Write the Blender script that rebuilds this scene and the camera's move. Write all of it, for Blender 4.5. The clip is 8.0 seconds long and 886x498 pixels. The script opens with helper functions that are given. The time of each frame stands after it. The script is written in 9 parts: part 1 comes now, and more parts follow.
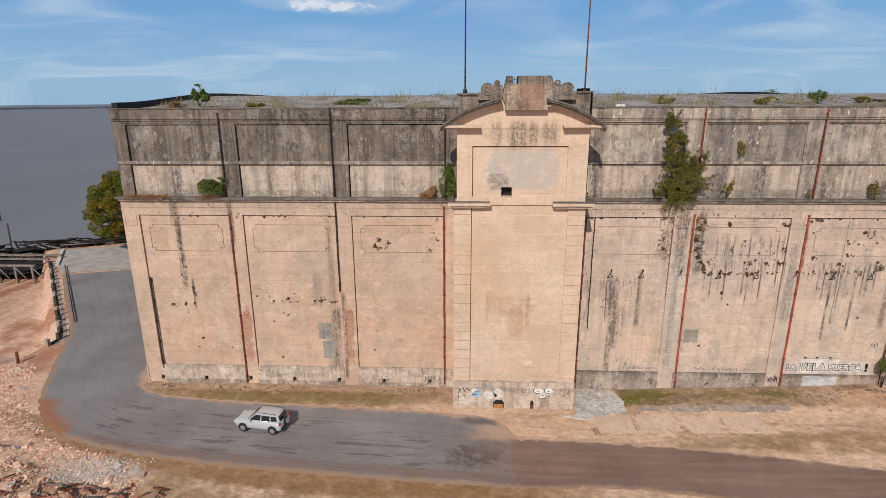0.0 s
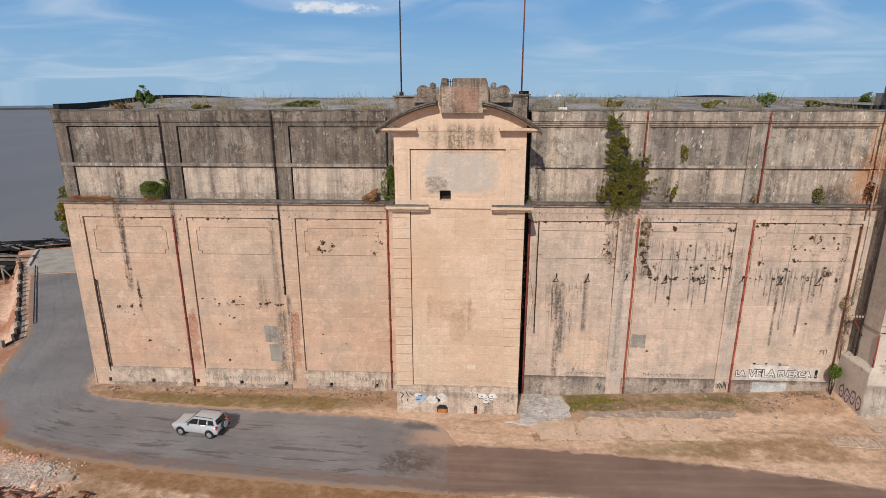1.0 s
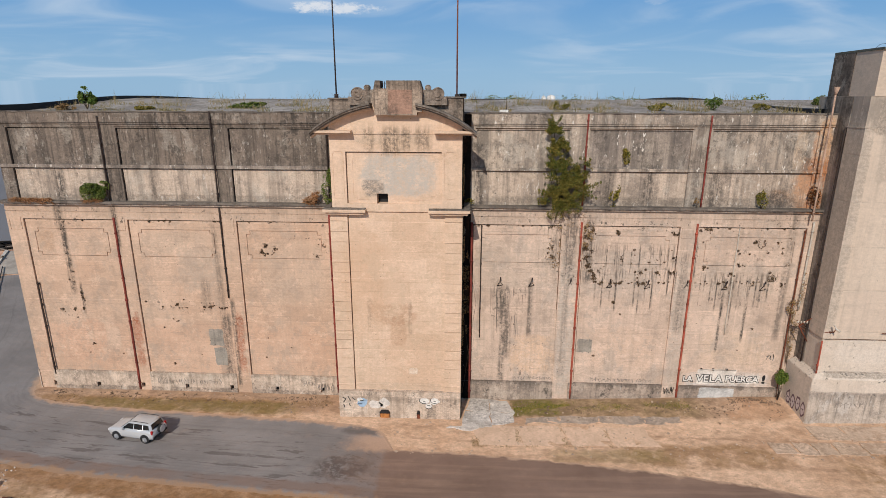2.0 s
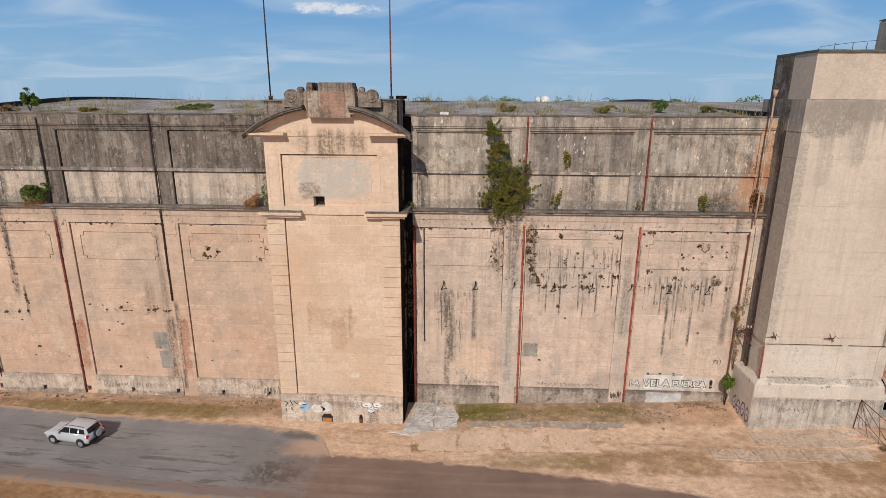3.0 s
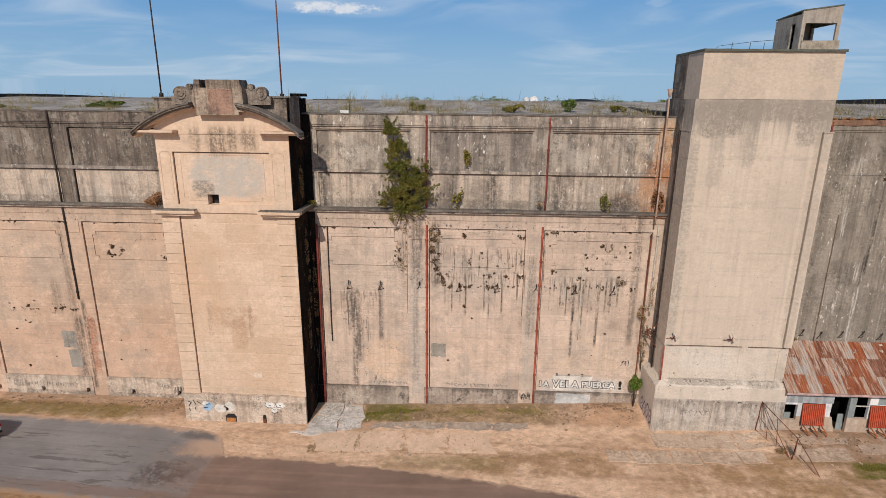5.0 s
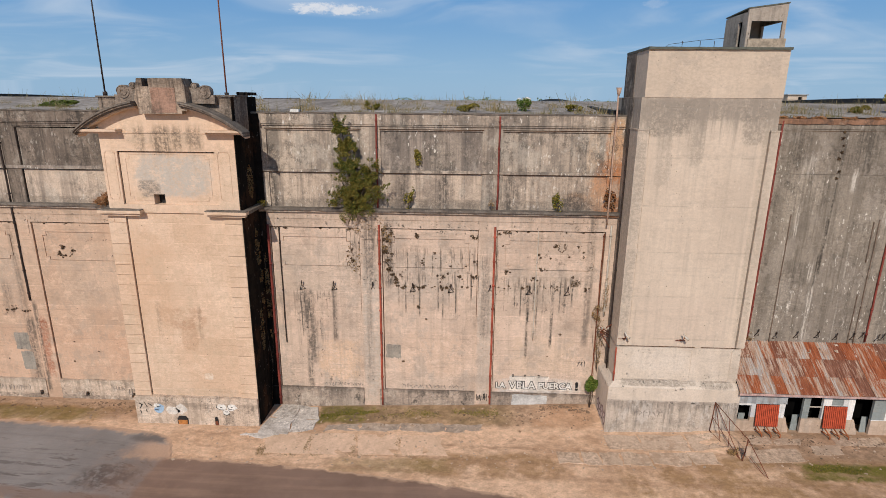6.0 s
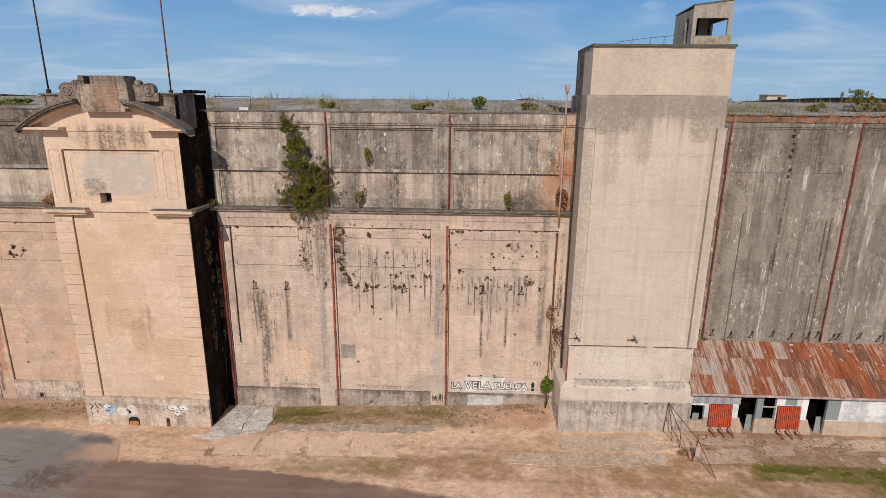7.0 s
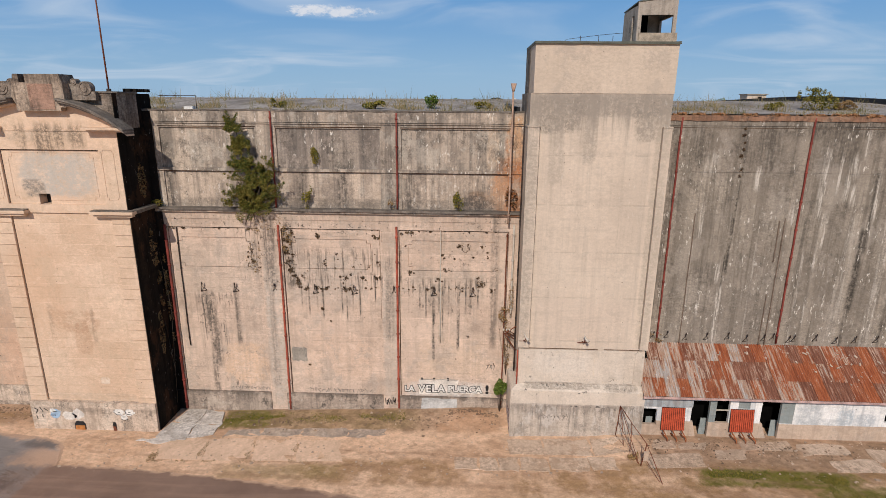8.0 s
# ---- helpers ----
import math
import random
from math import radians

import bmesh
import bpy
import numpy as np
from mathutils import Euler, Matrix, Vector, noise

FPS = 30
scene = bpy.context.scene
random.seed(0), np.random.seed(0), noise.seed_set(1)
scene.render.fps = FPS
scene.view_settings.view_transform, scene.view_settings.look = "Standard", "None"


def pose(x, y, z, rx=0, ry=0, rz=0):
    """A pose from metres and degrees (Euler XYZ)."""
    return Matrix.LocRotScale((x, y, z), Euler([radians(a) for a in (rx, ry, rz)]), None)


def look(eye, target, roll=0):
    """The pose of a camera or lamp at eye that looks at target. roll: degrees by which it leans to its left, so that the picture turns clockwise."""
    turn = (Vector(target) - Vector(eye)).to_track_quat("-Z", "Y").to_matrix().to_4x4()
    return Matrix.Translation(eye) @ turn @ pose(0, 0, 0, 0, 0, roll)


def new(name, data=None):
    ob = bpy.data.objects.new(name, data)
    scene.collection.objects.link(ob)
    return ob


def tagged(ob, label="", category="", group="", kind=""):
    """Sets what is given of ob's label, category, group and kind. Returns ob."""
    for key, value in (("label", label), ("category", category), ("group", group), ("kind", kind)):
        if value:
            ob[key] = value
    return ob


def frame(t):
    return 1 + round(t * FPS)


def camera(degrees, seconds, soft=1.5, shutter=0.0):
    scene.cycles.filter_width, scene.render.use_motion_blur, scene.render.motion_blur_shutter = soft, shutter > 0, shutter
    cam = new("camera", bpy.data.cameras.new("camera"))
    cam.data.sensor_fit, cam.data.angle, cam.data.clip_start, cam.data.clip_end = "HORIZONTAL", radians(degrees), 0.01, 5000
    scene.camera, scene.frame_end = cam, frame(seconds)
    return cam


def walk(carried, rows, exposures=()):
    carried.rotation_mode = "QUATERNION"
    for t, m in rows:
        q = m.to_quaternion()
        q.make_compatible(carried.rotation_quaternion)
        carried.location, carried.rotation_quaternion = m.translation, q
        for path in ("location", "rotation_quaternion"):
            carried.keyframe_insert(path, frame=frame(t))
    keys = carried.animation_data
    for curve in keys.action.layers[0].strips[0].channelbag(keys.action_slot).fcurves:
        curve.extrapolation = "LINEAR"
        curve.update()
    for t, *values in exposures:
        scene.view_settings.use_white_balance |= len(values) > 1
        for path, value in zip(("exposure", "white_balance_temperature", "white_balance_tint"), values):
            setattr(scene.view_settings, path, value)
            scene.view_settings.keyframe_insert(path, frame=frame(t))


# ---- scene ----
# ---------------------------------------------------------------- camera
cam = camera(77.86, 8.0, 0.7)
PATH = [  # seconds, x, y, z, yaw, pitch, lean
    (0.0, 0.135, -2.411, 26.990, 2.542, -15.697, 0.256),
    (0.5, 2.651, -2.127, 27.029, 2.608, -15.607, 0.116),
    (1.0, 5.273, -1.789, 27.021, 2.794, -15.514, 0.052),
    (1.5, 7.731, -1.450, 27.070, 2.752, -15.480, -0.097),
    (3.0, 15.169, -0.430, 27.294, 2.832, -15.401, -0.229),
    (3.5, 17.526, -0.246, 27.263, 2.997, -15.353, -0.293),
    (4.0, 19.508, -0.097, 27.322, 2.891, -15.449, -0.359),
    (4.5, 21.364, 0.050, 27.266, 2.809, -15.427, -0.462),
    (6.0, 27.002, 0.796, 27.057, 2.510, -15.281, -0.480),
    (6.5, 28.907, 1.019, 26.920, 2.437, -15.174, -0.471),
    (7.0, 30.819, 1.247, 26.806, 2.381, -15.117, -0.470),
    (7.5, 32.800, 1.618, 26.733, 2.349, -15.104, -0.444),
    (8.0, 34.796, 2.123, 26.727, 2.288, -15.103, -0.422),
]


def eye_pose(x, y, z, yaw, pitch, lean):
    a, b = radians(yaw), radians(pitch)
    way = Vector((-math.sin(a) * math.cos(b), math.cos(a) * math.cos(b), math.sin(b)))
    return look(Vector((x, y, z)), Vector((x, y, z)) + way, -lean)


walk(cam, [(r[0], eye_pose(*r[1:])) for r in PATH], [(0.0, -0.06, 6400, 10), (3.5, -0.08, 6500, 10), (8.0, -0.09, 6540, 12)])

# ---------------------------------------------------------------- sky and sun
SUN_WAY = Vector((0.85, 4.2, -3.2)).normalized()
sun_elev = math.asin(-SUN_WAY.z)
sun_azim = math.atan2(-SUN_WAY.x, -SUN_WAY.y)

sun = new("sun", bpy.data.lights.new("sun", "SUN"))
sun.data.energy, sun.data.angle, sun.data.color = 3.6, radians(0.6), (1.0, 0.915, 0.805)
sun.rotation_euler = SUN_WAY.to_track_quat("-Z", "Y").to_euler()
sun.location = (-20, -60, 80)
# ---------------------------------------------------------------- node helper
class Graph:
    """Small helper that writes shader nodes."""

    def __init__(self, tree):
        self.t = tree
        tree.nodes.clear()

    def node(self, kind, **props):
        n = self.t.nodes.new(kind)
        for k, v in props.items():
            if k == "operation":
                n.operation = v
            elif k == "blend_type":
                n.blend_type = v
            elif k == "data_type":
                n.data_type = v
            elif k == "sky_type":
                n.sky_type = v
            elif k == "feature":
                n.feature = v
        return n

    def put(self, sock, v):
        if isinstance(v, bpy.types.NodeSocket):
            self.t.links.new(v, sock)
        elif isinstance(v, (tuple, list)) and len(v) == 3 and sock.type == "RGBA":
            sock.default_value = (*v, 1)
        else:
            sock.default_value = v

    def math(self, op, a, b=0.0, c=None):
        n = self.node("ShaderNodeMath", operation=op)
        self.put(n.inputs[0], a)
        self.put(n.inputs[1], b)
        if c is not None:
            self.put(n.inputs[2], c)
        return n.outputs[0]

    def mix(self, f, a, b, blend="MIX"):
        n = self.node("ShaderNodeMix", data_type="RGBA", blend_type=blend)
        self.put(n.inputs[0], f)
        self.put(n.inputs[6], a)
        self.put(n.inputs[7], b)
        return n.outputs[2]

    def ramp(self, v, lo, hi, a=0.0, b=1.0):
        n = self.node("ShaderNodeMapRange")
        n.interpolation_type = "SMOOTHSTEP"
        self.put(n.inputs[0], v)
        for i, q in zip((1, 2, 3, 4), (lo, hi, a, b)):
            self.put(n.inputs[i], q)
        return n.outputs[0]

    def coords(self):
        return self.node("ShaderNodeTexCoord").outputs["Object"]

    def scaled(self, co, sx, sy, sz, off=(0, 0, 0)):
        n = self.node("ShaderNodeMapping")
        self.put(n.inputs["Vector"], co)
        n.inputs["Scale"].default_value = (sx, sy, sz)
        n.inputs["Location"].default_value = off
        return n.outputs[0]

    def noise(self, co, scale, detail=4.0, rough=0.55, dist=0.0):
        n = self.node("ShaderNodeTexNoise")
        self.put(n.inputs["Vector"], co)
        n.inputs["Scale"].default_value = scale
        n.inputs["Detail"].default_value = detail
        n.inputs["Roughness"].default_value = rough
        n.inputs["Distortion"].default_value = dist
        return n.outputs["Fac"]

    def cells(self, co, scale, feature="F1", jitter=1.0):
        n = self.node("ShaderNodeTexVoronoi", feature=feature)
        self.put(n.inputs["Vector"], co)
        n.inputs["Scale"].default_value = scale
        n.inputs["Randomness"].default_value = jitter
        return n.outputs["Distance"]

    def xyz(self, co):
        n = self.node("ShaderNodeSeparateXYZ")
        self.put(n.inputs[0], co)
        return n.outputs

    def window(self, v, a, b, soft):
        """1 between a and b, falling off to 0 over soft outside."""
        return self.math("MULTIPLY", self.ramp(v, a - soft, a), self.ramp(v, b, b + soft, 1.0, 0.0))

    def finish(self, colour, rough=0.85, height=None, bump=0.3, dist=0.02, metal=0.0, spec=0.3):
        p = self.node("ShaderNodeBsdfPrincipled")
        self.put(p.inputs["Base Color"], colour)
        self.put(p.inputs["Roughness"], rough)
        self.put(p.inputs["Metallic"], metal)
        p.inputs["Specular IOR Level"].default_value = spec
        if height is not None:
            b = self.node("ShaderNodeBump")
            b.inputs["Strength"].default_value = bump
            b.inputs["Distance"].default_value = dist
            self.put(b.inputs["Height"], height)
            self.t.links.new(b.outputs[0], p.inputs["Normal"])
        o = self.node("ShaderNodeOutputMaterial")
        self.t.links.new(p.outputs[0], o.inputs[0])
        return p


def material(name):
    m = bpy.data.materials.new(name)
    m.use_nodes = True
    return m, Graph(m.node_tree)


def plain(name, col, rough=0.7, metal=0.0, vary=0.25, scale=3.0, spec=0.3, bump=0.15):
    """A simple surface with fine and coarse variation."""
    m, g = material(name)
    co = g.coords()
    n1, n2 = g.noise(co, scale), g.noise(co, scale * 9)
    v = g.math("ADD", g.math("MULTIPLY", n1, 0.6), g.math("MULTIPLY", n2, 0.4))
    dark = tuple(c * (1 - vary) for c in col)
    lite = tuple(min(1, c * (1 + vary)) for c in col)
    g.finish(g.mix(g.ramp(v, 0.3, 0.7), dark, lite), rough, n2, bump, 0.01, metal, spec)
    return m


# ---------------------------------------------------------------- sky
world = bpy.data.worlds.new("world")
scene.world = world
world.use_nodes = True
wg = Graph(world.node_tree)
sky = wg.node("ShaderNodeTexSky", sky_type="NISHITA")
sky.sun_disc = False
sky.sun_elevation, sky.sun_rotation = sun_elev, sun_azim
sky.altitude, sky.air_density, sky.dust_density, sky.ozone_density = 30, 1.0, 0.3, 3.0
gen = wg.node("ShaderNodeTexCoord").outputs["Generated"]
gx, gy, gz = wg.xyz(gen)
# thin high streaks and one small bright cumulus
flat = wg.node("ShaderNodeCombineXYZ")
up = wg.math("MAXIMUM", gz, 0.02)
wg.put(flat.inputs[0], wg.math("DIVIDE", gx, wg.math("ADD", up, 0.12)))
wg.put(flat.inputs[1], wg.math("DIVIDE", gy, wg.math("ADD", up, 0.12)))
wisp = wg.noise(wg.scaled(flat.outputs[0], 0.7, 1.0, 1.0), 1.15, 5.0, 0.5, 0.9)
veil = wg.noise(wg.scaled(flat.outputs[0], 0.4, 0.6, 1.0, (3.1, 0.4, 0)), 0.8, 3.0, 0.5)
thin = wg.math("MULTIPLY", wg.ramp(wisp, 0.42, 0.74), wg.ramp(veil, 0.3, 0.6))
az = wg.math("ARCTAN2", gx, gy)
puffn = wg.noise(wg.scaled(gen, 1, 1, 2.2), 34.0, 6.0, 0.68)
pd = wg.math("ADD", wg.math("POWER", wg.math("DIVIDE", wg.math("ADD", az, 0.232), 0.062), 2.0),
             wg.math("POWER", wg.math("DIVIDE", wg.math("SUBTRACT", gz, 0.1415), 0.0095), 2.0))
puff = wg.math("MULTIPLY", wg.ramp(wg.math("ADD", pd, wg.math("MULTIPLY", wg.math("SUBTRACT", puffn, 0.5), 5.0)), 0.2, 1.5, 1.0, 0.0), 0.65)
pd2 = wg.math("ADD", wg.math("POWER", wg.math("DIVIDE", wg.math("SUBTRACT", az, 0.295), 0.016), 2.0),
              wg.math("POWER", wg.math("DIVIDE", wg.math("SUBTRACT", gz, 0.147), 0.006), 2.0))
puff = wg.math("MAXIMUM", puff, wg.math("MULTIPLY", wg.ramp(wg.math("ADD", pd2, wg.math("MULTIPLY", wg.math("SUBTRACT", puffn, 0.5), 5.0)), 0.2, 1.5, 1.0, 0.0), 0.14))
air = wg.mix(wg.ramp(gz, 0.0, 0.22), (3.35, 5.7, 8.25), (1.2, 3.7, 7.7))
blue = wg.mix(wg.ramp(gz, 0.10, 0.5, 0.9, 0.0), sky.outputs[0], air)
pale = wg.mix(wg.math("MULTIPLY", thin, 0.72), blue, (6.6, 7.9, 9.4))
pale = wg.mix(puff, pale, (11.0, 10.8, 10.6))
bg = wg.node("ShaderNodeBackground")
wg.put(bg.inputs[0], pale)
bg.inputs[1].default_value = 0.085
wo = wg.node("ShaderNodeOutputWorld")
world.node_tree.links.new(bg.outputs[0], wo.inputs[0])


# ---------------------------------------------------------------- materials
def stain_mask(g, X, Z, n, marks):
    """Dark runs of damp: each mark is x, half width, lower z, upper z, strength."""
    total = None
    for x, w, za, zb, s in marks:
        d = g.math("DIVIDE", g.math("ABSOLUTE", g.math("SUBTRACT", X, x)), w)
        side = g.ramp(g.math("ADD", d, g.math("MULTIPLY", g.math("SUBTRACT", n, 0.5), 2.2)), 0.35, 1.15, 1.0, 0.0)
        one = g.math("MULTIPLY", g.math("MULTIPLY", side, g.window(Z, za, zb, 0.8)), s)
        total = one if total is None else g.math("MAXIMUM", total, one)
    return total


def render_coat(name, lite, mid, dirt, streak=0.4, blotch=0.35, marks=(), spots=(), courses=0.0, grime=(0.055, 0.05, 0.045),
                fine=0.5, peel=0.0, peelcol=(0.5, 0.45, 0.38), scuff=0.35, scuffcol=(0.36, 0.31, 0.265), runs_from=None, boards=0.0, patches=(), spec=0.15,
                mottle=0.24, bands=0.0, flecks=0.0, lichen=0.0, lichencol=(0.05, 0.045, 0.04), limes=(), lift_dark=0.7):
    """Old lime render: broad tone changes, scuffed patches, vertical runs, fine grain, pitting and faint lift lines."""
    m, g = material(name)
    co = g.coords()
    X, Y, Z = g.xyz(co)
    broad = g.noise(co, 0.16, 5.0, 0.6)
    medium = g.noise(co, 0.9, 7.0, 0.68)
    scuffs = g.noise(g.scaled(co, 1, 1, 0.8, (4, 1, 6)), 0.5, 12.0, 0.78)
    flake = g.noise(g.scaled(co, 1, 1, 1.3, (14, 1, 3)), 0.65, 12.0, 0.76)
    grain = g.noise(co, 9.0, 6.0, 0.72)
    speck = g.noise(g.scaled(co, 1, 1, 1, (7, 7, 7)), 4.5, 8.0, 0.78)
    runs = g.noise(g.scaled(co, 1.3, 1.3, 0.055), 1.6, 7.0, 0.66)
    runs2 = g.noise(g.scaled(co, 4.2, 4.2, 0.16, (5, 2, 1)), 1.4, 6.0, 0.66)
    flat_runs = g.noise(g.scaled(co, 0.12, 0.12, 1.5), 1.5, 6.0, 0.65)
    col = g.mix(g.ramp(broad, 0.32, 0.68), mid, lite)
    if bands:
        cols = g.noise(g.scaled(co, 1.0, 1.0, 0.03, (2, 0, 9)), 0.75, 3.0, 0.55)
        col = g.mix(g.math("MULTIPLY", g.ramp(cols, 0.5, 0.62), bands), col, dirt)
        col = g.mix(g.math("MULTIPLY", g.ramp(cols, 0.46, 0.36), bands * 0.8), col, tuple(min(1.0, c * 1.25) for c in lite))
    plate = None
    if boards:
        cv = g.node("ShaderNodeCombineXYZ")
        g.put(cv.inputs[0], X)
        g.put(cv.inputs[1], g.math("ADD", Z, g.math("MULTIPLY", medium, 0.05)))
        br = g.node("ShaderNodeTexBrick")
        g.put(br.inputs["Vector"], cv.outputs[0])
        br.inputs["Color1"].default_value, br.inputs["Color2"].default_value, br.inputs["Mortar"].default_value = (0.3, 0.3, 0.3, 1), (0.7, 0.7, 0.7, 1), (0.5, 0.5, 0.5, 1)
        br.inputs["Scale"].default_value, br.inputs["Mortar Size"].default_value = 1.0, 0.0
        br.inputs["Brick Width"].default_value, br.inputs["Row Height"].default_value = 2.7, boards
        plate = g.ramp(br.outputs["Color"], 0.3, 0.7)
        col = g.mix(g.math("MULTIPLY", plate, 0.26), col, dirt)
        seam = g.ramp(g.math("ABSOLUTE", g.math("SUBTRACT", g.math("FRACT", g.math("DIVIDE", g.math("ADD", Z, g.math("MULTIPLY", medium, 0.05)), boards)), 0.97)), 0.0, 0.03, 1.0, 0.0)
        col = g.mix(g.math("MULTIPLY", g.math("MULTIPLY", seam, g.ramp(medium, 0.4, 0.6)), 0.6), col, tuple(min(1.0, c * 1.3) for c in lite))
    col = g.mix(g.math("MULTIPLY", g.ramp(medium, 0.5, 0.7), blotch), col, dirt)
    for px, pz, rx, rz, pcol, amount in patches:
        d2 = g.math("ADD", g.math("POWER", g.math("DIVIDE", g.math("SUBTRACT", X, px), rx), 4.0), g.math("POWER", g.math("DIVIDE", g.math("SUBTRACT", Z, pz), rz), 4.0))
        d2 = g.math("ADD", d2, g.math("MULTIPLY", g.math("SUBTRACT", g.math("ADD", g.math("MULTIPLY", scuffs, 0.6), g.math("MULTIPLY", flake, 0.4)), 0.5), 7.0))
        col = g.mix(g.math("MULTIPLY", g.math("MULTIPLY", g.ramp(d2, 0.2, 1.4, 1.0, 0.0), amount), g.ramp(speck, 0.40, 0.56, 0.3, 1.0)), col, pcol)
    col = g.mix(g.math("MULTIPLY", g.ramp(scuffs, 0.52, 0.575), scuff), col, scuffcol)
    col = g.mix(g.math("MULTIPLY", g.ramp(flake, 0.555, 0.59), scuff * 0.75), col, tuple(min(1.0, c * 1.18) for c in lite))
    col = g.mix(g.math("MULTIPLY", g.ramp(flake, 0.44, 0.40), scuff * 0.7), col, dirt)
    col = g.mix(g.math("MULTIPLY", g.ramp(scuffs, 0.44, 0.34), scuff * 0.5), col, tuple(min(1.0, c * 1.12) for c in lite))
    col = g.mix(g.math("MULTIPLY", g.ramp(flat_runs, 0.54, 0.66), 0.14), col, dirt)
    r = g.math("MULTIPLY", g.ramp(g.math("ADD", g.math("MULTIPLY", runs, 0.6), g.math("MULTIPLY", runs2, 0.4)), 0.47, 0.6), streak)
    col = g.mix(r, col, dirt)
    if runs_from:
        ztop, length, amount = runs_from
        hang = g.math("ADD", g.ramp(Z, ztop - length, ztop), g.math("MULTIPLY", g.math("SUBTRACT", g.math("ADD", runs, runs2), 1.0), 1.6))
        col = g.mix(g.math("MULTIPLY", g.ramp(hang, 0.15, 1.1), g.math("MULTIPLY", g.ramp(Z, ztop, ztop + 0.1, amount, 0.0), g.ramp(scuffs, 0.3, 0.6, 0.45, 1.0))), col, dirt)
    if peel:
        pm = g.math("MULTIPLY", g.ramp(g.noise(g.scaled(co, 1, 1, 0.6, (9, 3, 7)), 0.5, 8.0, 0.68), 0.53, 0.6), peel)
        col = g.mix(pm, col, peelcol)
        white = g.ramp(g.noise(g.scaled(co, 2.4, 2.4, 0.8, (1, 8, 2)), 2.2, 4.0, 0.6), 0.66, 0.70)
        col = g.mix(g.math("MULTIPLY", white, peel), col, (0.62, 0.58, 0.52))
    lines = None
    if courses:
        ph = g.math("FRACT", g.math("DIVIDE", g.math("ADD", Z, g.math("MULTIPLY", medium, 0.05)), courses))
        lines = g.math("MULTIPLY", g.ramp(g.math("ABSOLUTE", g.math("SUBTRACT", ph, 0.5)), 0.0, 0.03, 1.0, 0.0),
                       g.ramp(g.noise(g.scaled(co, 0.5, 0.5, 0.9), 1.2, 6.0, 0.7), 0.45, 0.56))
        col = g.mix(g.math("MULTIPLY", lines, lift_dark), col, dirt)
    # pits and small spalls
    pit = g.ramp(g.cells(g.scaled(co, 1, 1, 1.0), 1.6), 0.05, 0.08, 1.0, 0.0)
    pit = g.math("MULTIPLY", pit, g.ramp(g.noise(co, 0.35, 2.0), 0.47, 0.56))
    col = g.mix(g.math("MULTIPLY", pit, 0.85), col, grime)
    col = g.mix(g.math("MULTIPLY", g.ramp(speck, 0.62, 0.70), 0.55 * fine), col, grime)
    gnaw = g.math("ADD", g.math("MULTIPLY", speck, 0.4), g.math("ADD", g.math("MULTIPLY", runs2, 0.3), g.math("MULTIPLY", flake, 0.3)))
    for xa, xb, za, zb, s in spots:
        zone = g.math("MULTIPLY", g.window(X, xa, xb, 0.7), g.window(Z, za, zb, 0.5))
        blot = g.ramp(g.noise(g.scaled(co, 2.0, 2.0, 1.7, (xa, 0, za)), 1.3, 7.0, 0.7), 0.60, 0.63)
        fall = g.math("MULTIPLY", g.ramp(Z, za, zb, 1.0, 0.0), 0.085)
        drip = g.ramp(g.math("SUBTRACT", g.noise(g.scaled(co, 5.5, 5.5, 0.25, (za, 0, xa)), 1.0, 6.0, 0.68), fall), 0.535, 0.58)
        drip = g.math("MULTIPLY", drip, 1.0 if zb - za > 1.6 else 0.0)
        both = g.math("MULTIPLY", g.math("MULTIPLY", g.math("MAXIMUM", blot, drip), zone), s)
        col = g.mix(both, col, grime)
    if marks:
        k = stain_mask(g, X, Z, g.math("ADD", g.math("MULTIPLY", medium, 0.35), g.math("ADD", g.math("MULTIPLY", flake, 0.4), g.math("MULTIPLY", runs2, 0.25))), marks)
        col = g.mix(g.math("MULTIPLY", k, 0.25), col, dirt)
        col = g.mix(g.math("MULTIPLY", k, g.ramp(gnaw, 0.44, 0.55)), col, grime)
    if limes:
        k = stain_mask(g, X, Z, g.math("ADD", g.math("MULTIPLY", flake, 0.5), g.math("MULTIPLY", runs2, 0.5)), limes)
        trickle = g.noise(g.scaled(co, 5.5, 5.5, 0.45, (8, 0, 3)), 1.0, 7.0, 0.72)
        col = g.mix(g.math("MULTIPLY", k, g.ramp(trickle, 0.47, 0.56, 0.12, 0.95)), col, (0.62, 0.565, 0.495))
    col = g.mix(g.math("MULTIPLY", g.ramp(grain, 0.4, 0.7), fine * 0.4), col, dirt)
    if lichen:
        crust = g.noise(g.scaled(co, 1.0, 1.0, 0.75, (17, 5, 23)), 0.95, 13.0, 0.82)
        where = g.ramp(g.noise(g.scaled(co, 1.0, 1.0, 0.6, (6, 2, 15)), 0.4, 5.0, 0.65), 0.4, 0.6, 0.25, 1.0)
        col = g.mix(g.math("MULTIPLY", g.math("MULTIPLY", g.ramp(crust, 0.525, 0.575), where), lichen), col, lichencol)
        bare = g.noise(g.scaled(co, 1.0, 1.0, 0.5, (27, 5, 3)), 0.7, 11.0, 0.78)
        col = g.mix(g.math("MULTIPLY", g.ramp(bare, 0.56, 0.61), lichen * 0.6), col, tuple(min(1.0, c * 1.3) for c in lite))
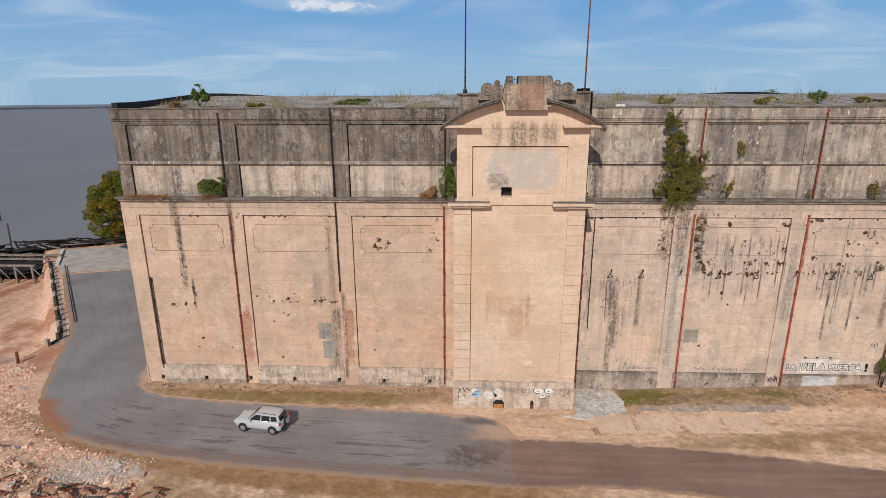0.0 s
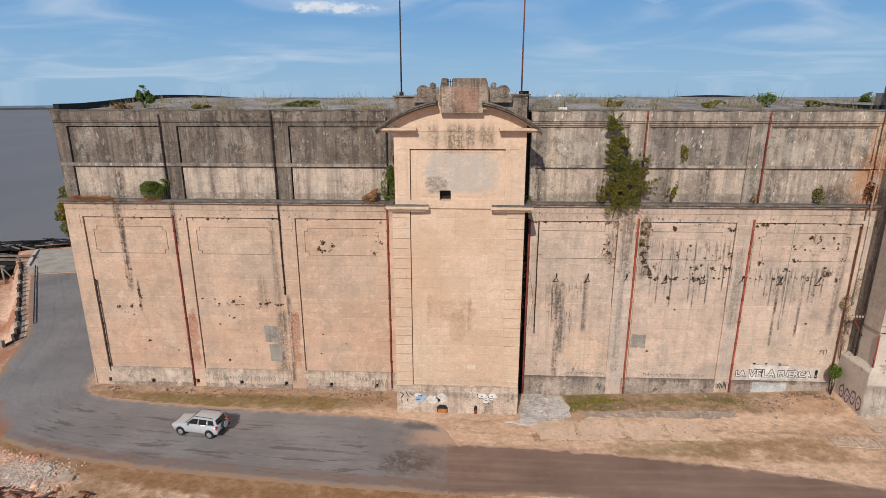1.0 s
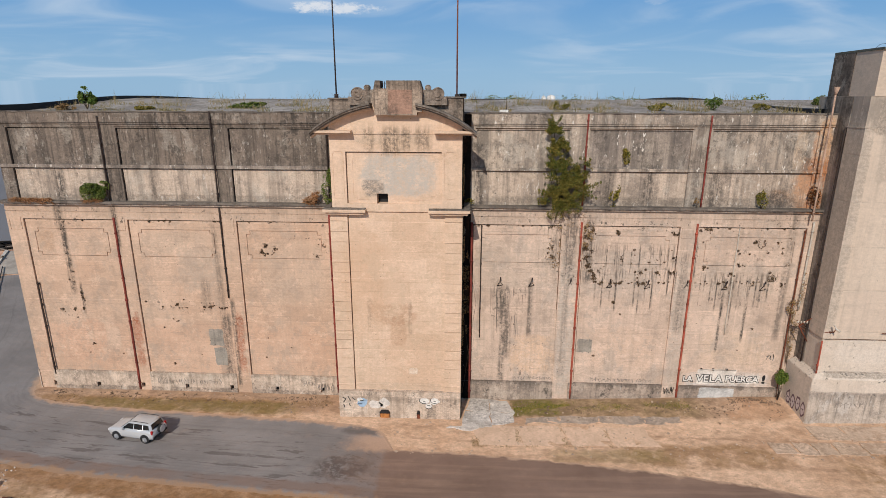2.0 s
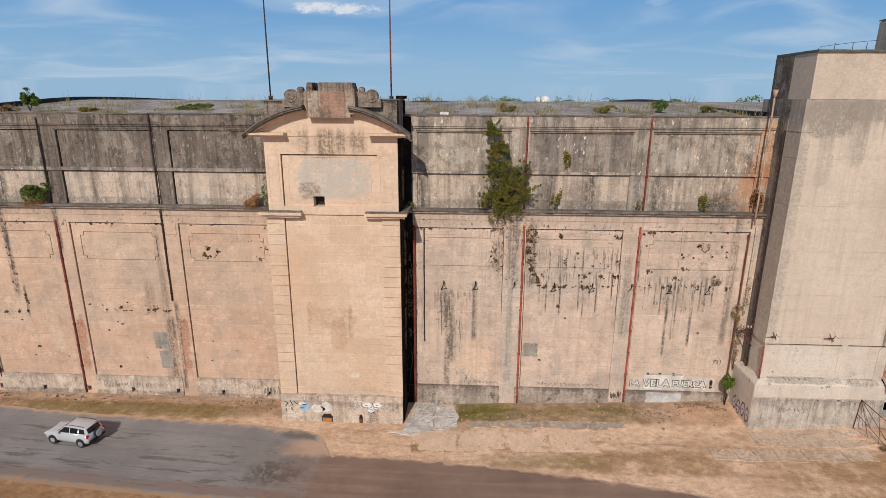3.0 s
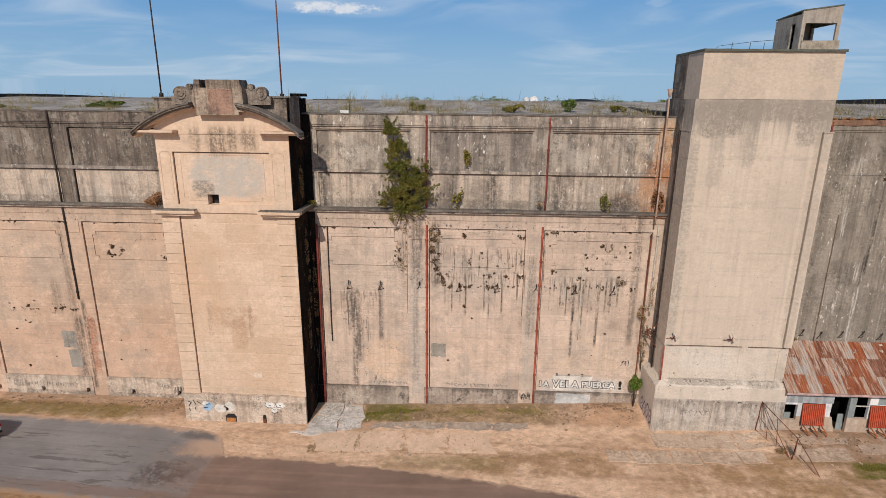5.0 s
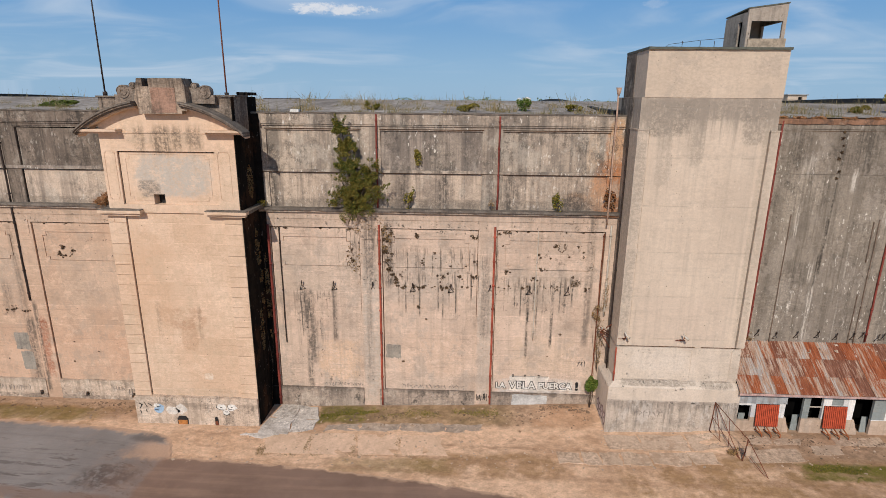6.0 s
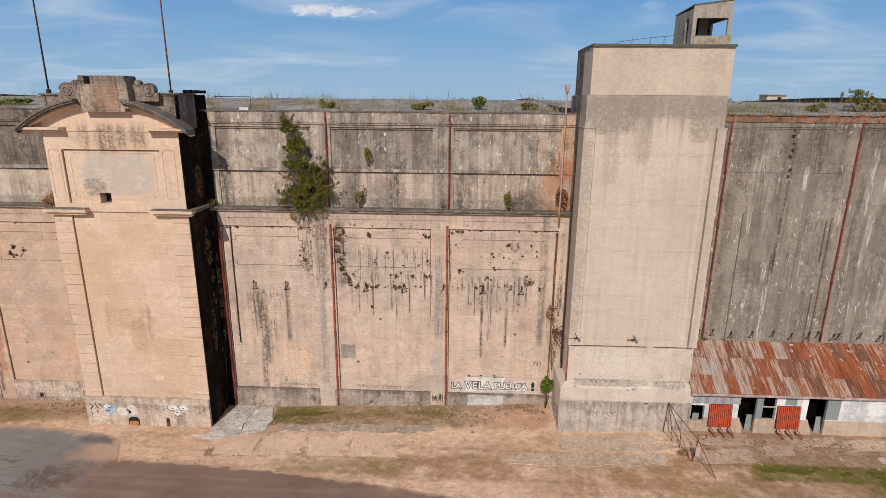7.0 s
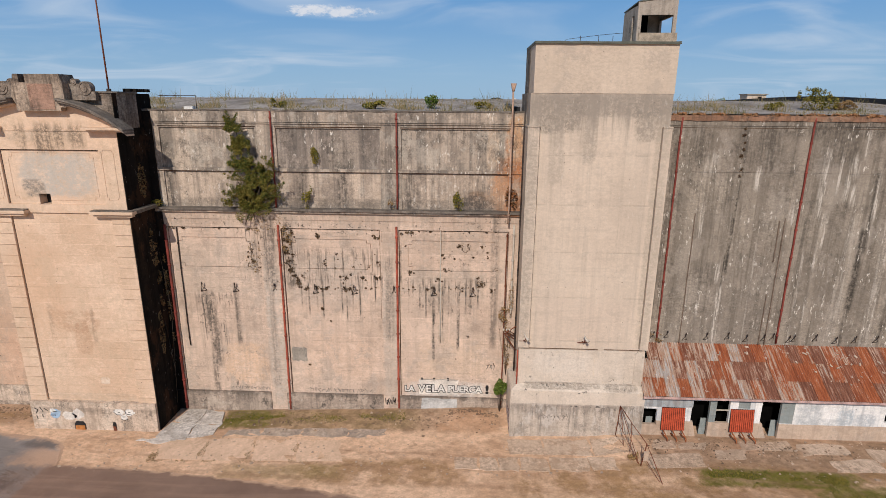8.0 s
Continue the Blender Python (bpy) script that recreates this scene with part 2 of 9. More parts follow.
    if flecks:
        fl = g.noise(g.scaled(co, 5.0, 5.0, 1.7, (3, 1, 4)), 1.0, 5.0, 0.65)
        area = g.ramp(g.noise(co, 0.35, 3.0), 0.42, 0.55)
        col = g.mix(g.math("MULTIPLY", g.math("MULTIPLY", g.ramp(fl, 0.61, 0.65), area), flecks), col, (0.70, 0.65, 0.58))
    # fine uneven tone of hand-laid lime and dust
    fine1 = g.noise(g.scaled(co, 0.8, 0.8, 1.5, (31, 7, 12)), 4.2, 8.0, 0.8)
    patchy = g.ramp(g.noise(co, 0.3, 4.0, 0.6), 0.35, 0.65, 0.25, 1.0)
    fine1 = g.math("ADD", 0.5, g.math("MULTIPLY", g.math("SUBTRACT", fine1, 0.5), patchy))
    tone = g.ramp(fine1, 0.36, 0.64, 1.0 - 0.42 * mottle, 1.0 + 0.36 * mottle)
    tv = g.node("ShaderNodeCombineXYZ")
    for i in range(3):
        g.put(tv.inputs[i], tone)
    col = g.mix(1.0, col, tv.outputs[0], "MULTIPLY")
    h = g.math("ADD", g.math("MULTIPLY", grain, 0.5), g.math("MULTIPLY", medium, 0.8))
    if lines is not None:
        h = g.math("SUBTRACT", h, g.math("MULTIPLY", lines, 0.5))
    h = g.math("SUBTRACT", h, g.math("MULTIPLY", pit, 0.8))
    g.finish(col, 0.95, h, 0.5, 0.035, 0.0, spec)
    return m


LEFT_MARKS = [(-26.0, 0.35, 10.2, 17.9, 0.95), (-26.1, 0.5, 16.0, 18.0, 0.7), (-12.0, 0.6, 1.5, 7.5, 0.8), (-25.3, 0.16, 8.2, 10.2, 0.9),
              (-12.2, 0.4, 0.8, 16.5, 0.45), (-21.0, 0.35, 14.5, 18.0, 0.85), (-11.2, 0.25, 1.0, 9.0, 0.8), (-13.6, 0.5, 8.6, 10.8, 0.5)]
# broad damp runs, then the thin drips below the bracket row and the course above it
RIGHT_MARKS = [(13.4, 0.65, 7.4, 10.7, 0.85), (13.6, 0.6, 4.6, 7.9, 0.8), (13.3, 0.35, 1.6, 5.0, 0.7), (15.7, 0.26, 6.8, 11.3, 0.75), (18.9, 0.6, 12.0, 17.5, 0.7), (18.8, 0.35, 3.0, 12.0, 0.4), (20.5, 0.45, 12.0, 17.0, 0.85), (28.7, 0.45, 7.5, 14.0, 0.55),
               (32.35, 0.17, 5.7, 11.6, 1.0), (34.4, 0.15, 6.8, 11.8, 0.95), (33.1, 0.09, 8.8, 11.7, 0.8), (29.65, 0.11, 12.7, 15.3, 1.0), (37.3, 0.4, 7.0, 18.0, 0.6), (17.6, 0.3, 13.2, 15.4, 0.7)]
for x, z1, drop in ((21.3, 11.8, 1.5), (21.9, 11.7, 2.0), (22.6, 11.6, 1.4), (23.1, 11.7, 2.3), (24.7, 11.6, 1.6), (25.1, 11.5, 2.2), (25.6, 11.6, 1.3), (26.2, 11.6, 1.9), (27.5, 12.5, 1.5), (28.1, 12.5, 1.2),
                    (31.2, 11.7, 1.2), (31.7, 11.6, 1.9), (32.8, 11.7, 1.5), (33.6, 11.8, 2.0), (35.0, 11.7, 1.6), (35.4, 11.8, 1.9), (36.0, 12.0, 1.3)):
    RIGHT_MARKS.append((x, 0.085, z1 - drop, z1, 0.95))
for x, z1 in ((22.1, 14.4), (22.8, 14.1), (23.5, 14.5), (24.2, 14.2), (24.9, 14.3), (25.8, 14.5), (26.7, 14.2), (27.3, 14.4)):
    RIGHT_MARKS.append((x, 0.075, z1 - 0.9, z1, 0.85))
LEFT_SPOTS = [(-7.4, -2.0, 14.0, 15.4, 0.8), (-28.0, -24.5, 7.6, 8.8, 0.6), (-18.0, -11.5, 8.2, 8.9, 0.75), (-29.4, -2.0, 16.5, 16.85, 0.85), (-30.0, -2.0, 17.5, 18.1, 0.6)]
RIGHT_SPOTS = [(12.9, 14.3, 5.0, 10.6, 0.85), (12.6, 15.2, 8.2, 10.8, 0.7), (13.2, 15.6, 1.9, 3.4, 0.7), (20.0, 28.4, 10.9, 12.6, 0.6), (20.0, 28.4, 12.9, 14.8, 0.5), (30.2, 37.2, 9.8, 12.4, 0.6), (16.6, 20.0, 12.0, 16.4, 0.75), (29.5, 37.5, 13.8, 15.0, 0.45), (10.6, 37.7, 16.5, 16.9, 0.9), (10.0, 38.5, 17.4, 18.1, 0.6)]
peach = render_coat("peach_render", (0.665, 0.475, 0.35), (0.575, 0.385, 0.27), (0.36, 0.27, 0.20), 0.16, 0.42, LEFT_MARKS, LEFT_SPOTS, 0.92,
                    scuff=0.55, scuffcol=(0.44, 0.34, 0.265), boards=1.84, fine=0.6, runs_from=(18.2, 2.2, 0.5), mottle=0.28,
                    patches=[(-20.5, 5.2, 0.42, 2.8, (0.33, 0.10, 0.05), 1.0), (-10.75, 5.0, 0.42, 3.0, (0.33, 0.10, 0.05), 1.0), (-12.4, 3.0, 0.6, 2.0, (0.22, 0.195, 0.165), 0.7), (-14.0, 12.0, 2.0, 2.2, (0.42, 0.37, 0.31), 0.45),
                             (-27.8, 14.7, 0.8, 0.9, (0.47, 0.30, 0.19), 0.6), (-23.0, 5.2, 0.7, 1.2, (0.70, 0.57, 0.45), 0.6), (-16.0, 14.6, 3.0, 1.0, (0.50, 0.41, 0.32), 0.4), (-5.5, 12.0, 3.0, 3.0, (0.50, 0.40, 0.31), 0.4),
                             (-16.0, 4.2, 15.5, 2.8, (0.64, 0.37, 0.245), 0.32), (-16.0, 17.5, 15.5, 1.0, (0.60, 0.47, 0.37), 0.5), (-26.2, 5.0, 2.6, 2.2, (0.62, 0.33, 0.21), 0.25)], lichen=0.16, lichencol=(0.26, 0.19, 0.14))
peach_sooty = render_coat("sooty_peach_render", (0.69, 0.53, 0.42), (0.60, 0.448, 0.348), (0.33, 0.265, 0.21), 0.24, 0.42, RIGHT_MARKS, RIGHT_SPOTS, 0.92,
                          scuff=0.55, scuffcol=(0.44, 0.37, 0.31), boards=1.84, fine=0.7, runs_from=(18.2, 2.2, 0.5), mottle=0.3,
                          patches=[(24.2, 5.3, 3.2, 2.2, (0.64, 0.46, 0.34), 0.6), (16.0, 4.6, 2.0, 2.0, (0.70, 0.48, 0.32), 0.7), (20.8, 5.55, 0.7, 0.7, (0.34, 0.335, 0.31), 0.95), (18.9, 8.0, 0.7, 7.0, (0.50, 0.45, 0.39), 0.75), (28.7, 8.0, 0.6, 6.5, (0.48, 0.43, 0.37), 0.6),
                                   (34.0, 5.6, 3.0, 1.8, (0.64, 0.48, 0.34), 0.5), (23.5, 12.3, 3.4, 2.2, (0.42, 0.37, 0.32), 0.5), (33.5, 12.0, 3.0, 1.6, (0.46, 0.40, 0.33), 0.4),
                                   (14.5, 13.0, 3.5, 2.5, (0.50, 0.42, 0.34), 0.4), (33.6, 2.2, 3.8, 1.1, (0.70, 0.65, 0.60), 0.75), (34.0, 1.6, 2.2, 0.5, (0.45, 0.47, 0.48), 0.6)], lichen=0.26, lichencol=(0.22, 0.175, 0.14))
cream = render_coat("cream_render", (0.72, 0.545, 0.41), (0.66, 0.465, 0.33), (0.46, 0.325, 0.215), 0.14, 0.3,
                    [(4.1, 0.9, 23.3, 24.5, 0.95), (2.4, 0.5, 23.5, 24.5, 0.8), (5.3, 0.5, 23.6, 24.5, 0.85), (6.6, 0.8, 23.7, 24.5, 0.8), (5.4, 0.2, 8.0, 10.4, 0.35), (2.0, 0.25, 8.4, 10.6, 0.35)], (), 0.86,
                    (0.16, 0.125, 0.095), 0.55, scuff=0.4, scuffcol=(0.55, 0.42, 0.30), boards=1.6,
                    patches=[(4.4, 21.2, 2.6, 1.5, (0.47, 0.43, 0.38), 1.0), (4.6, 21.3, 2.9, 1.7, (0.50, 0.455, 0.40), 0.8), (2.6, 20.2, 0.9, 0.7, (0.24, 0.21, 0.18), 1.0), (4.3, 24.1, 3.0, 0.45, (0.42, 0.345, 0.265), 0.55),
                             (4.4, 9.6, 1.5, 1.0, (0.42, 0.25, 0.155), 0.55), (4.4, 8.2, 0.7, 1.5, (0.44, 0.27, 0.17), 0.5), (2.6, 9.8, 0.6, 0.8, (0.50, 0.32, 0.21), 0.6), (5.6, 4.4, 0.4, 0.3, (0.74, 0.64, 0.53), 0.9), (1.6, 12.0, 1.6, 5.0, (0.62, 0.40, 0.26), 0.35), (4.4, 2.9, 3.6, 0.35, (0.42, 0.33, 0.25), 0.5), (8.9, 20.2, 0.7, 2.4, (0.60, 0.46, 0.34), 0.5)])
cream_smooth = render_coat("smooth_cream_render", (0.72, 0.545, 0.41), (0.66, 0.465, 0.33), (0.46, 0.325, 0.215), 0.14, 0.3,
                    [(4.1, 0.9, 23.3, 24.5, 0.95), (2.4, 0.5, 23.5, 24.5, 0.8), (5.3, 0.5, 23.6, 24.5, 0.85), (6.6, 0.8, 23.7, 24.5, 0.8), (5.4, 0.2, 8.0, 10.4, 0.35), (2.0, 0.25, 8.4, 10.6, 0.35)], (), 0.0,
                    (0.16, 0.125, 0.095), 0.55, scuff=0.4, scuffcol=(0.55, 0.42, 0.30), boards=0.0,
                    patches=[(4.4, 21.2, 2.6, 1.5, (0.47, 0.43, 0.38), 1.0), (4.6, 21.3, 2.9, 1.7, (0.50, 0.455, 0.40), 0.8), (2.6, 20.2, 0.9, 0.7, (0.24, 0.21, 0.18), 1.0), (4.3, 24.1, 3.0, 0.45, (0.42, 0.345, 0.265), 0.55),
                             (4.4, 9.6, 1.5, 1.0, (0.42, 0.25, 0.155), 0.55), (4.4, 8.2, 0.7, 1.5, (0.44, 0.27, 0.17), 0.5), (2.6, 9.8, 0.6, 0.8, (0.50, 0.32, 0.21), 0.6), (5.6, 4.4, 0.4, 0.3, (0.74, 0.64, 0.53), 0.9), (1.6, 12.0, 1.6, 5.0, (0.62, 0.40, 0.26), 0.35), (4.4, 2.9, 3.6, 0.35, (0.42, 0.33, 0.25), 0.5), (8.9, 20.2, 0.7, 2.4, (0.60, 0.46, 0.34), 0.5)])
plinth_coat = render_coat("plinth_render", (0.47, 0.375, 0.30), (0.35, 0.275, 0.22), (0.13, 0.107, 0.09), 0.4, 0.6, (), (), 0.0, (0.05, 0.045, 0.04), 0.9, 0.5,
                          (0.58, 0.48, 0.39), scuff=0.5, scuffcol=(0.24, 0.195, 0.16), runs_from=(1.95, 0.6, 0.8), mottle=0.5, lichen=0.8)
plinth_pale = render_coat("pale_plinth_render", (0.68, 0.545, 0.43), (0.59, 0.465, 0.365), (0.22, 0.175, 0.135), 0.4, 0.5, (), (), 0.0, (0.06, 0.055, 0.05), 0.9, 0.55,
                          (0.66, 0.56, 0.46), scuff=0.4, scuffcol=(0.42, 0.34, 0.27), runs_from=(2.0, 0.9, 0.5), mottle=0.5, patches=[(-16.0, 0.1, 15.0, 0.35, (0.15, 0.12, 0.10), 0.8)], lichen=0.65, lichencol=(0.10, 0.082, 0.068))
sooty = render_coat("sooty_render", (0.255, 0.203, 0.162), (0.172, 0.139, 0.114), (0.055, 0.049, 0.043), 0.7, 0.5, (), (), 0.0, (0.03, 0.028, 0.026), 0.9, 0.35,
                    scuff=0.3, scuffcol=(0.27, 0.225, 0.18), mottle=0.75, bands=0.45, flecks=0.3, lichen=0.75)
UPPER_RUST = [(38.2, 20.2, 1.3, 2.2, (0.52, 0.23, 0.10), 1.0), (38.5, 21.0, 0.7, 3.8, (0.46, 0.20, 0.09), 1.0), (36.6, 19.2, 1.6, 0.7, (0.50, 0.30, 0.18), 0.8), (37.3, 19.9, 0.9, 1.2, (0.55, 0.34, 0.21), 0.7), (38.6, 24.0, 0.6, 1.8, (0.60, 0.38, 0.23), 0.95), (36.9, 23.0, 0.5, 1.6, (0.60, 0.45, 0.32), 1.0)]
faded = render_coat("faded_render", (0.535, 0.44, 0.35), (0.40, 0.328, 0.262), (0.12, 0.105, 0.092), 0.5, 0.45, (), (), 0.0, (0.04, 0.036, 0.033), 0.8, 0.45,
                    scuff=0.45, scuffcol=(0.20, 0.175, 0.15), mottle=0.38, bands=0.6, flecks=0.9, patches=UPPER_RUST, lichen=0.55)
dusky = render_coat("dusky_render", (0.375, 0.312, 0.26), (0.255, 0.21, 0.178), (0.09, 0.08, 0.072), 0.5, 0.5, (), (), 0.0, (0.035, 0.032, 0.03), 0.8, 0.4,
                    scuff=0.4, scuffcol=(0.36, 0.30, 0.245), mottle=0.5, bands=0.55, flecks=0.95, patches=[(25.2, 22.8, 1.3, 1.6, (0.40, 0.335, 0.27), 0.75), (27.3, 22.0, 0.6, 1.2, (0.30, 0.26, 0.22), 0.5)], lichen=0.55)
damp_pale = render_coat("damp_pale_render", (0.62, 0.50, 0.395), (0.51, 0.405, 0.315), (0.13, 0.11, 0.095), 0.5, 0.4,
                        [(-25.6, 0.6, 18.2, 21.4, 0.9), (-21.4, 0.3, 18, 21.4, 0.7), (-17.2, 0.4, 19, 21.4, 0.6), (21.8, 0.5, 18.2, 21.5, 0.8),
                         (25.0, 0.6, 18.2, 21.5, 0.8), (30.5, 0.7, 18.2, 21.5, 0.7), (35.5, 1.0, 18, 19.5, 0.8), (10.9, 0.6, 18, 21.4, 0.9)],
                        (), 0.0, (0.07, 0.062, 0.055), 0.8, 0.35, scuff=0.42, scuffcol=(0.26, 0.22, 0.185), mottle=0.45, bands=0.4, flecks=0.6,
                        patches=UPPER_RUST + [(24.0, 18.7, 14.0, 0.45, (0.20, 0.165, 0.13), 0.7), (35.6, 18.9, 1.9, 0.6, (0.13, 0.11, 0.095), 0.75), (-16.0, 18.6, 14.0, 0.35, (0.22, 0.17, 0.13), 0.6)], lichen=0.34)
# near-black coat: mould plus the painted shade of the sunless pavilion side
shaded_mould = render_coat("shaded_mould_render", (0.022, 0.019, 0.017), (0.013, 0.012, 0.011), (0.006, 0.006, 0.006), 0.5, 0.5, (), (), 0.0,
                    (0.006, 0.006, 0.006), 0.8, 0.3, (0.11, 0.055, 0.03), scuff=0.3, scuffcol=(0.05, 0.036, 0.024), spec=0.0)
attic_coat = render_coat("attic_render", (0.30, 0.235, 0.185), (0.215, 0.17, 0.138), (0.07, 0.058, 0.048), 0.6, 0.7, (), (), 0.0, (0.035, 0.03, 0.027), 0.9, 0.3, mottle=0.9, bands=0.3, lichen=0.6)
tower_coat = render_coat("tower_render", (0.645, 0.535, 0.43), (0.585, 0.48, 0.383), (0.30, 0.258, 0.215), 0.16, 0.12, (), (), 3.55, (0.2, 0.17, 0.14), 0.45,
                         scuff=0.2, scuffcol=(0.50, 0.41, 0.335), runs_from=(27.5, 4.5, 0.95), bands=0.1, mottle=0.16, flecks=0.25, lift_dark=0.3,
                         patches=[(41.0, 25.9, 2.0, 1.3, (0.20, 0.175, 0.145), 0.8), (45.5, 26.5, 3.6, 0.8, (0.22, 0.192, 0.16), 0.75), (47.6, 25.6, 1.2, 1.6, (0.24, 0.21, 0.175), 0.7), (43.5, 24.3, 0.5, 1.8, (0.33, 0.285, 0.235), 0.6), (41.2, 23.0, 0.6, 2.4, (0.36, 0.31, 0.255), 0.5), (39.4, 17.0, 0.5, 9.0, (0.36, 0.31, 0.255), 0.8),
                                  (48.45, 17.0, 0.5, 9.0, (0.45, 0.38, 0.305), 0.8), (44.0, 10.5, 4.0, 2.0, (0.62, 0.50, 0.41), 0.4)])
tower_cap = render_coat("tower_cap_render", (0.59, 0.485, 0.385), (0.545, 0.445, 0.35), (0.45, 0.37, 0.295), 0.2, 0.2, (), (), 0.0, (0.3, 0.25, 0.2), 0.4, mottle=0.25)
hut_coat = render_coat("hut_concrete", (0.46, 0.40, 0.335), (0.36, 0.31, 0.26), (0.17, 0.15, 0.13), 0.5, 0.4, (), (), 0.0, (0.06, 0.055, 0.05), 0.6, 0.2, lichen=0.5)
# dark coat for the painted shadow lines beside the tower corner strips
strip_shade = render_coat("strip_shade_render", (0.42, 0.355, 0.295), (0.27, 0.235, 0.20), (0.115, 0.10, 0.09), 0.65, 0.5, (), (), 0.0, (0.06, 0.055, 0.05), 0.7, 0.45)
GREY_MARKS = [(55.6, 0.1, 16.2, 21.2, 0.95), (55.5, 0.16, 14.0, 18.2, 1.0), (55.3, 0.08, 11.6, 14.8, 1.0), (55.6, 0.35, 21.6, 25.4, 0.5), (65.5, 0.36, 11.0, 17.0, 1.0), (65.75, 0.22, 16.0, 21.3, 0.8),
              (65.42, 0.2, 7.6, 11.4, 0.7), (61.0, 0.14, 12, 18.0, 0.5), (50.4, 0.4, 10, 25, 0.5), (63.0, 8.0, 24.7, 25.4, 0.7), (68.6, 0.3, 9.0, 21.0, 0.6), (54.2, 1.2, 13.0, 14.2, 0.35),
              (62.6, 1.6, 22.6, 24.6, 0.6), (57.3, 1.4, 22.3, 24.8, 0.6), (52.4, 0.9, 22.6, 24.6, 0.55), (72.5, 0.35, 9.0, 22.0, 0.6)]
GREY_LIMES = [(55.25, 0.26, 7.4, 12.2, 0.85), (61.8, 0.3, 18.6, 23.0, 0.95), (62.4, 0.28, 16.4, 18.2, 1.0), (62.2, 0.16, 14.6, 16.2, 0.8), (62.9, 0.12, 20.6, 22.8, 0.9), (63.6, 0.22, 20.0, 21.2, 0.9), (64.1, 0.3, 19.6, 20.3, 0.9),
              (56.95, 0.3, 20.8, 21.6, 0.9), (53.15, 0.18, 17.0, 18.8, 0.85), (54.9, 0.2, 13.4, 14.2, 0.9), (63.9, 0.5, 21.9, 22.6, 0.7), (64.5, 0.16, 23.3, 24.4, 0.8), (53.3, 0.7, 21.9, 22.7, 0.5), (65.95, 0.2, 18.6, 21.4, 0.9),
              (53.7, 0.14, 10.4, 11.6, 0.8), (62.1, 0.12, 10.0, 11.6, 0.8), (61.3, 0.12, 8.0, 15.5, 0.55), (57.6, 0.1, 8.0, 16.0, 0.4), (59.9, 0.3, 18.2, 18.6, 0.7), (67.3, 0.4, 8.0, 20.0, 0.5), (64.6, 0.5, 9.0, 18.0, 0.35), (70.9, 0.3, 12.0, 21.0, 0.6)]
grey_wall = render_coat("grey_concrete_wall", (0.345, 0.296, 0.24), (0.27, 0.229, 0.186), (0.132, 0.112, 0.09), 0.6, 0.35,
                        GREY_MARKS, (), 0.0, (0.05, 0.044, 0.038), 0.8, 0.35,
                        (0.42, 0.37, 0.315), scuff=0.36, scuffcol=(0.21, 0.18, 0.15), mottle=0.5, bands=0.38, flecks=0.8,
                        patches=[(55.5, 23.4, 4.4, 1.8, (0.19, 0.155, 0.125), 0.45), (64.6, 23.6, 4.0, 2.2, (0.19, 0.155, 0.125), 0.4), (50.3, 16.0, 0.5, 9.0, (0.40, 0.32, 0.255), 0.6), (55.6, 10.6, 4.6, 4.2, (0.24, 0.21, 0.18), 0.45)], lichen=0.42, limes=GREY_LIMES)
coping_mat = render_coat("weathered_coping", (0.21, 0.18, 0.15), (0.125, 0.107, 0.092), (0.05, 0.044, 0.04), 0.4, 0.6, lichen=0.5)
rust_mat = plain("rusted_iron", (0.16, 0.05, 0.025), 0.85, 0.0, 0.45, 4.0)
red_pipe = plain("oxide_red_pipe", (0.33, 0.075, 0.045), 0.75, 0.0, 0.5, 1.6)
maroon_pipe = plain("maroon_pipe", (0.20, 0.042, 0.031), 0.7, 0.0, 0.5, 1.6)
dark_pipe = plain("dark_iron_pipe", (0.035, 0.024, 0.02), 0.7, 0.0, 0.4, 3.0)
pale_pipe = plain("pale_pipe", (0.5, 0.45, 0.38), 0.6, 0.0, 0.2, 3.0)
groove_dirt = plain("groove_dirt", (0.13, 0.075, 0.048), 0.95, 0.0, 0.4, 1.5)
# near-black that stands in for shade in rooms and along panel edges
shade_black = plain("shade_black", (0.004, 0.004, 0.004), 0.9, 0.0, 0.3, 2.0, 0.0)
# bitumen of the verges, also the painted shade of holes and niches
black_mat = plain("bitumen_and_hole_black", (0.018, 0.018, 0.019), 0.6, 0.0, 0.3, 2.0)
concrete = plain("weathered_concrete", (0.32, 0.28, 0.235), 0.9, 0.0, 0.3, 1.2)
# ---------------------------------------------------------------- mesh helpers
def thing(name, base, label, category, group="", kind=""):
    """An Empty at the base of a thing; its parts keep their world coordinates."""
    e = new(name)
    e.location = base
    e.empty_display_size = 0.2
    return tagged(e, label, category, group, kind)


def base_of(ob):
    """World matrix of a thing or part before the first update."""
    m = ob.matrix_basis.copy()
    p = ob.parent
    if p:
        m = base_of(p) @ ob.matrix_parent_inverse @ m
    return m


def link_mesh(name, me, mats, parent=None, label=""):
    for m in mats if isinstance(mats, (list, tuple)) else [mats]:
        if m.name not in me.materials:
            me.materials.append(m)
    ob = new(name, me)
    if parent is not None:
        ob.parent = parent
        ob.matrix_parent_inverse = base_of(parent).inverted()
    if label:
        ob["label"] = label
    return ob


def part(name, bm, mats, parent=None, label="", smooth=False):
    me = bpy.data.meshes.new(name)
    bmesh.ops.recalc_face_normals(bm, faces=bm.faces)
    if smooth:
        for f in bm.faces:
            f.smooth = True
    bm.to_mesh(me)
    bm.free()
    return link_mesh(name, me, mats, parent, label)


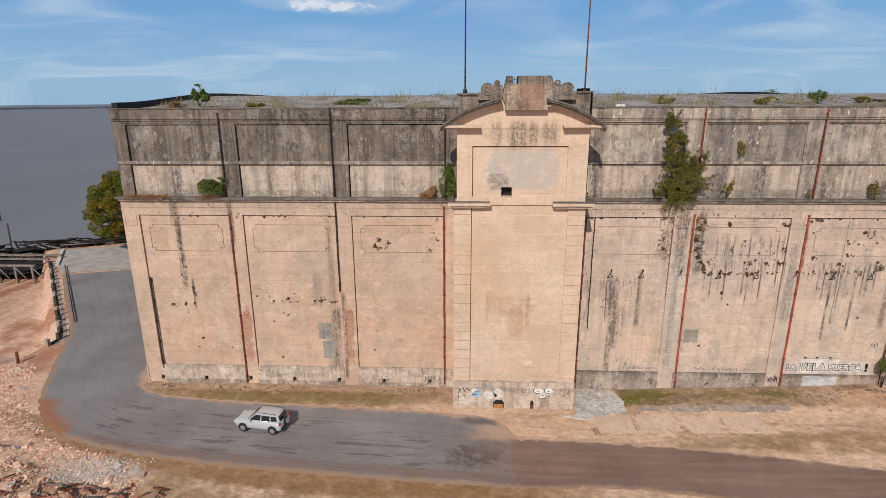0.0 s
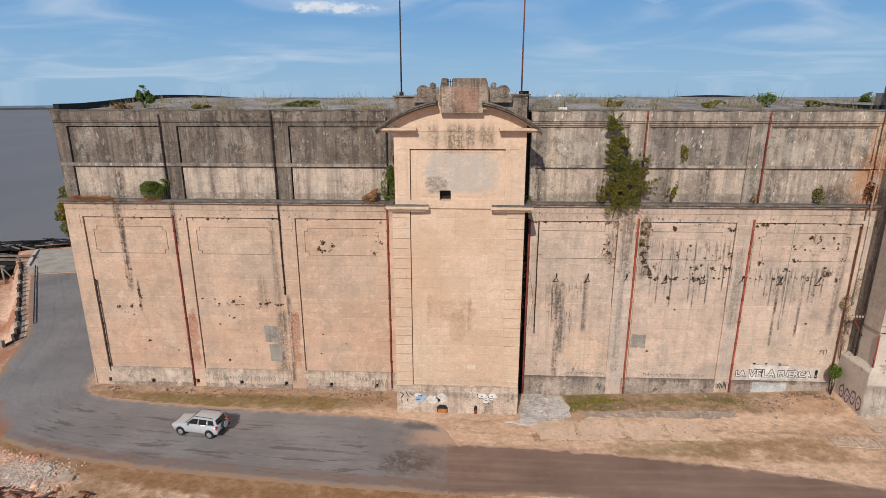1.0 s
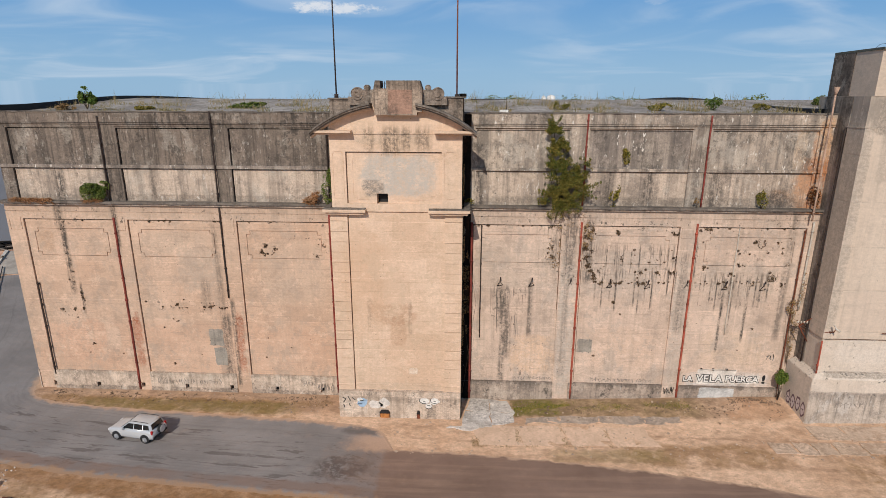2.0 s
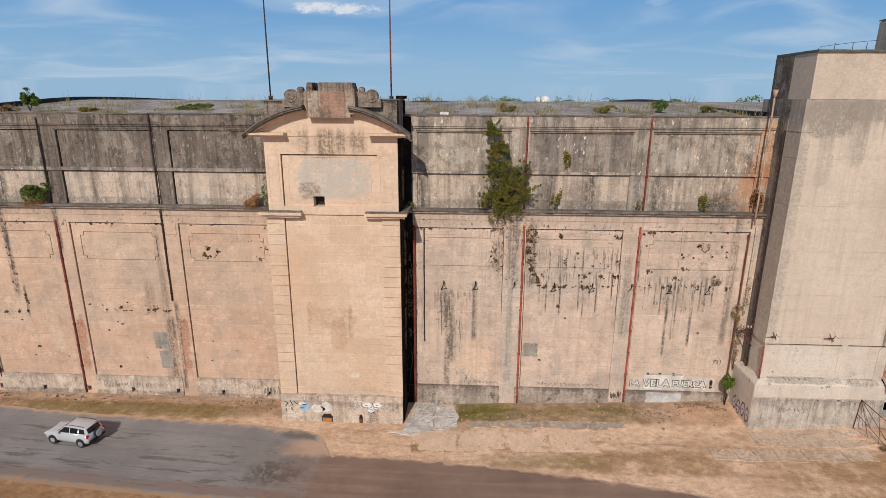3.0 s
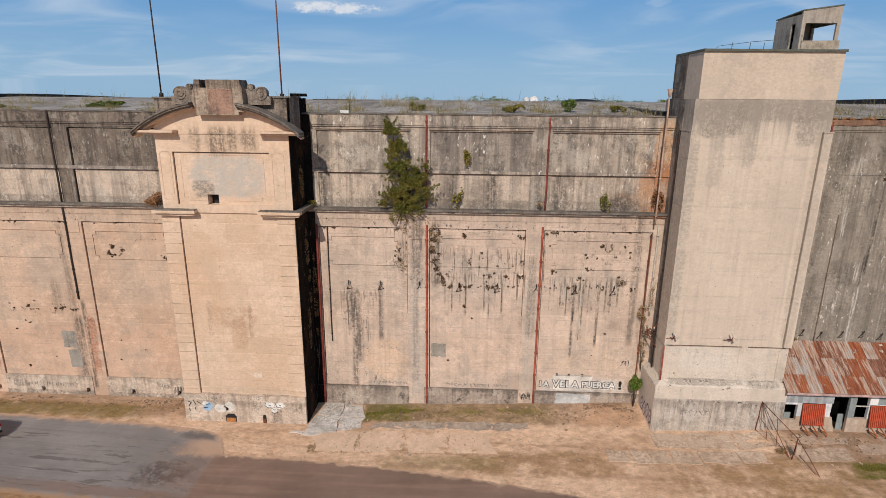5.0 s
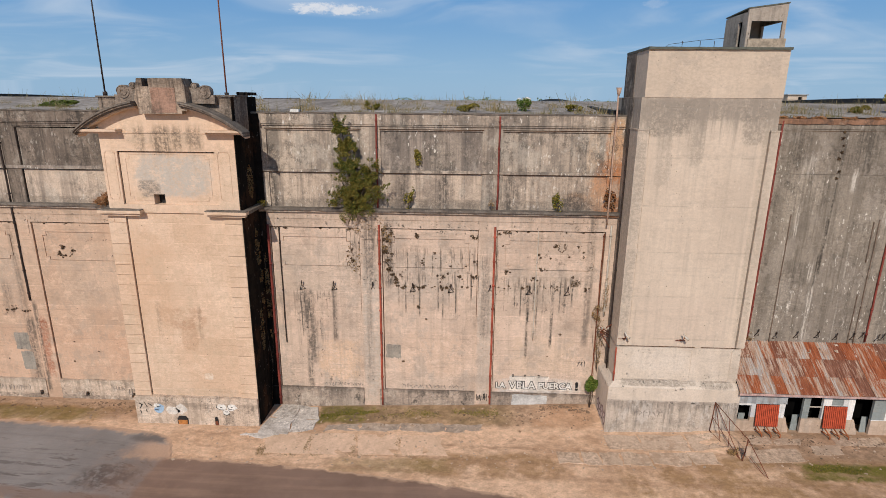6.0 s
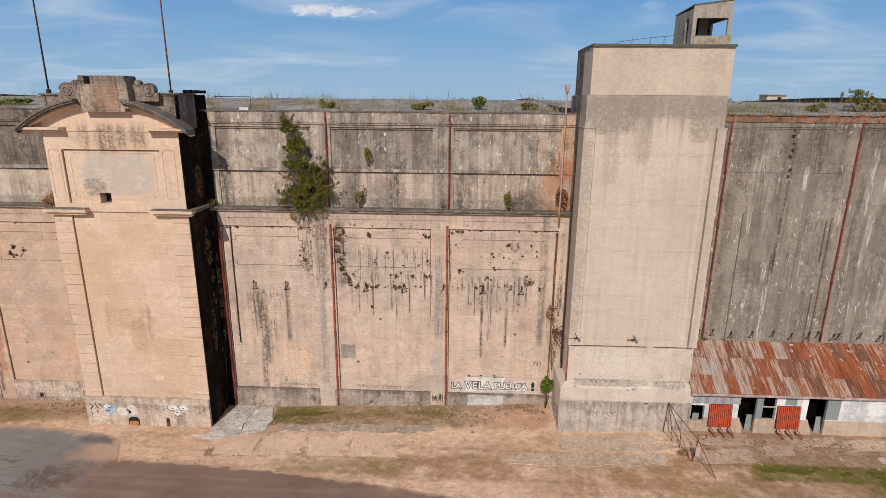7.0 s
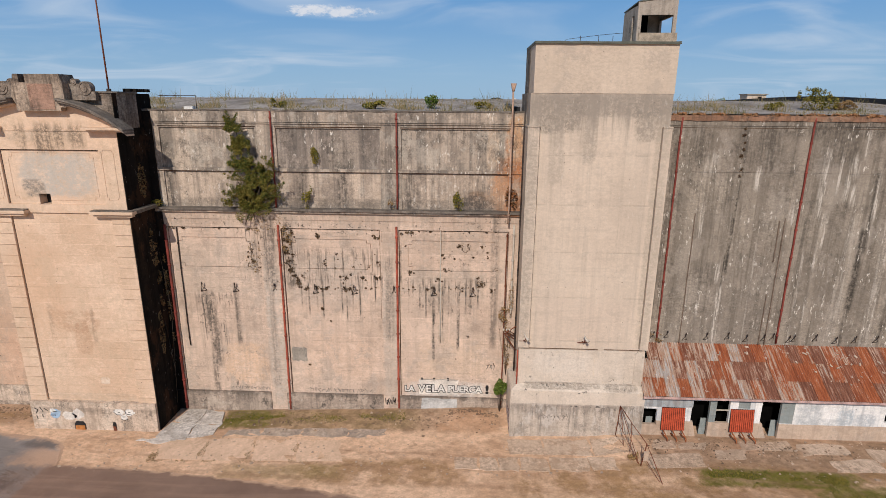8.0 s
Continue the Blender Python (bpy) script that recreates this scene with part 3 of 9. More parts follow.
def box(bm, a, b, mi=0):
    """An axis-aligned block from corner a to corner b."""
    v = [bm.verts.new((x, y, z)) for x in (a[0], b[0]) for y in (a[1], b[1]) for z in (a[2], b[2])]
    for q in ((0, 1, 3, 2), (4, 6, 7, 5), (0, 4, 5, 1), (2, 3, 7, 6), (0, 2, 6, 4), (1, 5, 7, 3)):
        bm.faces.new([v[i] for i in q]).material_index = mi
    return v


def worn_box(bm, a, b, step=0.6, wear=0.02, mi=0, axis=0):
    """A long block cut along one axis, its edges uneven with wear."""
    n = max(1, int(abs(b[axis] - a[axis]) / step))
    o = [i for i in range(3) if i != axis]
    rings = []
    for k in range(n + 1):
        s = a[axis] + (b[axis] - a[axis]) * k / n
        ring = []
        for u, w in ((0, 0), (1, 0), (1, 1), (0, 1)):
            c = [0, 0, 0]
            c[axis] = s
            c[o[0]] = (a, b)[u][o[0]] + random.uniform(-wear, wear)
            c[o[1]] = (a, b)[w][o[1]] + random.uniform(-wear, wear)
            ring.append(bm.verts.new(c))
        rings.append(ring)
    for p, q in zip(rings, rings[1:]):
        for i in range(4):
            bm.faces.new((p[i], p[(i + 1) % 4], q[(i + 1) % 4], q[i])).material_index = mi
    bm.faces.new(rings[0]).material_index = mi
    bm.faces.new(rings[-1][::-1]).material_index = mi


def tube(bm, pts, r, sides=8, mi=0, cap=True):
    """A round bar along a line of points; r is one radius or one for each point."""
    pts = [Vector(p) for p in pts]
    rs = r if isinstance(r, (list, tuple)) else [r] * len(pts)
    rings = []
    for i, p in enumerate(pts):
        d = (pts[min(i + 1, len(pts) - 1)] - pts[max(i - 1, 0)]).normalized()
        s = d.orthogonal().normalized() if abs(d.z) > 0.99 else d.cross(Vector((0, 0, 1))).normalized()
        t = d.cross(s)
        rings.append([bm.verts.new(p + (s * math.cos(2 * math.pi * k / sides) + t * math.sin(2 * math.pi * k / sides)) * rs[i]) for k in range(sides)])
    for a, b in zip(rings, rings[1:]):
        for k in range(sides):
            f = bm.faces.new((a[k], a[(k + 1) % sides], b[(k + 1) % sides], b[k]))
            f.material_index, f.smooth = mi, True
    if cap:
        bm.faces.new(rings[0]).material_index = mi
        bm.faces.new(rings[-1][::-1]).material_index = mi


def extrude_profile(bm, prof, y0, y1, mi=0):
    """A closed outline in x and z, drawn out from y0 to y1."""
    a = [bm.verts.new((x, y0, z)) for x, z in prof]
    b = [bm.verts.new((x, y1, z)) for x, z in prof]
    n = len(prof)
    for i in range(n):
        bm.faces.new((a[i], a[(i + 1) % n], b[(i + 1) % n], b[i])).material_index = mi
    bm.faces.new(a).material_index = mi
    bm.faces.new(b[::-1]).material_index = mi


def relief(x0, x1, z0, z1, y, thick, patches, mi=0):
    """A wall facing -y, with rectangles sunk (+) or raised (-): x0, x1, z0, z1, depth, material. A depth of None cuts an opening."""
    bm = bmesh.new()
    xs = sorted({round(v, 4) for v in [x0, x1] + [p[i] for p in patches for i in (0, 1)] if x0 <= v <= x1})
    zs = sorted({round(v, 4) for v in [z0, z1] + [p[i] for p in patches for i in (2, 3)] if z0 <= v <= z1})
    nx, nz = len(xs) - 1, len(zs) - 1
    dep = [[0.0] * nz for _ in range(nx)]
    mat = [[mi] * nz for _ in range(nx)]
    for xa, xb, za, zb, d, m in patches:
        for i in range(nx):
            if xs[i] < xa - 1e-4 or xs[i + 1] > xb + 1e-4:
                continue
            for j in range(nz):
                if zs[j] >= za - 1e-4 and zs[j + 1] <= zb + 1e-4:
                    dep[i][j], mat[i][j] = d, m
    cache = {}

    def v(x, yy, z):
        k = (round(x, 4), round(yy, 4), round(z, 4))
        if k not in cache:
            cache[k] = bm.verts.new(k)
        return cache[k]

    def quad(a, b, c, d, m):
        try:
            bm.faces.new((a, b, c, d)).material_index = m
        except ValueError:
            pass

    def level(i, j):
        if i < 0 or j < 0 or i >= nx or j >= nz or dep[i][j] is None:
            return thick
        return dep[i][j]

    for i in range(nx):
        for j in range(nz):
            xa, xb, za, zb = xs[i], xs[i + 1], zs[j], zs[j + 1]
            d = level(i, j)
            if dep[i][j] is not None:
                quad(v(xa, y + d, za), v(xb, y + d, za), v(xb, y + d, zb), v(xa, y + d, zb), mat[i][j])
                quad(v(xa, y + thick, za), v(xa, y + thick, zb), v(xb, y + thick, zb), v(xb, y + thick, za), mat[i][j])
            for ii, jj, p, q in ((i - 1, j, (xa, za), (xa, zb)), (i + 1, j, (xb, zb), (xb, za)), (i, j - 1, (xb, za), (xa, za)), (i, j + 1, (xa, zb), (xb, zb))):
                e = level(ii, jj)
                if e > d + 1e-5:
                    quad(v(p[0], y + d, p[1]), v(q[0], y + d, q[1]), v(q[0], y + e, q[1]), v(p[0], y + e, p[1]), mat[i][j])
    return bm


def frame_lines(x0, x1, z0, z1, w, d, m, notch=0.0):
    """A thin sunk line round a rectangle, with small square notches at its corners."""
    out = [(x0 + notch, x1 - notch, z1 - w, z1, d, m), (x0 + notch, x1 - notch, z0, z0 + w, d, m),
           (x0, x0 + w, z0 + notch, z1 - notch, d, m), (x1 - w, x1, z0 + notch, z1 - notch, d, m)]
    if notch:
        for xa, sx in ((x0, 1), (x1, -1)):
            for za, sz in ((z0, 1), (z1, -1)):
                hx = sorted((xa, xa + sx * (notch + w)))
                vz = sorted((za, za + sz * (notch + w)))
                zc, xc = za + sz * notch, xa + sx * notch
                out.append((hx[0], hx[1], min(zc, zc + sz * w), max(zc, zc + sz * w), d, m))
                out.append((min(xc, xc + sx * w), max(xc, xc + sx * w), vz[0], vz[1], d, m))
    return out
# ---------------------------------------------------------------- terrain
def smooth01(v):
    v = min(1.0, max(0.0, v))
    return v * v * (3 - 2 * v)


def quay_x(y):
    """The line of the old quay wall that bounds the road on the river side."""
    return -46.7 - max(0.0, y - 54.0) * 0.80


def ground_z(x, y):
    z = 0.042 * max(0.0, x - 13.0) * (1 - 0.35 * smooth01((40 - y) / 10)) * (1 - 0.42 * smooth01((44 - y) / 4) * smooth01((50 - x) / 6))
    z = min(z, 1.15)
    q = quay_x(max(y, 40.0))
    if y > 44:
        z -= 2.6 * smooth01((q - 0.6 - x) / 1.6) * smooth01((y - 46) / 9)        # sand pit below the quay
        z -= 4.5 * smooth01((q - 16 - x) / 20) * smooth01((y - 46) / 12)
    edge = (-8.0 * (x + 74.0) + 17.0 * (y - 91.5)) / 18.8                         # quay edge behind
    z -= 8.0 * smooth01((edge - 0.6) / 2.0) * smooth01((60 - x) / 10)
    z -= 5.0 * smooth01((-92 - x) / 25)
    heap = smooth01((-24 - x) / 8) * smooth01((44 - y) / 8) * smooth01((x + 62) / 10)
    if y < 45:
        edge = smooth01((-x - 38 + (36 - y) * 1.9) / 5)
        z += heap * edge * (0.3 + 0.6 * noise.noise(Vector((x * 0.35, y * 0.35, 1.0))) + 0.5 * noise.noise(Vector((x * 0.8, y * 0.8, 4.0))))
    z += 0.45 * math.exp(-((x - 35.4) / 1.6) ** 2 - ((y - 43.3) / 0.9) ** 2) if 30 < x < 41 else 0.0
    z += 0.035 * noise.noise(Vector((x * 0.5, y * 0.5, 0.0))) + 0.02 * noise.noise(Vector((x * 1.7, y * 1.7, 2.0)))
    return z


def ground_material():
    m, g = material("sandy_ground")
    co = g.coords()
    X, Y, Z = g.xyz(co)
    n1, n2, n3 = g.noise(co, 0.12, 5.0, 0.6), g.noise(co, 0.7, 6.0, 0.65), g.noise(co, 7.0, 6.0, 0.7)
    along = g.noise(g.scaled(co, 0.22, 0.6, 1.0), 0.8, 8.0, 0.68)
    wob = g.math("MULTIPLY", g.math("SUBTRACT", n2, 0.5), 3.0)
    sand = g.mix(g.ramp(g.math("ADD", g.math("MULTIPLY", n1, 0.6), g.math("MULTIPLY", n2, 0.4)), 0.36, 0.62), (0.57, 0.37, 0.24), (0.73, 0.51, 0.355))
    fleck = g.noise(g.scaled(co, 0.8, 1.0, 1.0, (2, 5, 0)), 1.2, 10.0, 0.75)
    col = g.mix(g.math("MULTIPLY", g.ramp(along, 0.5, 0.66), 0.5), sand, (0.43, 0.28, 0.18))
    col = g.mix(g.math("MULTIPLY", g.math("MULTIPLY", g.ramp(fleck, 0.55, 0.66), g.ramp(n1, 0.42, 0.58)), 0.5), col, (0.34, 0.22, 0.14))
    Xw, Yw = g.math("ADD", X, g.math("MULTIPLY", wob, 2.0)), g.math("ADD", Y, g.math("MULTIPLY", wob, 0.4))

    def zone(xa, xb, ya, yb, sx, sy, s):
        return g.math("MULTIPLY", g.math("MULTIPLY", g.window(Xw, xa, xb, sx), g.window(Yw, ya, yb, sy)), s)

    # orange earth of the pit and the rubble ground
    orange = g.math("MULTIPLY", g.ramp(X, -32.0, -46.0), 1.0)
    col = g.mix(g.math("MULTIPLY", orange, 0.7), col, (0.80, 0.51, 0.36))
    red = g.math("MULTIPLY", g.ramp(n1, 0.5, 0.62), orange)
    col = g.mix(g.math("MULTIPLY", red, 0.85), col, (0.42, 0.18, 0.095))
    deep = g.math("MULTIPLY", g.ramp(X, -58.0, -72.0), g.ramp(g.noise(g.scaled(co, 0.25, 0.06, 1.0), 1.0, 6.0, 0.7), 0.35, 0.6))
    col = g.mix(g.math("MULTIPLY", deep, 0.85), col, (0.34, 0.15, 0.085))
    heapcol = g.math("MULTIPLY", zone(34.0, 37.0, 41.9, 43.8, 1.8, 0.9, 1.0), g.ramp(n2, 0.3, 0.6, 0.4, 0.9))
    # brown earth against the walls, thin dry grass and green tufts
    brown = g.math("MAXIMUM", zone(14, 37, 41.9, 44.8, 2, 0.7, 0.8), zone(-30, -1, 42.0, 44.8, 2, 0.8, 0.6))
    brown = g.math("MAXIMUM", brown, zone(50, 75, 36.8, 41.0, 2, 0.8, 0.75))
    col = g.mix(g.math("MULTIPLY", brown, g.ramp(n2, 0.25, 0.6)), col, (0.20, 0.125, 0.075))
    dry = g.math("MAXIMUM", g.math("MAXIMUM", zone(-28, -6, 40.6, 43.2, 3, 0.6, 0.8), zone(-60, 6, 24, 31.2, 8, 0.8, 0.75)),
                 g.math("MAXIMUM", zone(40, 75, 31.5, 37.2, 3, 1.0, 0.85), zone(24, 33, 35.6, 37.6, 3, 0.8, 0.75)))
    col = g.mix(g.math("MULTIPLY", dry, g.ramp(g.noise(co, 0.45, 6.0, 0.7), 0.36, 0.58)), col, (0.30, 0.18, 0.085))
    green = g.math("MAXIMUM", g.math("MAXIMUM", zone(14.8, 18.0, 42.2, 44.3, 1.5, 0.6, 0.85), zone(-24, -7, 41.4, 42.9, 3, 0.4, 0.5)),
                   g.math("MAXIMUM", g.math("MAXIMUM", zone(52.5, 62, 35.4, 36.9, 1.5, 0.4, 1.0), zone(60, 70, 33.6, 35.4, 1.5, 0.5, 1.0)), zone(20, 30, 42.0, 44.2, 2, 0.6, 0.28)))
    green = g.math("MAXIMUM", green, zone(18, 25, 35.9, 37.0, 2, 0.5, 0.4))
    col = g.mix(g.math("MULTIPLY", green, g.ramp(g.noise(co, 1.1, 8.0, 0.75), 0.34, 0.58, 0.5, 0.95)), col, (0.135, 0.128, 0.022))
    blot = g.ramp(g.noise(g.scaled(co, 0.7, 1.0, 1.0, (9, 14, 0)), 0.33, 9.0, 0.7), 0.5, 0.6)
    strip = g.math("MULTIPLY", g.window(Y, 28.0, 42.5, 2.0), g.ramp(X, -2.0, 6.0))
    col = g.mix(g.math("MULTIPLY", g.math("MULTIPLY", blot, strip), g.math("SUBTRACT", 0.42, g.math("MULTIPLY", green, 0.36))), col, (0.40, 0.245, 0.15))
    line = g.math("ADD", g.math("SUBTRACT", Y, g.math("MULTIPLY", X, -0.05)), g.math("MULTIPLY", wob, 0.35))
    for at, wide, amount in ((40.4, 0.2, 0.55), (38.7, 0.22, 0.4), (37.1, 0.3, 0.45)):
        rut = g.ramp(g.math("ABSOLUTE", g.math("SUBTRACT", line, at)), wide * 0.4, wide, 1.0, 0.0)
        col = g.mix(g.math("MULTIPLY", g.math("MULTIPLY", rut, strip), g.math("MULTIPLY", g.ramp(n2, 0.38, 0.6), amount)), col, (0.33, 0.20, 0.125))
    # rust-brown dry verge along the outer edge of the road
    rim = g.math("SUBTRACT", g.math("ADD", 31.3, g.math("MULTIPLY", g.math("POWER", g.math("MINIMUM", g.math("ADD", X, 4.0), 0.0), 2.0), 0.0062)), Yw)
    rim = g.math("MULTIPLY", g.window(rim, 0.0, 1.5, 0.7), g.window(X, -40.0, 4.0, 3.0))
    col = g.mix(g.math("MULTIPLY", rim, g.ramp(n2, 0.25, 0.6, 0.35, 0.9)), col, (0.29, 0.155, 0.07))
    col = g.mix(g.math("MULTIPLY", heapcol, 0.8), col, (0.55, 0.33, 0.20))
    wide = g.math("MULTIPLY", g.ramp(X, 70.0, 110.0), g.ramp(n1, 0.4, 0.6))
    col = g.mix(wide, col, (0.10, 0.11, 0.04))
    pebble = g.ramp(g.cells(co, 3.0), 0.06, 0.12, 1.0, 0.0)
    pebble = g.math("MULTIPLY", pebble, g.ramp(n2, 0.45, 0.6))
    col = g.mix(g.math("MULTIPLY", pebble, 0.5), col, (0.17, 0.11, 0.075))
    col = g.mix(g.math("MULTIPLY", g.ramp(n3, 0.46, 0.68), 0.25), col, (0.28, 0.18, 0.115))
    fine1 = g.noise(g.scaled(co, 0.8, 1.1, 1, (31, 7, 12)), 2.0, 10.0, 0.74)
    tv = g.node("ShaderNodeCombineXYZ")
    for i in range(3):
        g.put(tv.inputs[i], g.ramp(fine1, 0.34, 0.66, 0.8, 1.16))
    col = g.mix(1.0, col, tv.outputs[0], "MULTIPLY")
    g.finish(col, 0.95, g.math("ADD", n3, g.math("MULTIPLY", n2, 2.0)), 0.6, 0.05, 0.0, 0.1)
    return m


def graded(lo, hi, dense_lo, dense_hi, step):
    """Positions that are close together in the middle and spread towards both ends."""
    mid = list(np.arange(dense_lo, dense_hi + step / 2, step))
    left, right, s = [], [], step
    p = dense_lo
    while p > lo:
        s *= 1.5
        p = max(lo, p - s)
        left.append(p)
    s, p = step, dense_hi
    while p < hi:
        s *= 1.5
        p = min(hi, p + s)
        right.append(p)
    return left[::-1] + mid + right


def sheet(name, xs, ys, height, mats, keep=None):
    verts = [(x, y, height(x, y)) for y in ys for x in xs]
    w = len(xs)
    faces = [(j * w + i, j * w + i + 1, (j + 1) * w + i + 1, (j + 1) * w + i) for j in range(len(ys) - 1) for i in range(w - 1)]
    me = bpy.data.meshes.new(name)
    me.from_pydata(verts, [], faces)
    me.polygons.foreach_set("use_smooth", [True] * len(faces))
    return link_mesh(name, me, mats)


ground = sheet("ground", graded(-2400, 2400, -92, 80, 0.8), graded(-2400, 2400, 22, 108, 0.8), ground_z, ground_material())
tagged(ground, "bare sandy ground with dry grass patches", "ground", kind="structure")

m, g = material("muddy_river")
co = g.coords()
ripple = g.noise(g.scaled(co, 0.3, 0.12, 1.0), 0.9, 5.0, 0.6)
swell = g.noise(g.scaled(co, 0.01, 0.003, 1.0), 1.5, 4.0, 0.6)
g.finish(g.mix(g.ramp(swell, 0.35, 0.65), (0.198, 0.185, 0.181), (0.222, 0.207, 0.202)), 0.5, ripple, 0.2, 0.06, 0.0, 0.14)
bm = bmesh.new()
bmesh.ops.create_circle(bm, cap_ends=True, cap_tris=True, segments=96, radius=2560)
bmesh.ops.translate(bm, verts=bm.verts, vec=(0, 0, -3.4))
river = part("water", bm, m)
tagged(river, "wide muddy brown-grey river, nearly calm", "water", kind="structure")

# far shore: a low wooded bank and the land behind it, haze painted into both colours
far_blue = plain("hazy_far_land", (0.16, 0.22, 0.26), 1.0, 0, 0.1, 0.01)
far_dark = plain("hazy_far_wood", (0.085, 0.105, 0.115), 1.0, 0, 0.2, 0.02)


def shore(name, dist, a0, a1, low, high, wob, mat, label):
    bm = bmesh.new()
    prev = None
    n = 160
    for i in range(n + 1):
        a = radians(a0 + (a1 - a0) * i / n)
        x, y = dist * math.sin(a), dist * math.cos(a)
        h = high + wob * noise.noise(Vector((i * 0.35, dist * 0.01, 0)))
        ring = [bm.verts.new((x, y, low)), bm.verts.new((x, y, h)), bm.verts.new((x * 1.02, y * 1.02, h)), bm.verts.new((x * 1.02, y * 1.02, low))]
        if prev:
            for k in range(3):
                bm.faces.new((prev[k], ring[k], ring[k + 1], prev[k + 1]))
        prev = ring
    return tagged(part(name, bm, mat), label, "backdrop", kind="structure")


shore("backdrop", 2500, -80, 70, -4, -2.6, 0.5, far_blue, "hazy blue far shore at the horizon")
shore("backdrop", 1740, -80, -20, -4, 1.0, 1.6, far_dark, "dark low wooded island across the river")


# ---------------------------------------------------------------- road
def curve_points(ctrl, per=10):
    """A smooth line through control points."""
    pts = [Vector(p) for p in ctrl]
    pts = [pts[0] * 2 - pts[1]] + pts + [pts[-1] * 2 - pts[-2]]
    out = []
    for i in range(1, len(pts) - 2):
        for k in range(per):
            t = k / per
            a, b, c, d = pts[i - 1:i + 3]
            out.append(0.5 * ((2 * b) + (c - a) * t + (2 * a - 5 * b + 4 * c - d) * t * t + (3 * b - a - 3 * c + d) * t ** 3))
    out.append(pts[-2])
    return out


def ribbon(name, outer, inner, mat, lift, across=14, per=14, wear=0.25):
    a, b = curve_points(outer, per), curve_points(inner, per)
    me = bpy.data.meshes.new(name)
    verts, uvs = [], []
    for i, (p, q) in enumerate(zip(a, b)):
        jp, jq = noise.noise(Vector((i * 0.7, 3, 0))) * wear, noise.noise(Vector((i * 0.7, 9, 0))) * wear
        d = (q - p).normalized()
        p, q = p - d * jp, q + d * jq
        for k in range(across + 1):
            c = p.lerp(q, k / across)
            drop = 0.05 if k in (0, across) else 0.0
            verts.append((c.x, c.y, ground_z(c.x, c.y) + lift - drop))
            uvs.append((i / len(a), k / across))
    w = across + 1
    faces = [(i * w + k, i * w + k + 1, (i + 1) * w + k + 1, (i + 1) * w + k) for i in range(len(a) - 1) for k in range(across)]
    me.from_pydata(verts, [], faces)
    layer = me.uv_layers.new(name="across")
    for poly in me.polygons:
        for li in poly.loop_indices:
            layer.data[li].uv = uvs[me.loops[li].vertex_index]
    return link_mesh(name, me, mat)


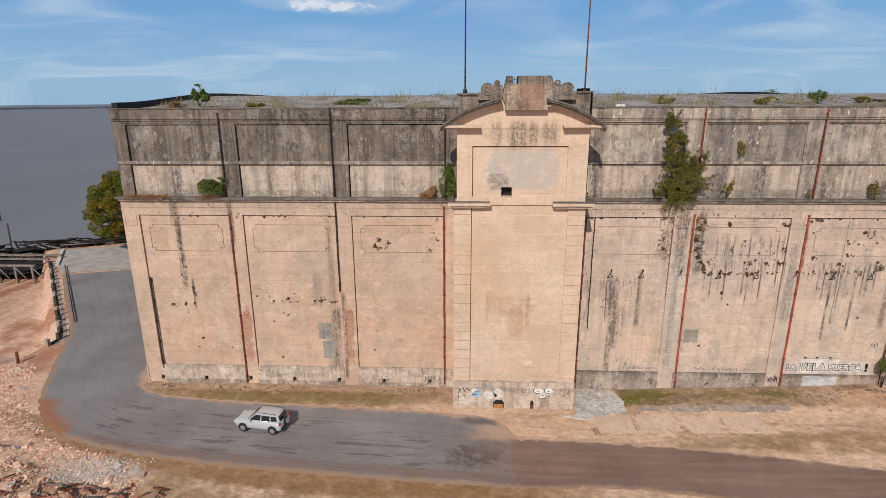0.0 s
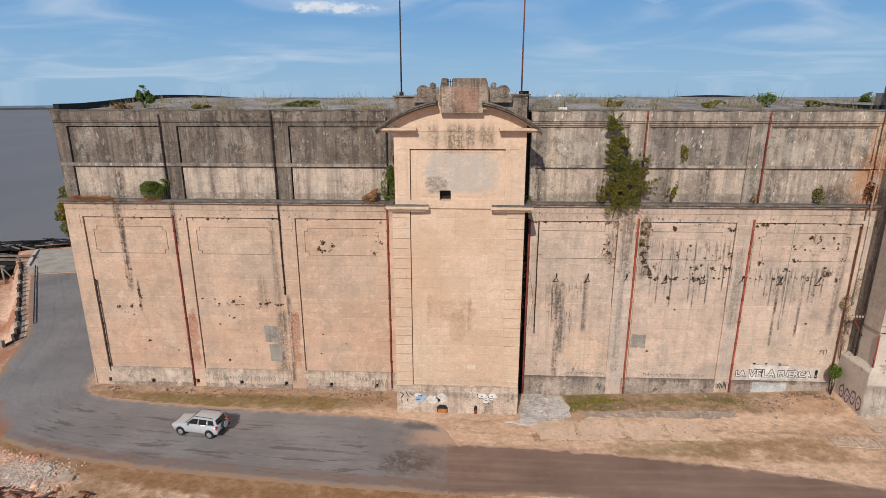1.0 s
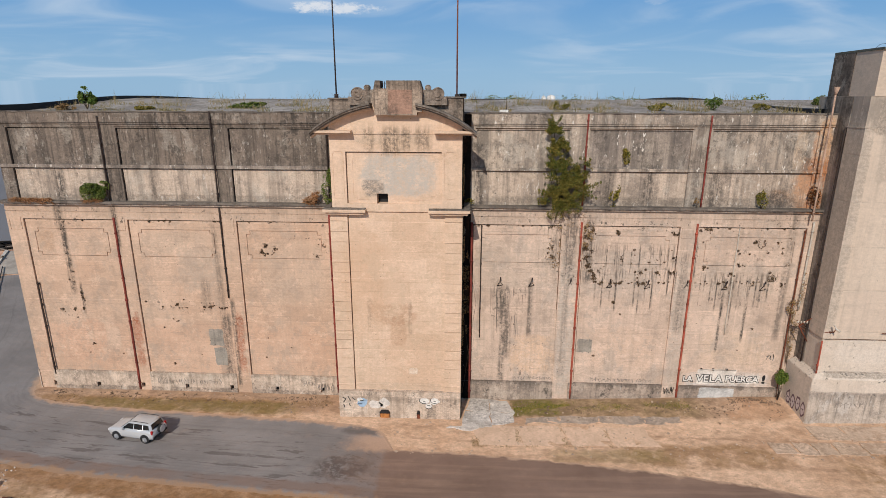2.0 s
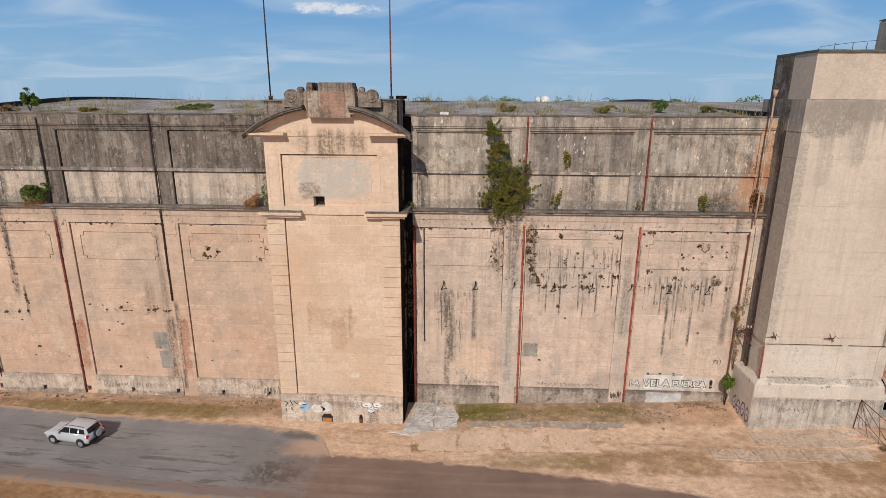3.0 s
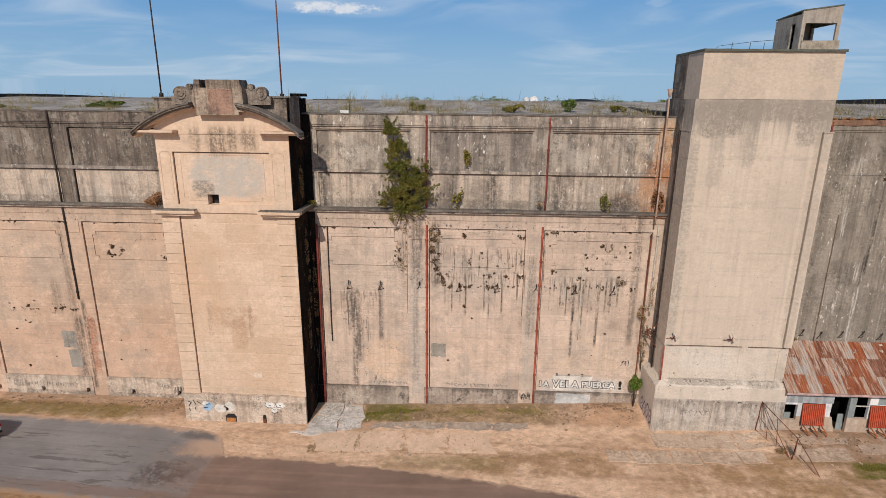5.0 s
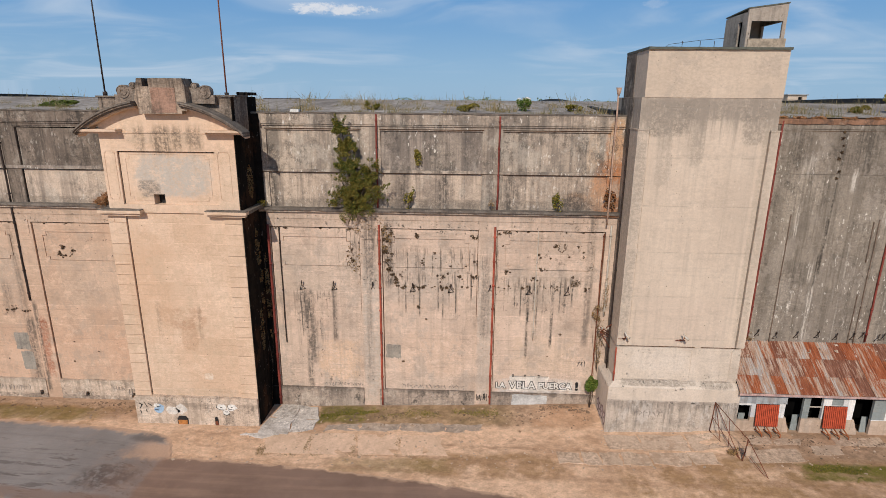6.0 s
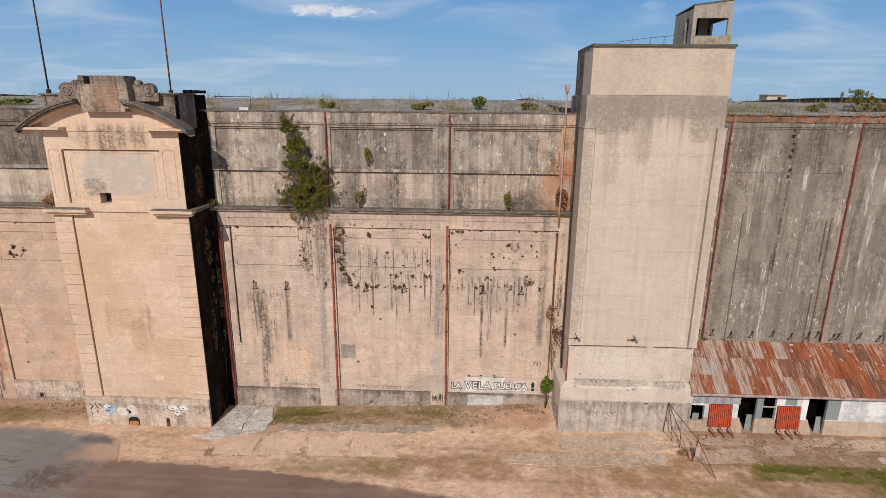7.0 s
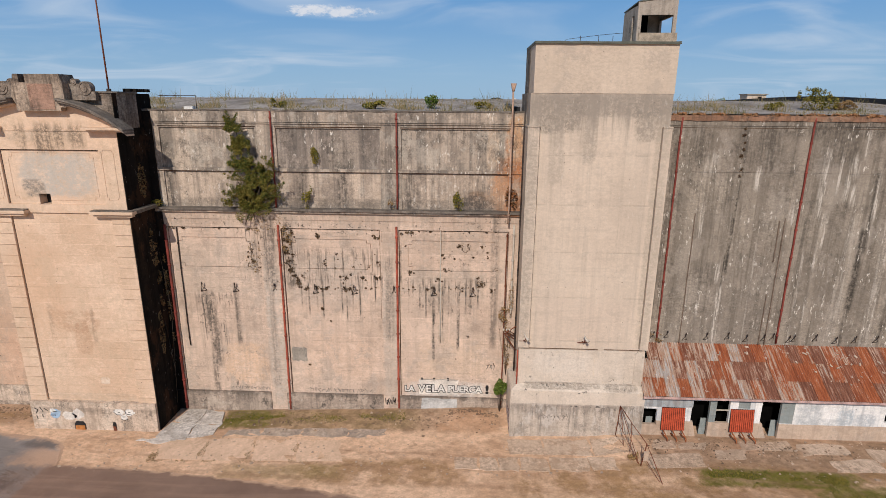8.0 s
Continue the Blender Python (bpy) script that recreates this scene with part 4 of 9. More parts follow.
def road_material(name, paved):
    """Brown beaten earth; where paved, grey asphalt that ends in a worn edge at x = 4."""
    m, g = material(name)
    co = g.coords()
    X, Y, Z = g.xyz(co)
    uv = g.node("ShaderNodeUVMap")
    V = g.xyz(uv.outputs[0])[1]
    n1, n2, n3 = g.noise(co, 0.15, 5.0, 0.6), g.noise(co, 0.8, 6.0, 0.65), g.noise(co, 14.0, 4.0, 0.7)
    wob = g.math("SUBTRACT", n2, 0.5)
    trail = g.noise(g.scaled(co, 0.09, 1.4, 1.0), 1.0, 5.0, 0.6)
    sandcol = (0.47, 0.315, 0.22)
    earth = g.mix(g.ramp(n1, 0.35, 0.65), (0.19, 0.122, 0.092), (0.25, 0.165, 0.127))
    earth = g.mix(g.math("MULTIPLY", g.ramp(trail, 0.45, 0.68), 0.22), earth, sandcol)
    earth = g.mix(g.math("MULTIPLY", g.ramp(n2, 0.52, 0.72), 0.12), earth, sandcol)
    ed = g.math("ADD", g.math("ABSOLUTE", g.math("SUBTRACT", V, 0.5)), g.math("MULTIPLY", wob, 0.2))
    col = earth
    if paved:
        col = g.mix(g.ramp(n1, 0.35, 0.65), (0.222, 0.206, 0.198), (0.29, 0.268, 0.256))
        col = g.mix(g.math("MULTIPLY", g.ramp(n2, 0.52, 0.72), 0.1), col, sandcol)
        tyre = g.ramp(g.noise(g.scaled(uv.outputs[0], 5.0, 22.0, 1.0), 1.0, 6.0, 0.65), 0.5, 0.64)
        col = g.mix(g.math("MULTIPLY", tyre, 0.25), col, (0.13, 0.118, 0.112))
        wet = g.ramp(g.noise(g.scaled(uv.outputs[0], 22.0, 15.0, 1.0), 1.0, 7.0, 0.68), 0.55, 0.60)
        zone = g.math("MULTIPLY", g.window(V, 0.12, 0.72, 0.1), g.window(X, -31.0, 3.0, 3.0))
        col = g.mix(g.math("MULTIPLY", g.math("MULTIPLY", wet, zone), 0.6), col, (0.092, 0.076, 0.07))
        pud = g.math("ADD", g.math("POWER", g.math("DIVIDE", g.math("SUBTRACT", X, 0.9), 2.6), 2.0), g.math("POWER", g.math("DIVIDE", g.math("SUBTRACT", Y, 34.2), 1.7), 2.0))
        pud = g.ramp(g.math("ADD", pud, g.math("MULTIPLY", n2, 2.2)), 1.2, 2.4, 1.0, 0.0)
        col = g.mix(g.math("MULTIPLY", pud, g.math("MULTIPLY", g.ramp(g.noise(co, 1.4, 7.0, 0.7), 0.36, 0.56), 0.8)), col, (0.075, 0.056, 0.05))
        pool = g.math("ADD", g.math("POWER", g.math("DIVIDE", g.math("SUBTRACT", X, 2.2), 2.6), 2.0), g.math("POWER", g.math("DIVIDE", g.math("SUBTRACT", Y, 39.0), 0.7), 2.0))
        col = g.mix(g.math("MULTIPLY", g.ramp(g.math("ADD", pool, g.math("MULTIPLY", wob, 2.0)), 0.3, 1.3, 1.0, 0.0), 0.7), col, (0.12, 0.10, 0.092))
        # earth carried over the end of the asphalt, drifted sand near the pavilion
        over = g.ramp(g.math("ADD", X, g.math("MULTIPLY", wob, 9.0)), -2.0, 4.4, 0.0, 0.6)
        low = g.ramp(g.math("ADD", Y, g.math("MULTIPLY", wob, 2.0)), 37.8, 37.0)
        col = g.mix(g.math("MULTIPLY", over, low), col, earth)
        col = g.mix(g.ramp(g.math("ADD", X, g.math("MULTIPLY", wob, 1.2)), 3.55, 4.05), col, earth)
        drift = g.math("MULTIPLY", g.window(g.math("ADD", Y, g.math("MULTIPLY", wob, 1.6)), 36.7, 38.0, 0.7), g.ramp(g.math("ADD", X, g.math("MULTIPLY", wob, 4.0)), -0.5, 2.5))
        col = g.mix(g.math("MULTIPLY", drift, 0.9), col, (0.50, 0.335, 0.235))
        # brown mud along the outer edge, a rust-red patch in the bend
        mud = g.math("MULTIPLY", g.math("MULTIPLY", g.window(g.math("ADD", V, g.math("MULTIPLY", wob, 0.12)), 0.07, 0.14, 0.05), g.window(X, -30.0, 2.0, 3.0)), g.ramp(n1, 0.36, 0.55, 0.15, 0.6))
        col = g.mix(mud, col, (0.22, 0.13, 0.09))
    col = g.mix(g.ramp(ed, 0.42, 0.49), col, g.mix(g.ramp(V, 0.4, 0.6), (0.37, 0.235, 0.145), (0.54, 0.372, 0.262)))
    if paved:
        rust = g.math("MULTIPLY", g.window(X, -39.5, -33.6, 1.2), g.window(Y, 35.6, 40.6, 1.0))
        rust = g.math("MULTIPLY", rust, g.ramp(g.math("ADD", V, g.math("MULTIPLY", wob, 0.24)), 0.24, 0.07))
        col = g.mix(g.math("MULTIPLY", rust, 0.9), col, (0.36, 0.15, 0.07))
    col = g.mix(g.math("MULTIPLY", g.ramp(n3, 0.35, 0.7), 0.22), col, (0.17, 0.135, 0.115))
    g.finish(col, 0.85, g.math("ADD", n3, n2), 0.3, 0.02, 0.0, 0.2)
    return m


asphalt = road_material("worn_asphalt", True)
earth_road = road_material("brown_earth_road", False)
road = ribbon("road", [(-63.5, 77, 0), (-55, 66, 0), (-47.6, 56.5, 0), (-42.6, 47, 0), (-38.3, 39.7, 0), (-33, 35.6, 0), (-26, 33.5, 0), (-17.8, 32.3, 0), (-4.8, 31.2, 0), (1.0, 30.9, 0), (4.4, 30.7, 0)],
              [(-52, 80, 0), (-44, 70, 0), (-36.5, 58, 0), (-33.2, 50, 0), (-31.9, 45.5, 0), (-29.5, 42.8, 0), (-23.0, 41.7, 0), (-11.1, 40.9, 0), (-3.4, 40.4, 0), (2.4, 39.5, 0), (4.4, 36.9, 0)], asphalt, 0.05, 20)
tagged(road, "worn grey asphalt road with dark oil patches", "road", kind="structure")
track = ribbon("road", [(4.0, 30.6, 0), (12, 30.9, 0), (20, 29.6, 0), (28, 28.2, 0), (40, 25.0, 0), (60, 18, 0)],
               [(4.0, 36.8, 0), (12.6, 36.3, 0), (20.5, 35.3, 0), (28.5, 33.9, 0), (40, 31.0, 0), (60, 25, 0)], earth_road, 0.045)
tagged(track, "compacted brown earth road joining the asphalt", "road", kind="structure")
apron_mat = plain("sandy_concrete_apron", (0.43, 0.38, 0.325), 0.9, 0, 0.25, 0.5)
kerb_mat = plain("pale_kerb_concrete", (0.62, 0.57, 0.50), 0.9, 0, 0.2, 0.8)
apron = ribbon("pavement", [(-64.2, 77.6, 0), (-69.0, 83.5, 0), (-73.5, 91, 0)], [(-52, 80.4, 0), (-54, 87, 0), (-56, 96, 0)], apron_mat, 0.06, 6, 6, 0.05)
tagged(apron, "pale concrete apron at the end of the road", "pavement", kind="structure")

# ---------------------------------------------------------------- warehouse
FACE, UP = 44.75, 44.98      # lower wall face, upper wall face
LEFT, RIGHT = -30.9, 39.2
warehouse = thing("warehouse", (4.0, 44.8, 0.0), "long derelict concrete warehouse with peach render and soot-stained upper storey", "building")


def lower_bay(xa, xb, inset):
    p = [(xa, xb, 1.9, 16.72, 0.13, 0)]
    p += [(xa, xa + 0.07, 1.9, 16.72, 0.2, 2), (xa, xb, 16.63, 16.72, 0.2, 2), (xb - 0.05, xb, 9.0, 16.72, 0.18, 2)]
    p += frame_lines(xa + inset, xb - inset, 13.3, 15.85, 0.06, 0.2, 0, 0.32)
    return p


def strip_cap(xa, xb):
    """Small stepped groove near the head of a pier strip."""
    return [(xa + 0.12, xa + 0.16, 15.7, 16.6, 0.04, 0), (xa + 0.12, xb - 0.2, 15.7, 15.74, 0.04, 0), (xb - 0.24, xb - 0.2, 15.7, 16.9, 0.04, 0)]


def lower_wall(name, x0, x1, bays, strips, zlow, coat):
    patches = [(x0, x1, zlow, 1.9, -0.10, 1)]
    for xa, xb in bays:
        patches += lower_bay(xa, xb, 0.75)
    for xa, xb in strips:
        patches += strip_cap(xa, xb)
        patches.append((xa, xb, zlow, 1.9, -0.02, 0))
    patches.append((x0, x1, 17.35, 17.42, 0.05, 0))
    if x0 < -10:
        # drain holes: shallow recesses painted black for their inner shade
        for k in range(7):
            patches.append((-29.6 + k * 4.35, -29.25 + k * 4.35, 0.25, 0.75, 0.3, 3))
    part(name, relief(x0, x1, zlow, 18.1, FACE, 0.9, patches), [coat, plinth_pale if x0 < 0 else plinth_coat, groove_dirt, black_mat], warehouse)


lower_wall("wall", LEFT, -0.8, [(-29.4, -21.15), (-19.9, -11.5), (-10.1, -1.9)], [(-30.8, -29.4), (-21.15, -19.9), (-11.5, -10.1)], -0.6, peach)
lower_wall("wall", 9.6, RIGHT, [(10.55, 18.1), (19.95, 28.0), (29.5, 38.35)], [(18.1, 19.5), (28.0, 29.3)], -0.4, peach_sooty)


def cement_patch(x0, x1, z0, z1, seed, label):
    """A rough square of later cement trowelled onto the wall."""
    rng = random.Random(seed)
    bm = bmesh.new()
    ring = []
    c = [(x0, z0), (x1, z0), (x1, z1), (x0, z1)]
    for (xa, za), (xb, zb) in zip(c, c[1:] + c[:1]):
        for k in range(5):
            ring.append((xa + (xb - xa) * k / 5 + rng.uniform(-0.06, 0.06), za + (zb - za) * k / 5 + rng.uniform(-0.06, 0.06)))
    extrude_profile(bm, ring, FACE + 0.124, FACE + 0.2)
    part("cement_patch", bm, patch_coat, warehouse, label)


patch_coat = render_coat("trowelled_cement", (0.355, 0.318, 0.268), (0.275, 0.243, 0.203), (0.12, 0.11, 0.10), 0.4, 0.6, scuff=0.5, scuffcol=(0.42, 0.36, 0.30), mottle=0.5, lichen=0.5)
for x0, x1, z0, z1, seed in ((-13.75, -12.45, 4.75, 6.4, 1), (-13.45, -12.3, 2.75, 4.55, 2), (20.15, 21.4, 4.95, 6.2, 3)):
    cement_patch(x0, x1, z0, z1, seed, "square patch of grey cement")


def upper_wall(name, x0, x1, bays):
    patches = [(x0, x1, 24.95, 25.9, -0.1, 0), (x0, x1, 25.0, 25.08, -0.03, 0), (x0, x1, 21.22, 21.5, -0.09, 1)]
    for xa, xb in bays:
        patches.append((xa, xb, 21.5, 24.62, 0.14, 0))
        patches.append((xa, xb, 18.2, 21.22, 0.12, 2))
        patches.append((xa - 0.08, xb + 0.08, 24.62, 24.74, 0.05, 0))
        # black edge lines paint the recess shadow together with dirt
        patches += [(xa, xa + 0.1, 18.2, 21.22, 0.2, 3), (xa, xa + 0.1, 21.5, 24.62, 0.22, 3), (xa, xb, 24.54, 24.62, 0.2, 3), (xa, xb, 21.14, 21.22, 0.17, 3)]
    part(name, relief(x0, x1, 18.1, 25.9, UP, 0.8, patches), [sooty, dusky, damp_pale, shade_black], warehouse)


upper_wall("parapet_wall", LEFT + 0.25, -0.6, [(-29.55, -21.25), (-19.85, -11.45), (-10.15, -1.7)])
# the bays beyond the pavilion are washed paler
patches = [(9.5, RIGHT, 24.95, 25.9, -0.1, 1), (9.5, RIGHT, 25.0, 25.08, -0.03, 1), (9.5, RIGHT, 21.27, 21.5, -0.09, 1), (9.5, RIGHT, 21.2, 21.27, 0.03, 4)]
for xa, xb, mi in ((10.75, 18.35, 1), (20.0, 28.15, 3), (29.8, 38.1, 1)):
    patches += [(xa, xb, 21.5, 24.62, 0.14, mi), (xa, xb, 18.2, 21.2, 0.12, 2), (xa - 0.08, xb + 0.08, 24.66, 24.74, 0.07, 4)]
part("parapet_wall", relief(9.5, RIGHT, 18.1, 25.9, UP, 0.8, patches, 1), [sooty, faded, damp_pale, dusky, groove_dirt], warehouse)

bm = bmesh.new()
worn_box(bm, (LEFT - 0.25, FACE - 0.42, 18.2), (-0.9, UP + 0.3, 18.36), 0.5, 0.018)
worn_box(bm, (LEFT - 0.05, FACE - 0.24, 18.02), (-0.9, FACE + 0.1, 18.2), 0.8, 0.01, 1)
part("ledge", bm, [coping_mat, damp_pale], warehouse, "weathered dark projecting ledge")
bm = bmesh.new()
worn_box(bm, (10.0, FACE - 0.42, 18.2), (RIGHT, UP + 0.3, 18.36), 0.5, 0.018)
worn_box(bm, (10.0, FACE - 0.24, 18.02), (RIGHT, FACE + 0.1, 18.2), 0.8, 0.01, 1)
part("ledge", bm, [coping_mat, damp_pale], warehouse, "weathered dark projecting ledge")
for xa, xb in ((LEFT + 0.1, -0.6), (9.6, RIGHT)):
    bm = bmesh.new()
    worn_box(bm, (xa, UP - 0.16, 25.9), (xb, UP + 0.5, 26.0), 0.45, 0.022)
    part("coping", bm, coping_mat, warehouse, "mossy parapet coping")

# end wall on the river side and the back
bm = bmesh.new()
box(bm, (LEFT, FACE + 0.9, -2.5), (LEFT + 0.9, 96, 18.1))
box(bm, (LEFT + 0.25, UP + 0.8, 18.1), (LEFT + 1.05, 96, 25.9))
box(bm, (LEFT, 96, -2.5), (76, 96.9, 25.9))
part("wall", bm, [peach], warehouse)


def roof_z(y):
    return 25.92 + 1.02 * smooth01((y - 46.0) / 19.0) if y < 66 else 26.94 - 0.45 * smooth01((y - 66) / 30.0)


m, g = material("patched_roof_felt")
co = g.coords()
n1, n2 = g.noise(g.scaled(co, 1, 0.5, 1), 0.3, 10.0, 0.75), g.noise(co, 2.2, 7.0, 0.7)
X, Y, Z = g.xyz(co)
seam = g.ramp(g.math("ABSOLUTE", g.math("SUBTRACT", g.math("FRACT", g.math("DIVIDE", X, 2.4)), 0.5)), 0.0, 0.03, 1.0, 0.0)
col = g.mix(g.ramp(n1, 0.35, 0.65), (0.21, 0.185, 0.165), (0.44, 0.40, 0.36))
col = g.mix(g.math("MULTIPLY", seam, 0.5), col, (0.06, 0.055, 0.05))
col = g.mix(g.math("MULTIPLY", g.ramp(n2, 0.5, 0.62), 0.65), col, (0.13, 0.105, 0.06))
g.finish(col, 0.9, n2, 0.4, 0.05)
roof_mat = m
bm = bmesh.new()
xs = list(np.linspace(LEFT + 1.0, 76, 54))
ys = list(np.linspace(UP + 0.4, 96, 36))
grid = [[bm.verts.new((x, y, roof_z(y) + 0.05 * noise.noise(Vector((x * 0.3, y * 0.3, 5))))) for x in xs] for y in ys]
for j in range(len(ys) - 1):
    for i in range(len(xs) - 1):
        bm.faces.new((grid[j][i], grid[j][i + 1], grid[j + 1][i + 1], grid[j + 1][i]))
part("roof", bm, roof_mat, warehouse, "patched grey roof with weeds", True)

# black verge along the river end of the roof
bm = bmesh.new()
prev = None
for k in range(40):
    y = UP + 0.3 + k * 51 / 39
    top = 26.45 + 0.80 * smooth01((y - 46) / 18) - 0.5 * smooth01((y - 66) / 30)
    x = LEFT + 0.3
    ring = [bm.verts.new(c) for c in ((x, y, 25.8), (x, y, top), (x + 0.5, y, top + 0.03), (x + 0.5, y, 25.8))]
    if prev:
        for i in range(4):
            bm.faces.new((prev[i], prev[(i + 1) % 4], ring[(i + 1) % 4], ring[i]))
    else:
        bm.faces.new(ring)
    prev = ring
bm.faces.new(prev[::-1])
part("verge", bm, black_mat, warehouse, "black bitumen verge wall")

# ---------------------------------------------------------------- entrance pavilion
PF = 41.4
pavilion = thing("entrance_pavilion", (4.4, 41.4, 0.0), "tall cream rendered frontispiece with broken segmental pediment and rusticated piers", "pavilion")
patches = [(-0.95, 9.72, -0.4, 2.55, -0.24, 1), (-0.95, 0.0, -0.4, 2.55, -0.24, 1)]
patches.append((0.5, 8.3, 2.55, 18.75, 0.14, 0))
patches.append((0.5, 0.56, 2.55, 18.2, 0.17, 2))
z = 2.95
while z < 18.0:
    for xa, xb in ((-0.9, 0.5), (8.3, 9.7)):
        patches.append((xa, xb, z, z + 0.035, 0.05, 0))
    z += 0.86
patches += [(-0.45, -0.41, 17.0, 17.9, 0.03, 0), (9.2, 9.24, 17.0, 17.9, 0.03, 0), (-0.45, 0.3, 17.0, 17.04, 0.03, 0), (8.5, 9.24, 17.0, 17.04, 0.03, 0)]
part("shaft", relief(-0.9, 9.7, -0.4, 18.4, PF, 3.2, patches), [cream, plinth_pale, groove_dirt], pavilion, "cream shaft with grooved piers")
patches = [(0.55, 8.05, 19.05, 23.1, 0.16, 0), (0.55, 0.62, 19.05, 23.1, 0.2, 1), (0.55, 8.05, 23.03, 23.1, 0.2, 1),
           (1.0, 7.9, 24.43, 24.5, -0.05, 0)]
patches += frame_lines(1.05, 7.55, 19.3, 22.85, 0.035, 0.185, 0, 0.3)
patches += frame_lines(-0.45, 0.4, 19.4, 23.1, 0.04, 0.03, 0, 0.12)
patches += frame_lines(8.25, 9.2, 19.4, 23.1, 0.04, 0.03, 0, 0.12)
# niche painted black for the shade inside it
patches.append((2.9, 3.78, 19.02, 19.82, 0.9, 2))
for xa, xb in ((-0.9, 0.5), (8.3, 9.7)):
    for k in range(17):
        zb = 2.995 + k * 0.86
        bm = bmesh.new()
        box(bm, (xa + 0.004, PF - 0.012, zb - 0.012), (xb - 0.004, PF + 0.05, zb + 0.822))
        part("block", bm, cream, pavilion)
part("upper_stage", relief(-0.65, 9.62, 18.4, 24.55, PF, 3.2, patches), [cream_smooth, groove_dirt, black_mat], pavilion, "upper stage with grey patched panel")
# side cheeks; black on the sunless side paints its shade along with mould
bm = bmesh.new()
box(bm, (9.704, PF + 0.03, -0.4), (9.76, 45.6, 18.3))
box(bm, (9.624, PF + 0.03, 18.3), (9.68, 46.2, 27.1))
part("side_wall", bm, shaded_mould, pavilion, "side wall with mould and its shade painted black")
bm = bmesh.new()
box(bm, (-0.93, PF + 0.03, -0.4), (-0.905, 45.6, 18.3))
box(bm, (-0.68, PF + 0.03, 18.3), (-0.655, 46.2, 24.6))
part("side_wall", bm, cream, pavilion)
# the strip of main wall in the same corner is just as black, shade painted in
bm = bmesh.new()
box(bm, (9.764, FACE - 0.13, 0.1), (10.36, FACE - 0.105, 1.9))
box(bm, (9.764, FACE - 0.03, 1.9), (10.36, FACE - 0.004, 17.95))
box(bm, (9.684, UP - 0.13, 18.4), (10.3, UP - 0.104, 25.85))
part("corner_strip", bm, shaded_mould, pavilion, "strip of wall in the corner, mould and shade painted black")
# ledges above the piers
for xa, xb in ((-1.35, 2.05), (7.0, 10.3)):
    bm = bmesh.new()
    worn_box(bm, (xa + 0.18, PF - 0.34, 18.2), (xb - 0.18, PF + 0.02, 18.4), 0.5, 0.008, 0)
    worn_box(bm, (xa, PF - 0.55, 18.4), (xb, PF + 0.02, 18.62), 0.5, 0.012, 0)
    worn_box(bm, (xa + 0.05, PF - 0.5, 18.62), (xb - 0.05, PF + 0.02, 18.7), 0.5, 0.012, 1)
    part("pier_ledge", bm, [cream, coping_mat], pavilion, "moulded ledge over the pier")
for xa, xb in ((9.76, 10.3), (-1.35, -0.93)):
    bm = bmesh.new()
    worn_box(bm, (xa, PF + 0.02, 18.4), (xb, FACE - 0.1, 18.66), 0.5, 0.012, 0, 1)
    part("pier_ledge", bm, coping_mat, pavilion, "ledge returning to the main wall")
# horizontal cornice stubs
for xa, xb in ((-1.75, 1.15), (7.5, 10.45)):
    bm = bmesh.new()
    worn_box(bm, (xa + 0.2, PF - 0.45, 24.4), (xb, PF + 0.02, 24.55), 0.5, 0.006)
    worn_box(bm, (xa, PF - 0.75, 24.55), (xb, PF + 0.02, 24.72), 0.5, 0.008)
    part("cornice", bm, cream, pavilion, "short horizontal cornice")
# tympanum wall
CX, HALF, RISE, Z0 = 4.37, 6.25, 2.2, 24.62
RAD = (HALF * HALF + RISE * RISE) / (2 * RISE)


def arch_z(x, r=RAD):
    return Z0 + RISE - RAD + math.sqrt(max(0.0, r * r - (x - CX) ** 2))


bm = bmesh.new()
prof = [(-0.65, 24.55)] + [(9.62, 24.55)] + [(x, min(arch_z(x) - 0.1, 26.7)) for x in np.linspace(9.62, -0.65, 24)]
extrude_profile(bm, prof, PF + 0.06, 44.4)
part("tympanum", bm, cream_smooth, pavilion, "plain cream tympanum")
# two halves of the broken arched hood
for xa, xb in ((-1.95, 2.72), (10.70, 6.18 - 0.05 + 0.0)):
    bm = bmesh.new()
    for off, dep, th, mi in ((0.06, 0.98, 0.12, 1), (-0.06, 0.88, 0.13, 2), (-0.19, 0.72, 0.10, 1), (-0.29, 0.5, 0.12, 0)):
        prev = None
        for x in np.linspace(xa, xb, 22):
            zt = arch_z(x) + off
            ring = [bm.verts.new(c) for c in ((x, PF - dep, zt), (x, PF + 0.4, zt + 0.02), (x, PF + 0.4, zt - th), (x, PF - dep, zt - th))]
            if prev:
                for i in range(4):
                    f = bm.faces.new((prev[i], prev[(i + 1) % 4], ring[(i + 1) % 4], ring[i]))
                    f.material_index = mi
            else:
                bm.faces.new(ring).material_index = mi
            prev = ring
        bm.faces.new(prev[::-1]).material_index = mi
    part("arched_hood", bm, [cream, coping_mat, attic_coat], pavilion, "half of a broken arched hood, dark on top")
# central tablet block between the halves
block_coat = render_coat("stained_block_render", (0.46, 0.36, 0.275), (0.36, 0.275, 0.205), (0.075, 0.06, 0.05), 0.7, 0.7, fine=0.9, scuff=0.5, scuffcol=(0.20, 0.14, 0.105), runs_from=(28.4, 1.6, 0.7), mottle=0.9, lichen=0.45)
bm = bmesh.new()
prof = [(3.02, 25.86), (6.22, 25.86), (6.22, 26.1), (6.6, 26.1), (6.6, 27.75), (6.42, 28.35), (3.95, 28.35), (3.95, 27.78), (3.5, 27.78), (3.5, 28.35), (3.12, 28.35), (3.0, 27.8), (2.78, 26.85), (3.02, 26.3)]
extrude_profile(bm, prof, PF - 0.55, PF + 0.9, 0)
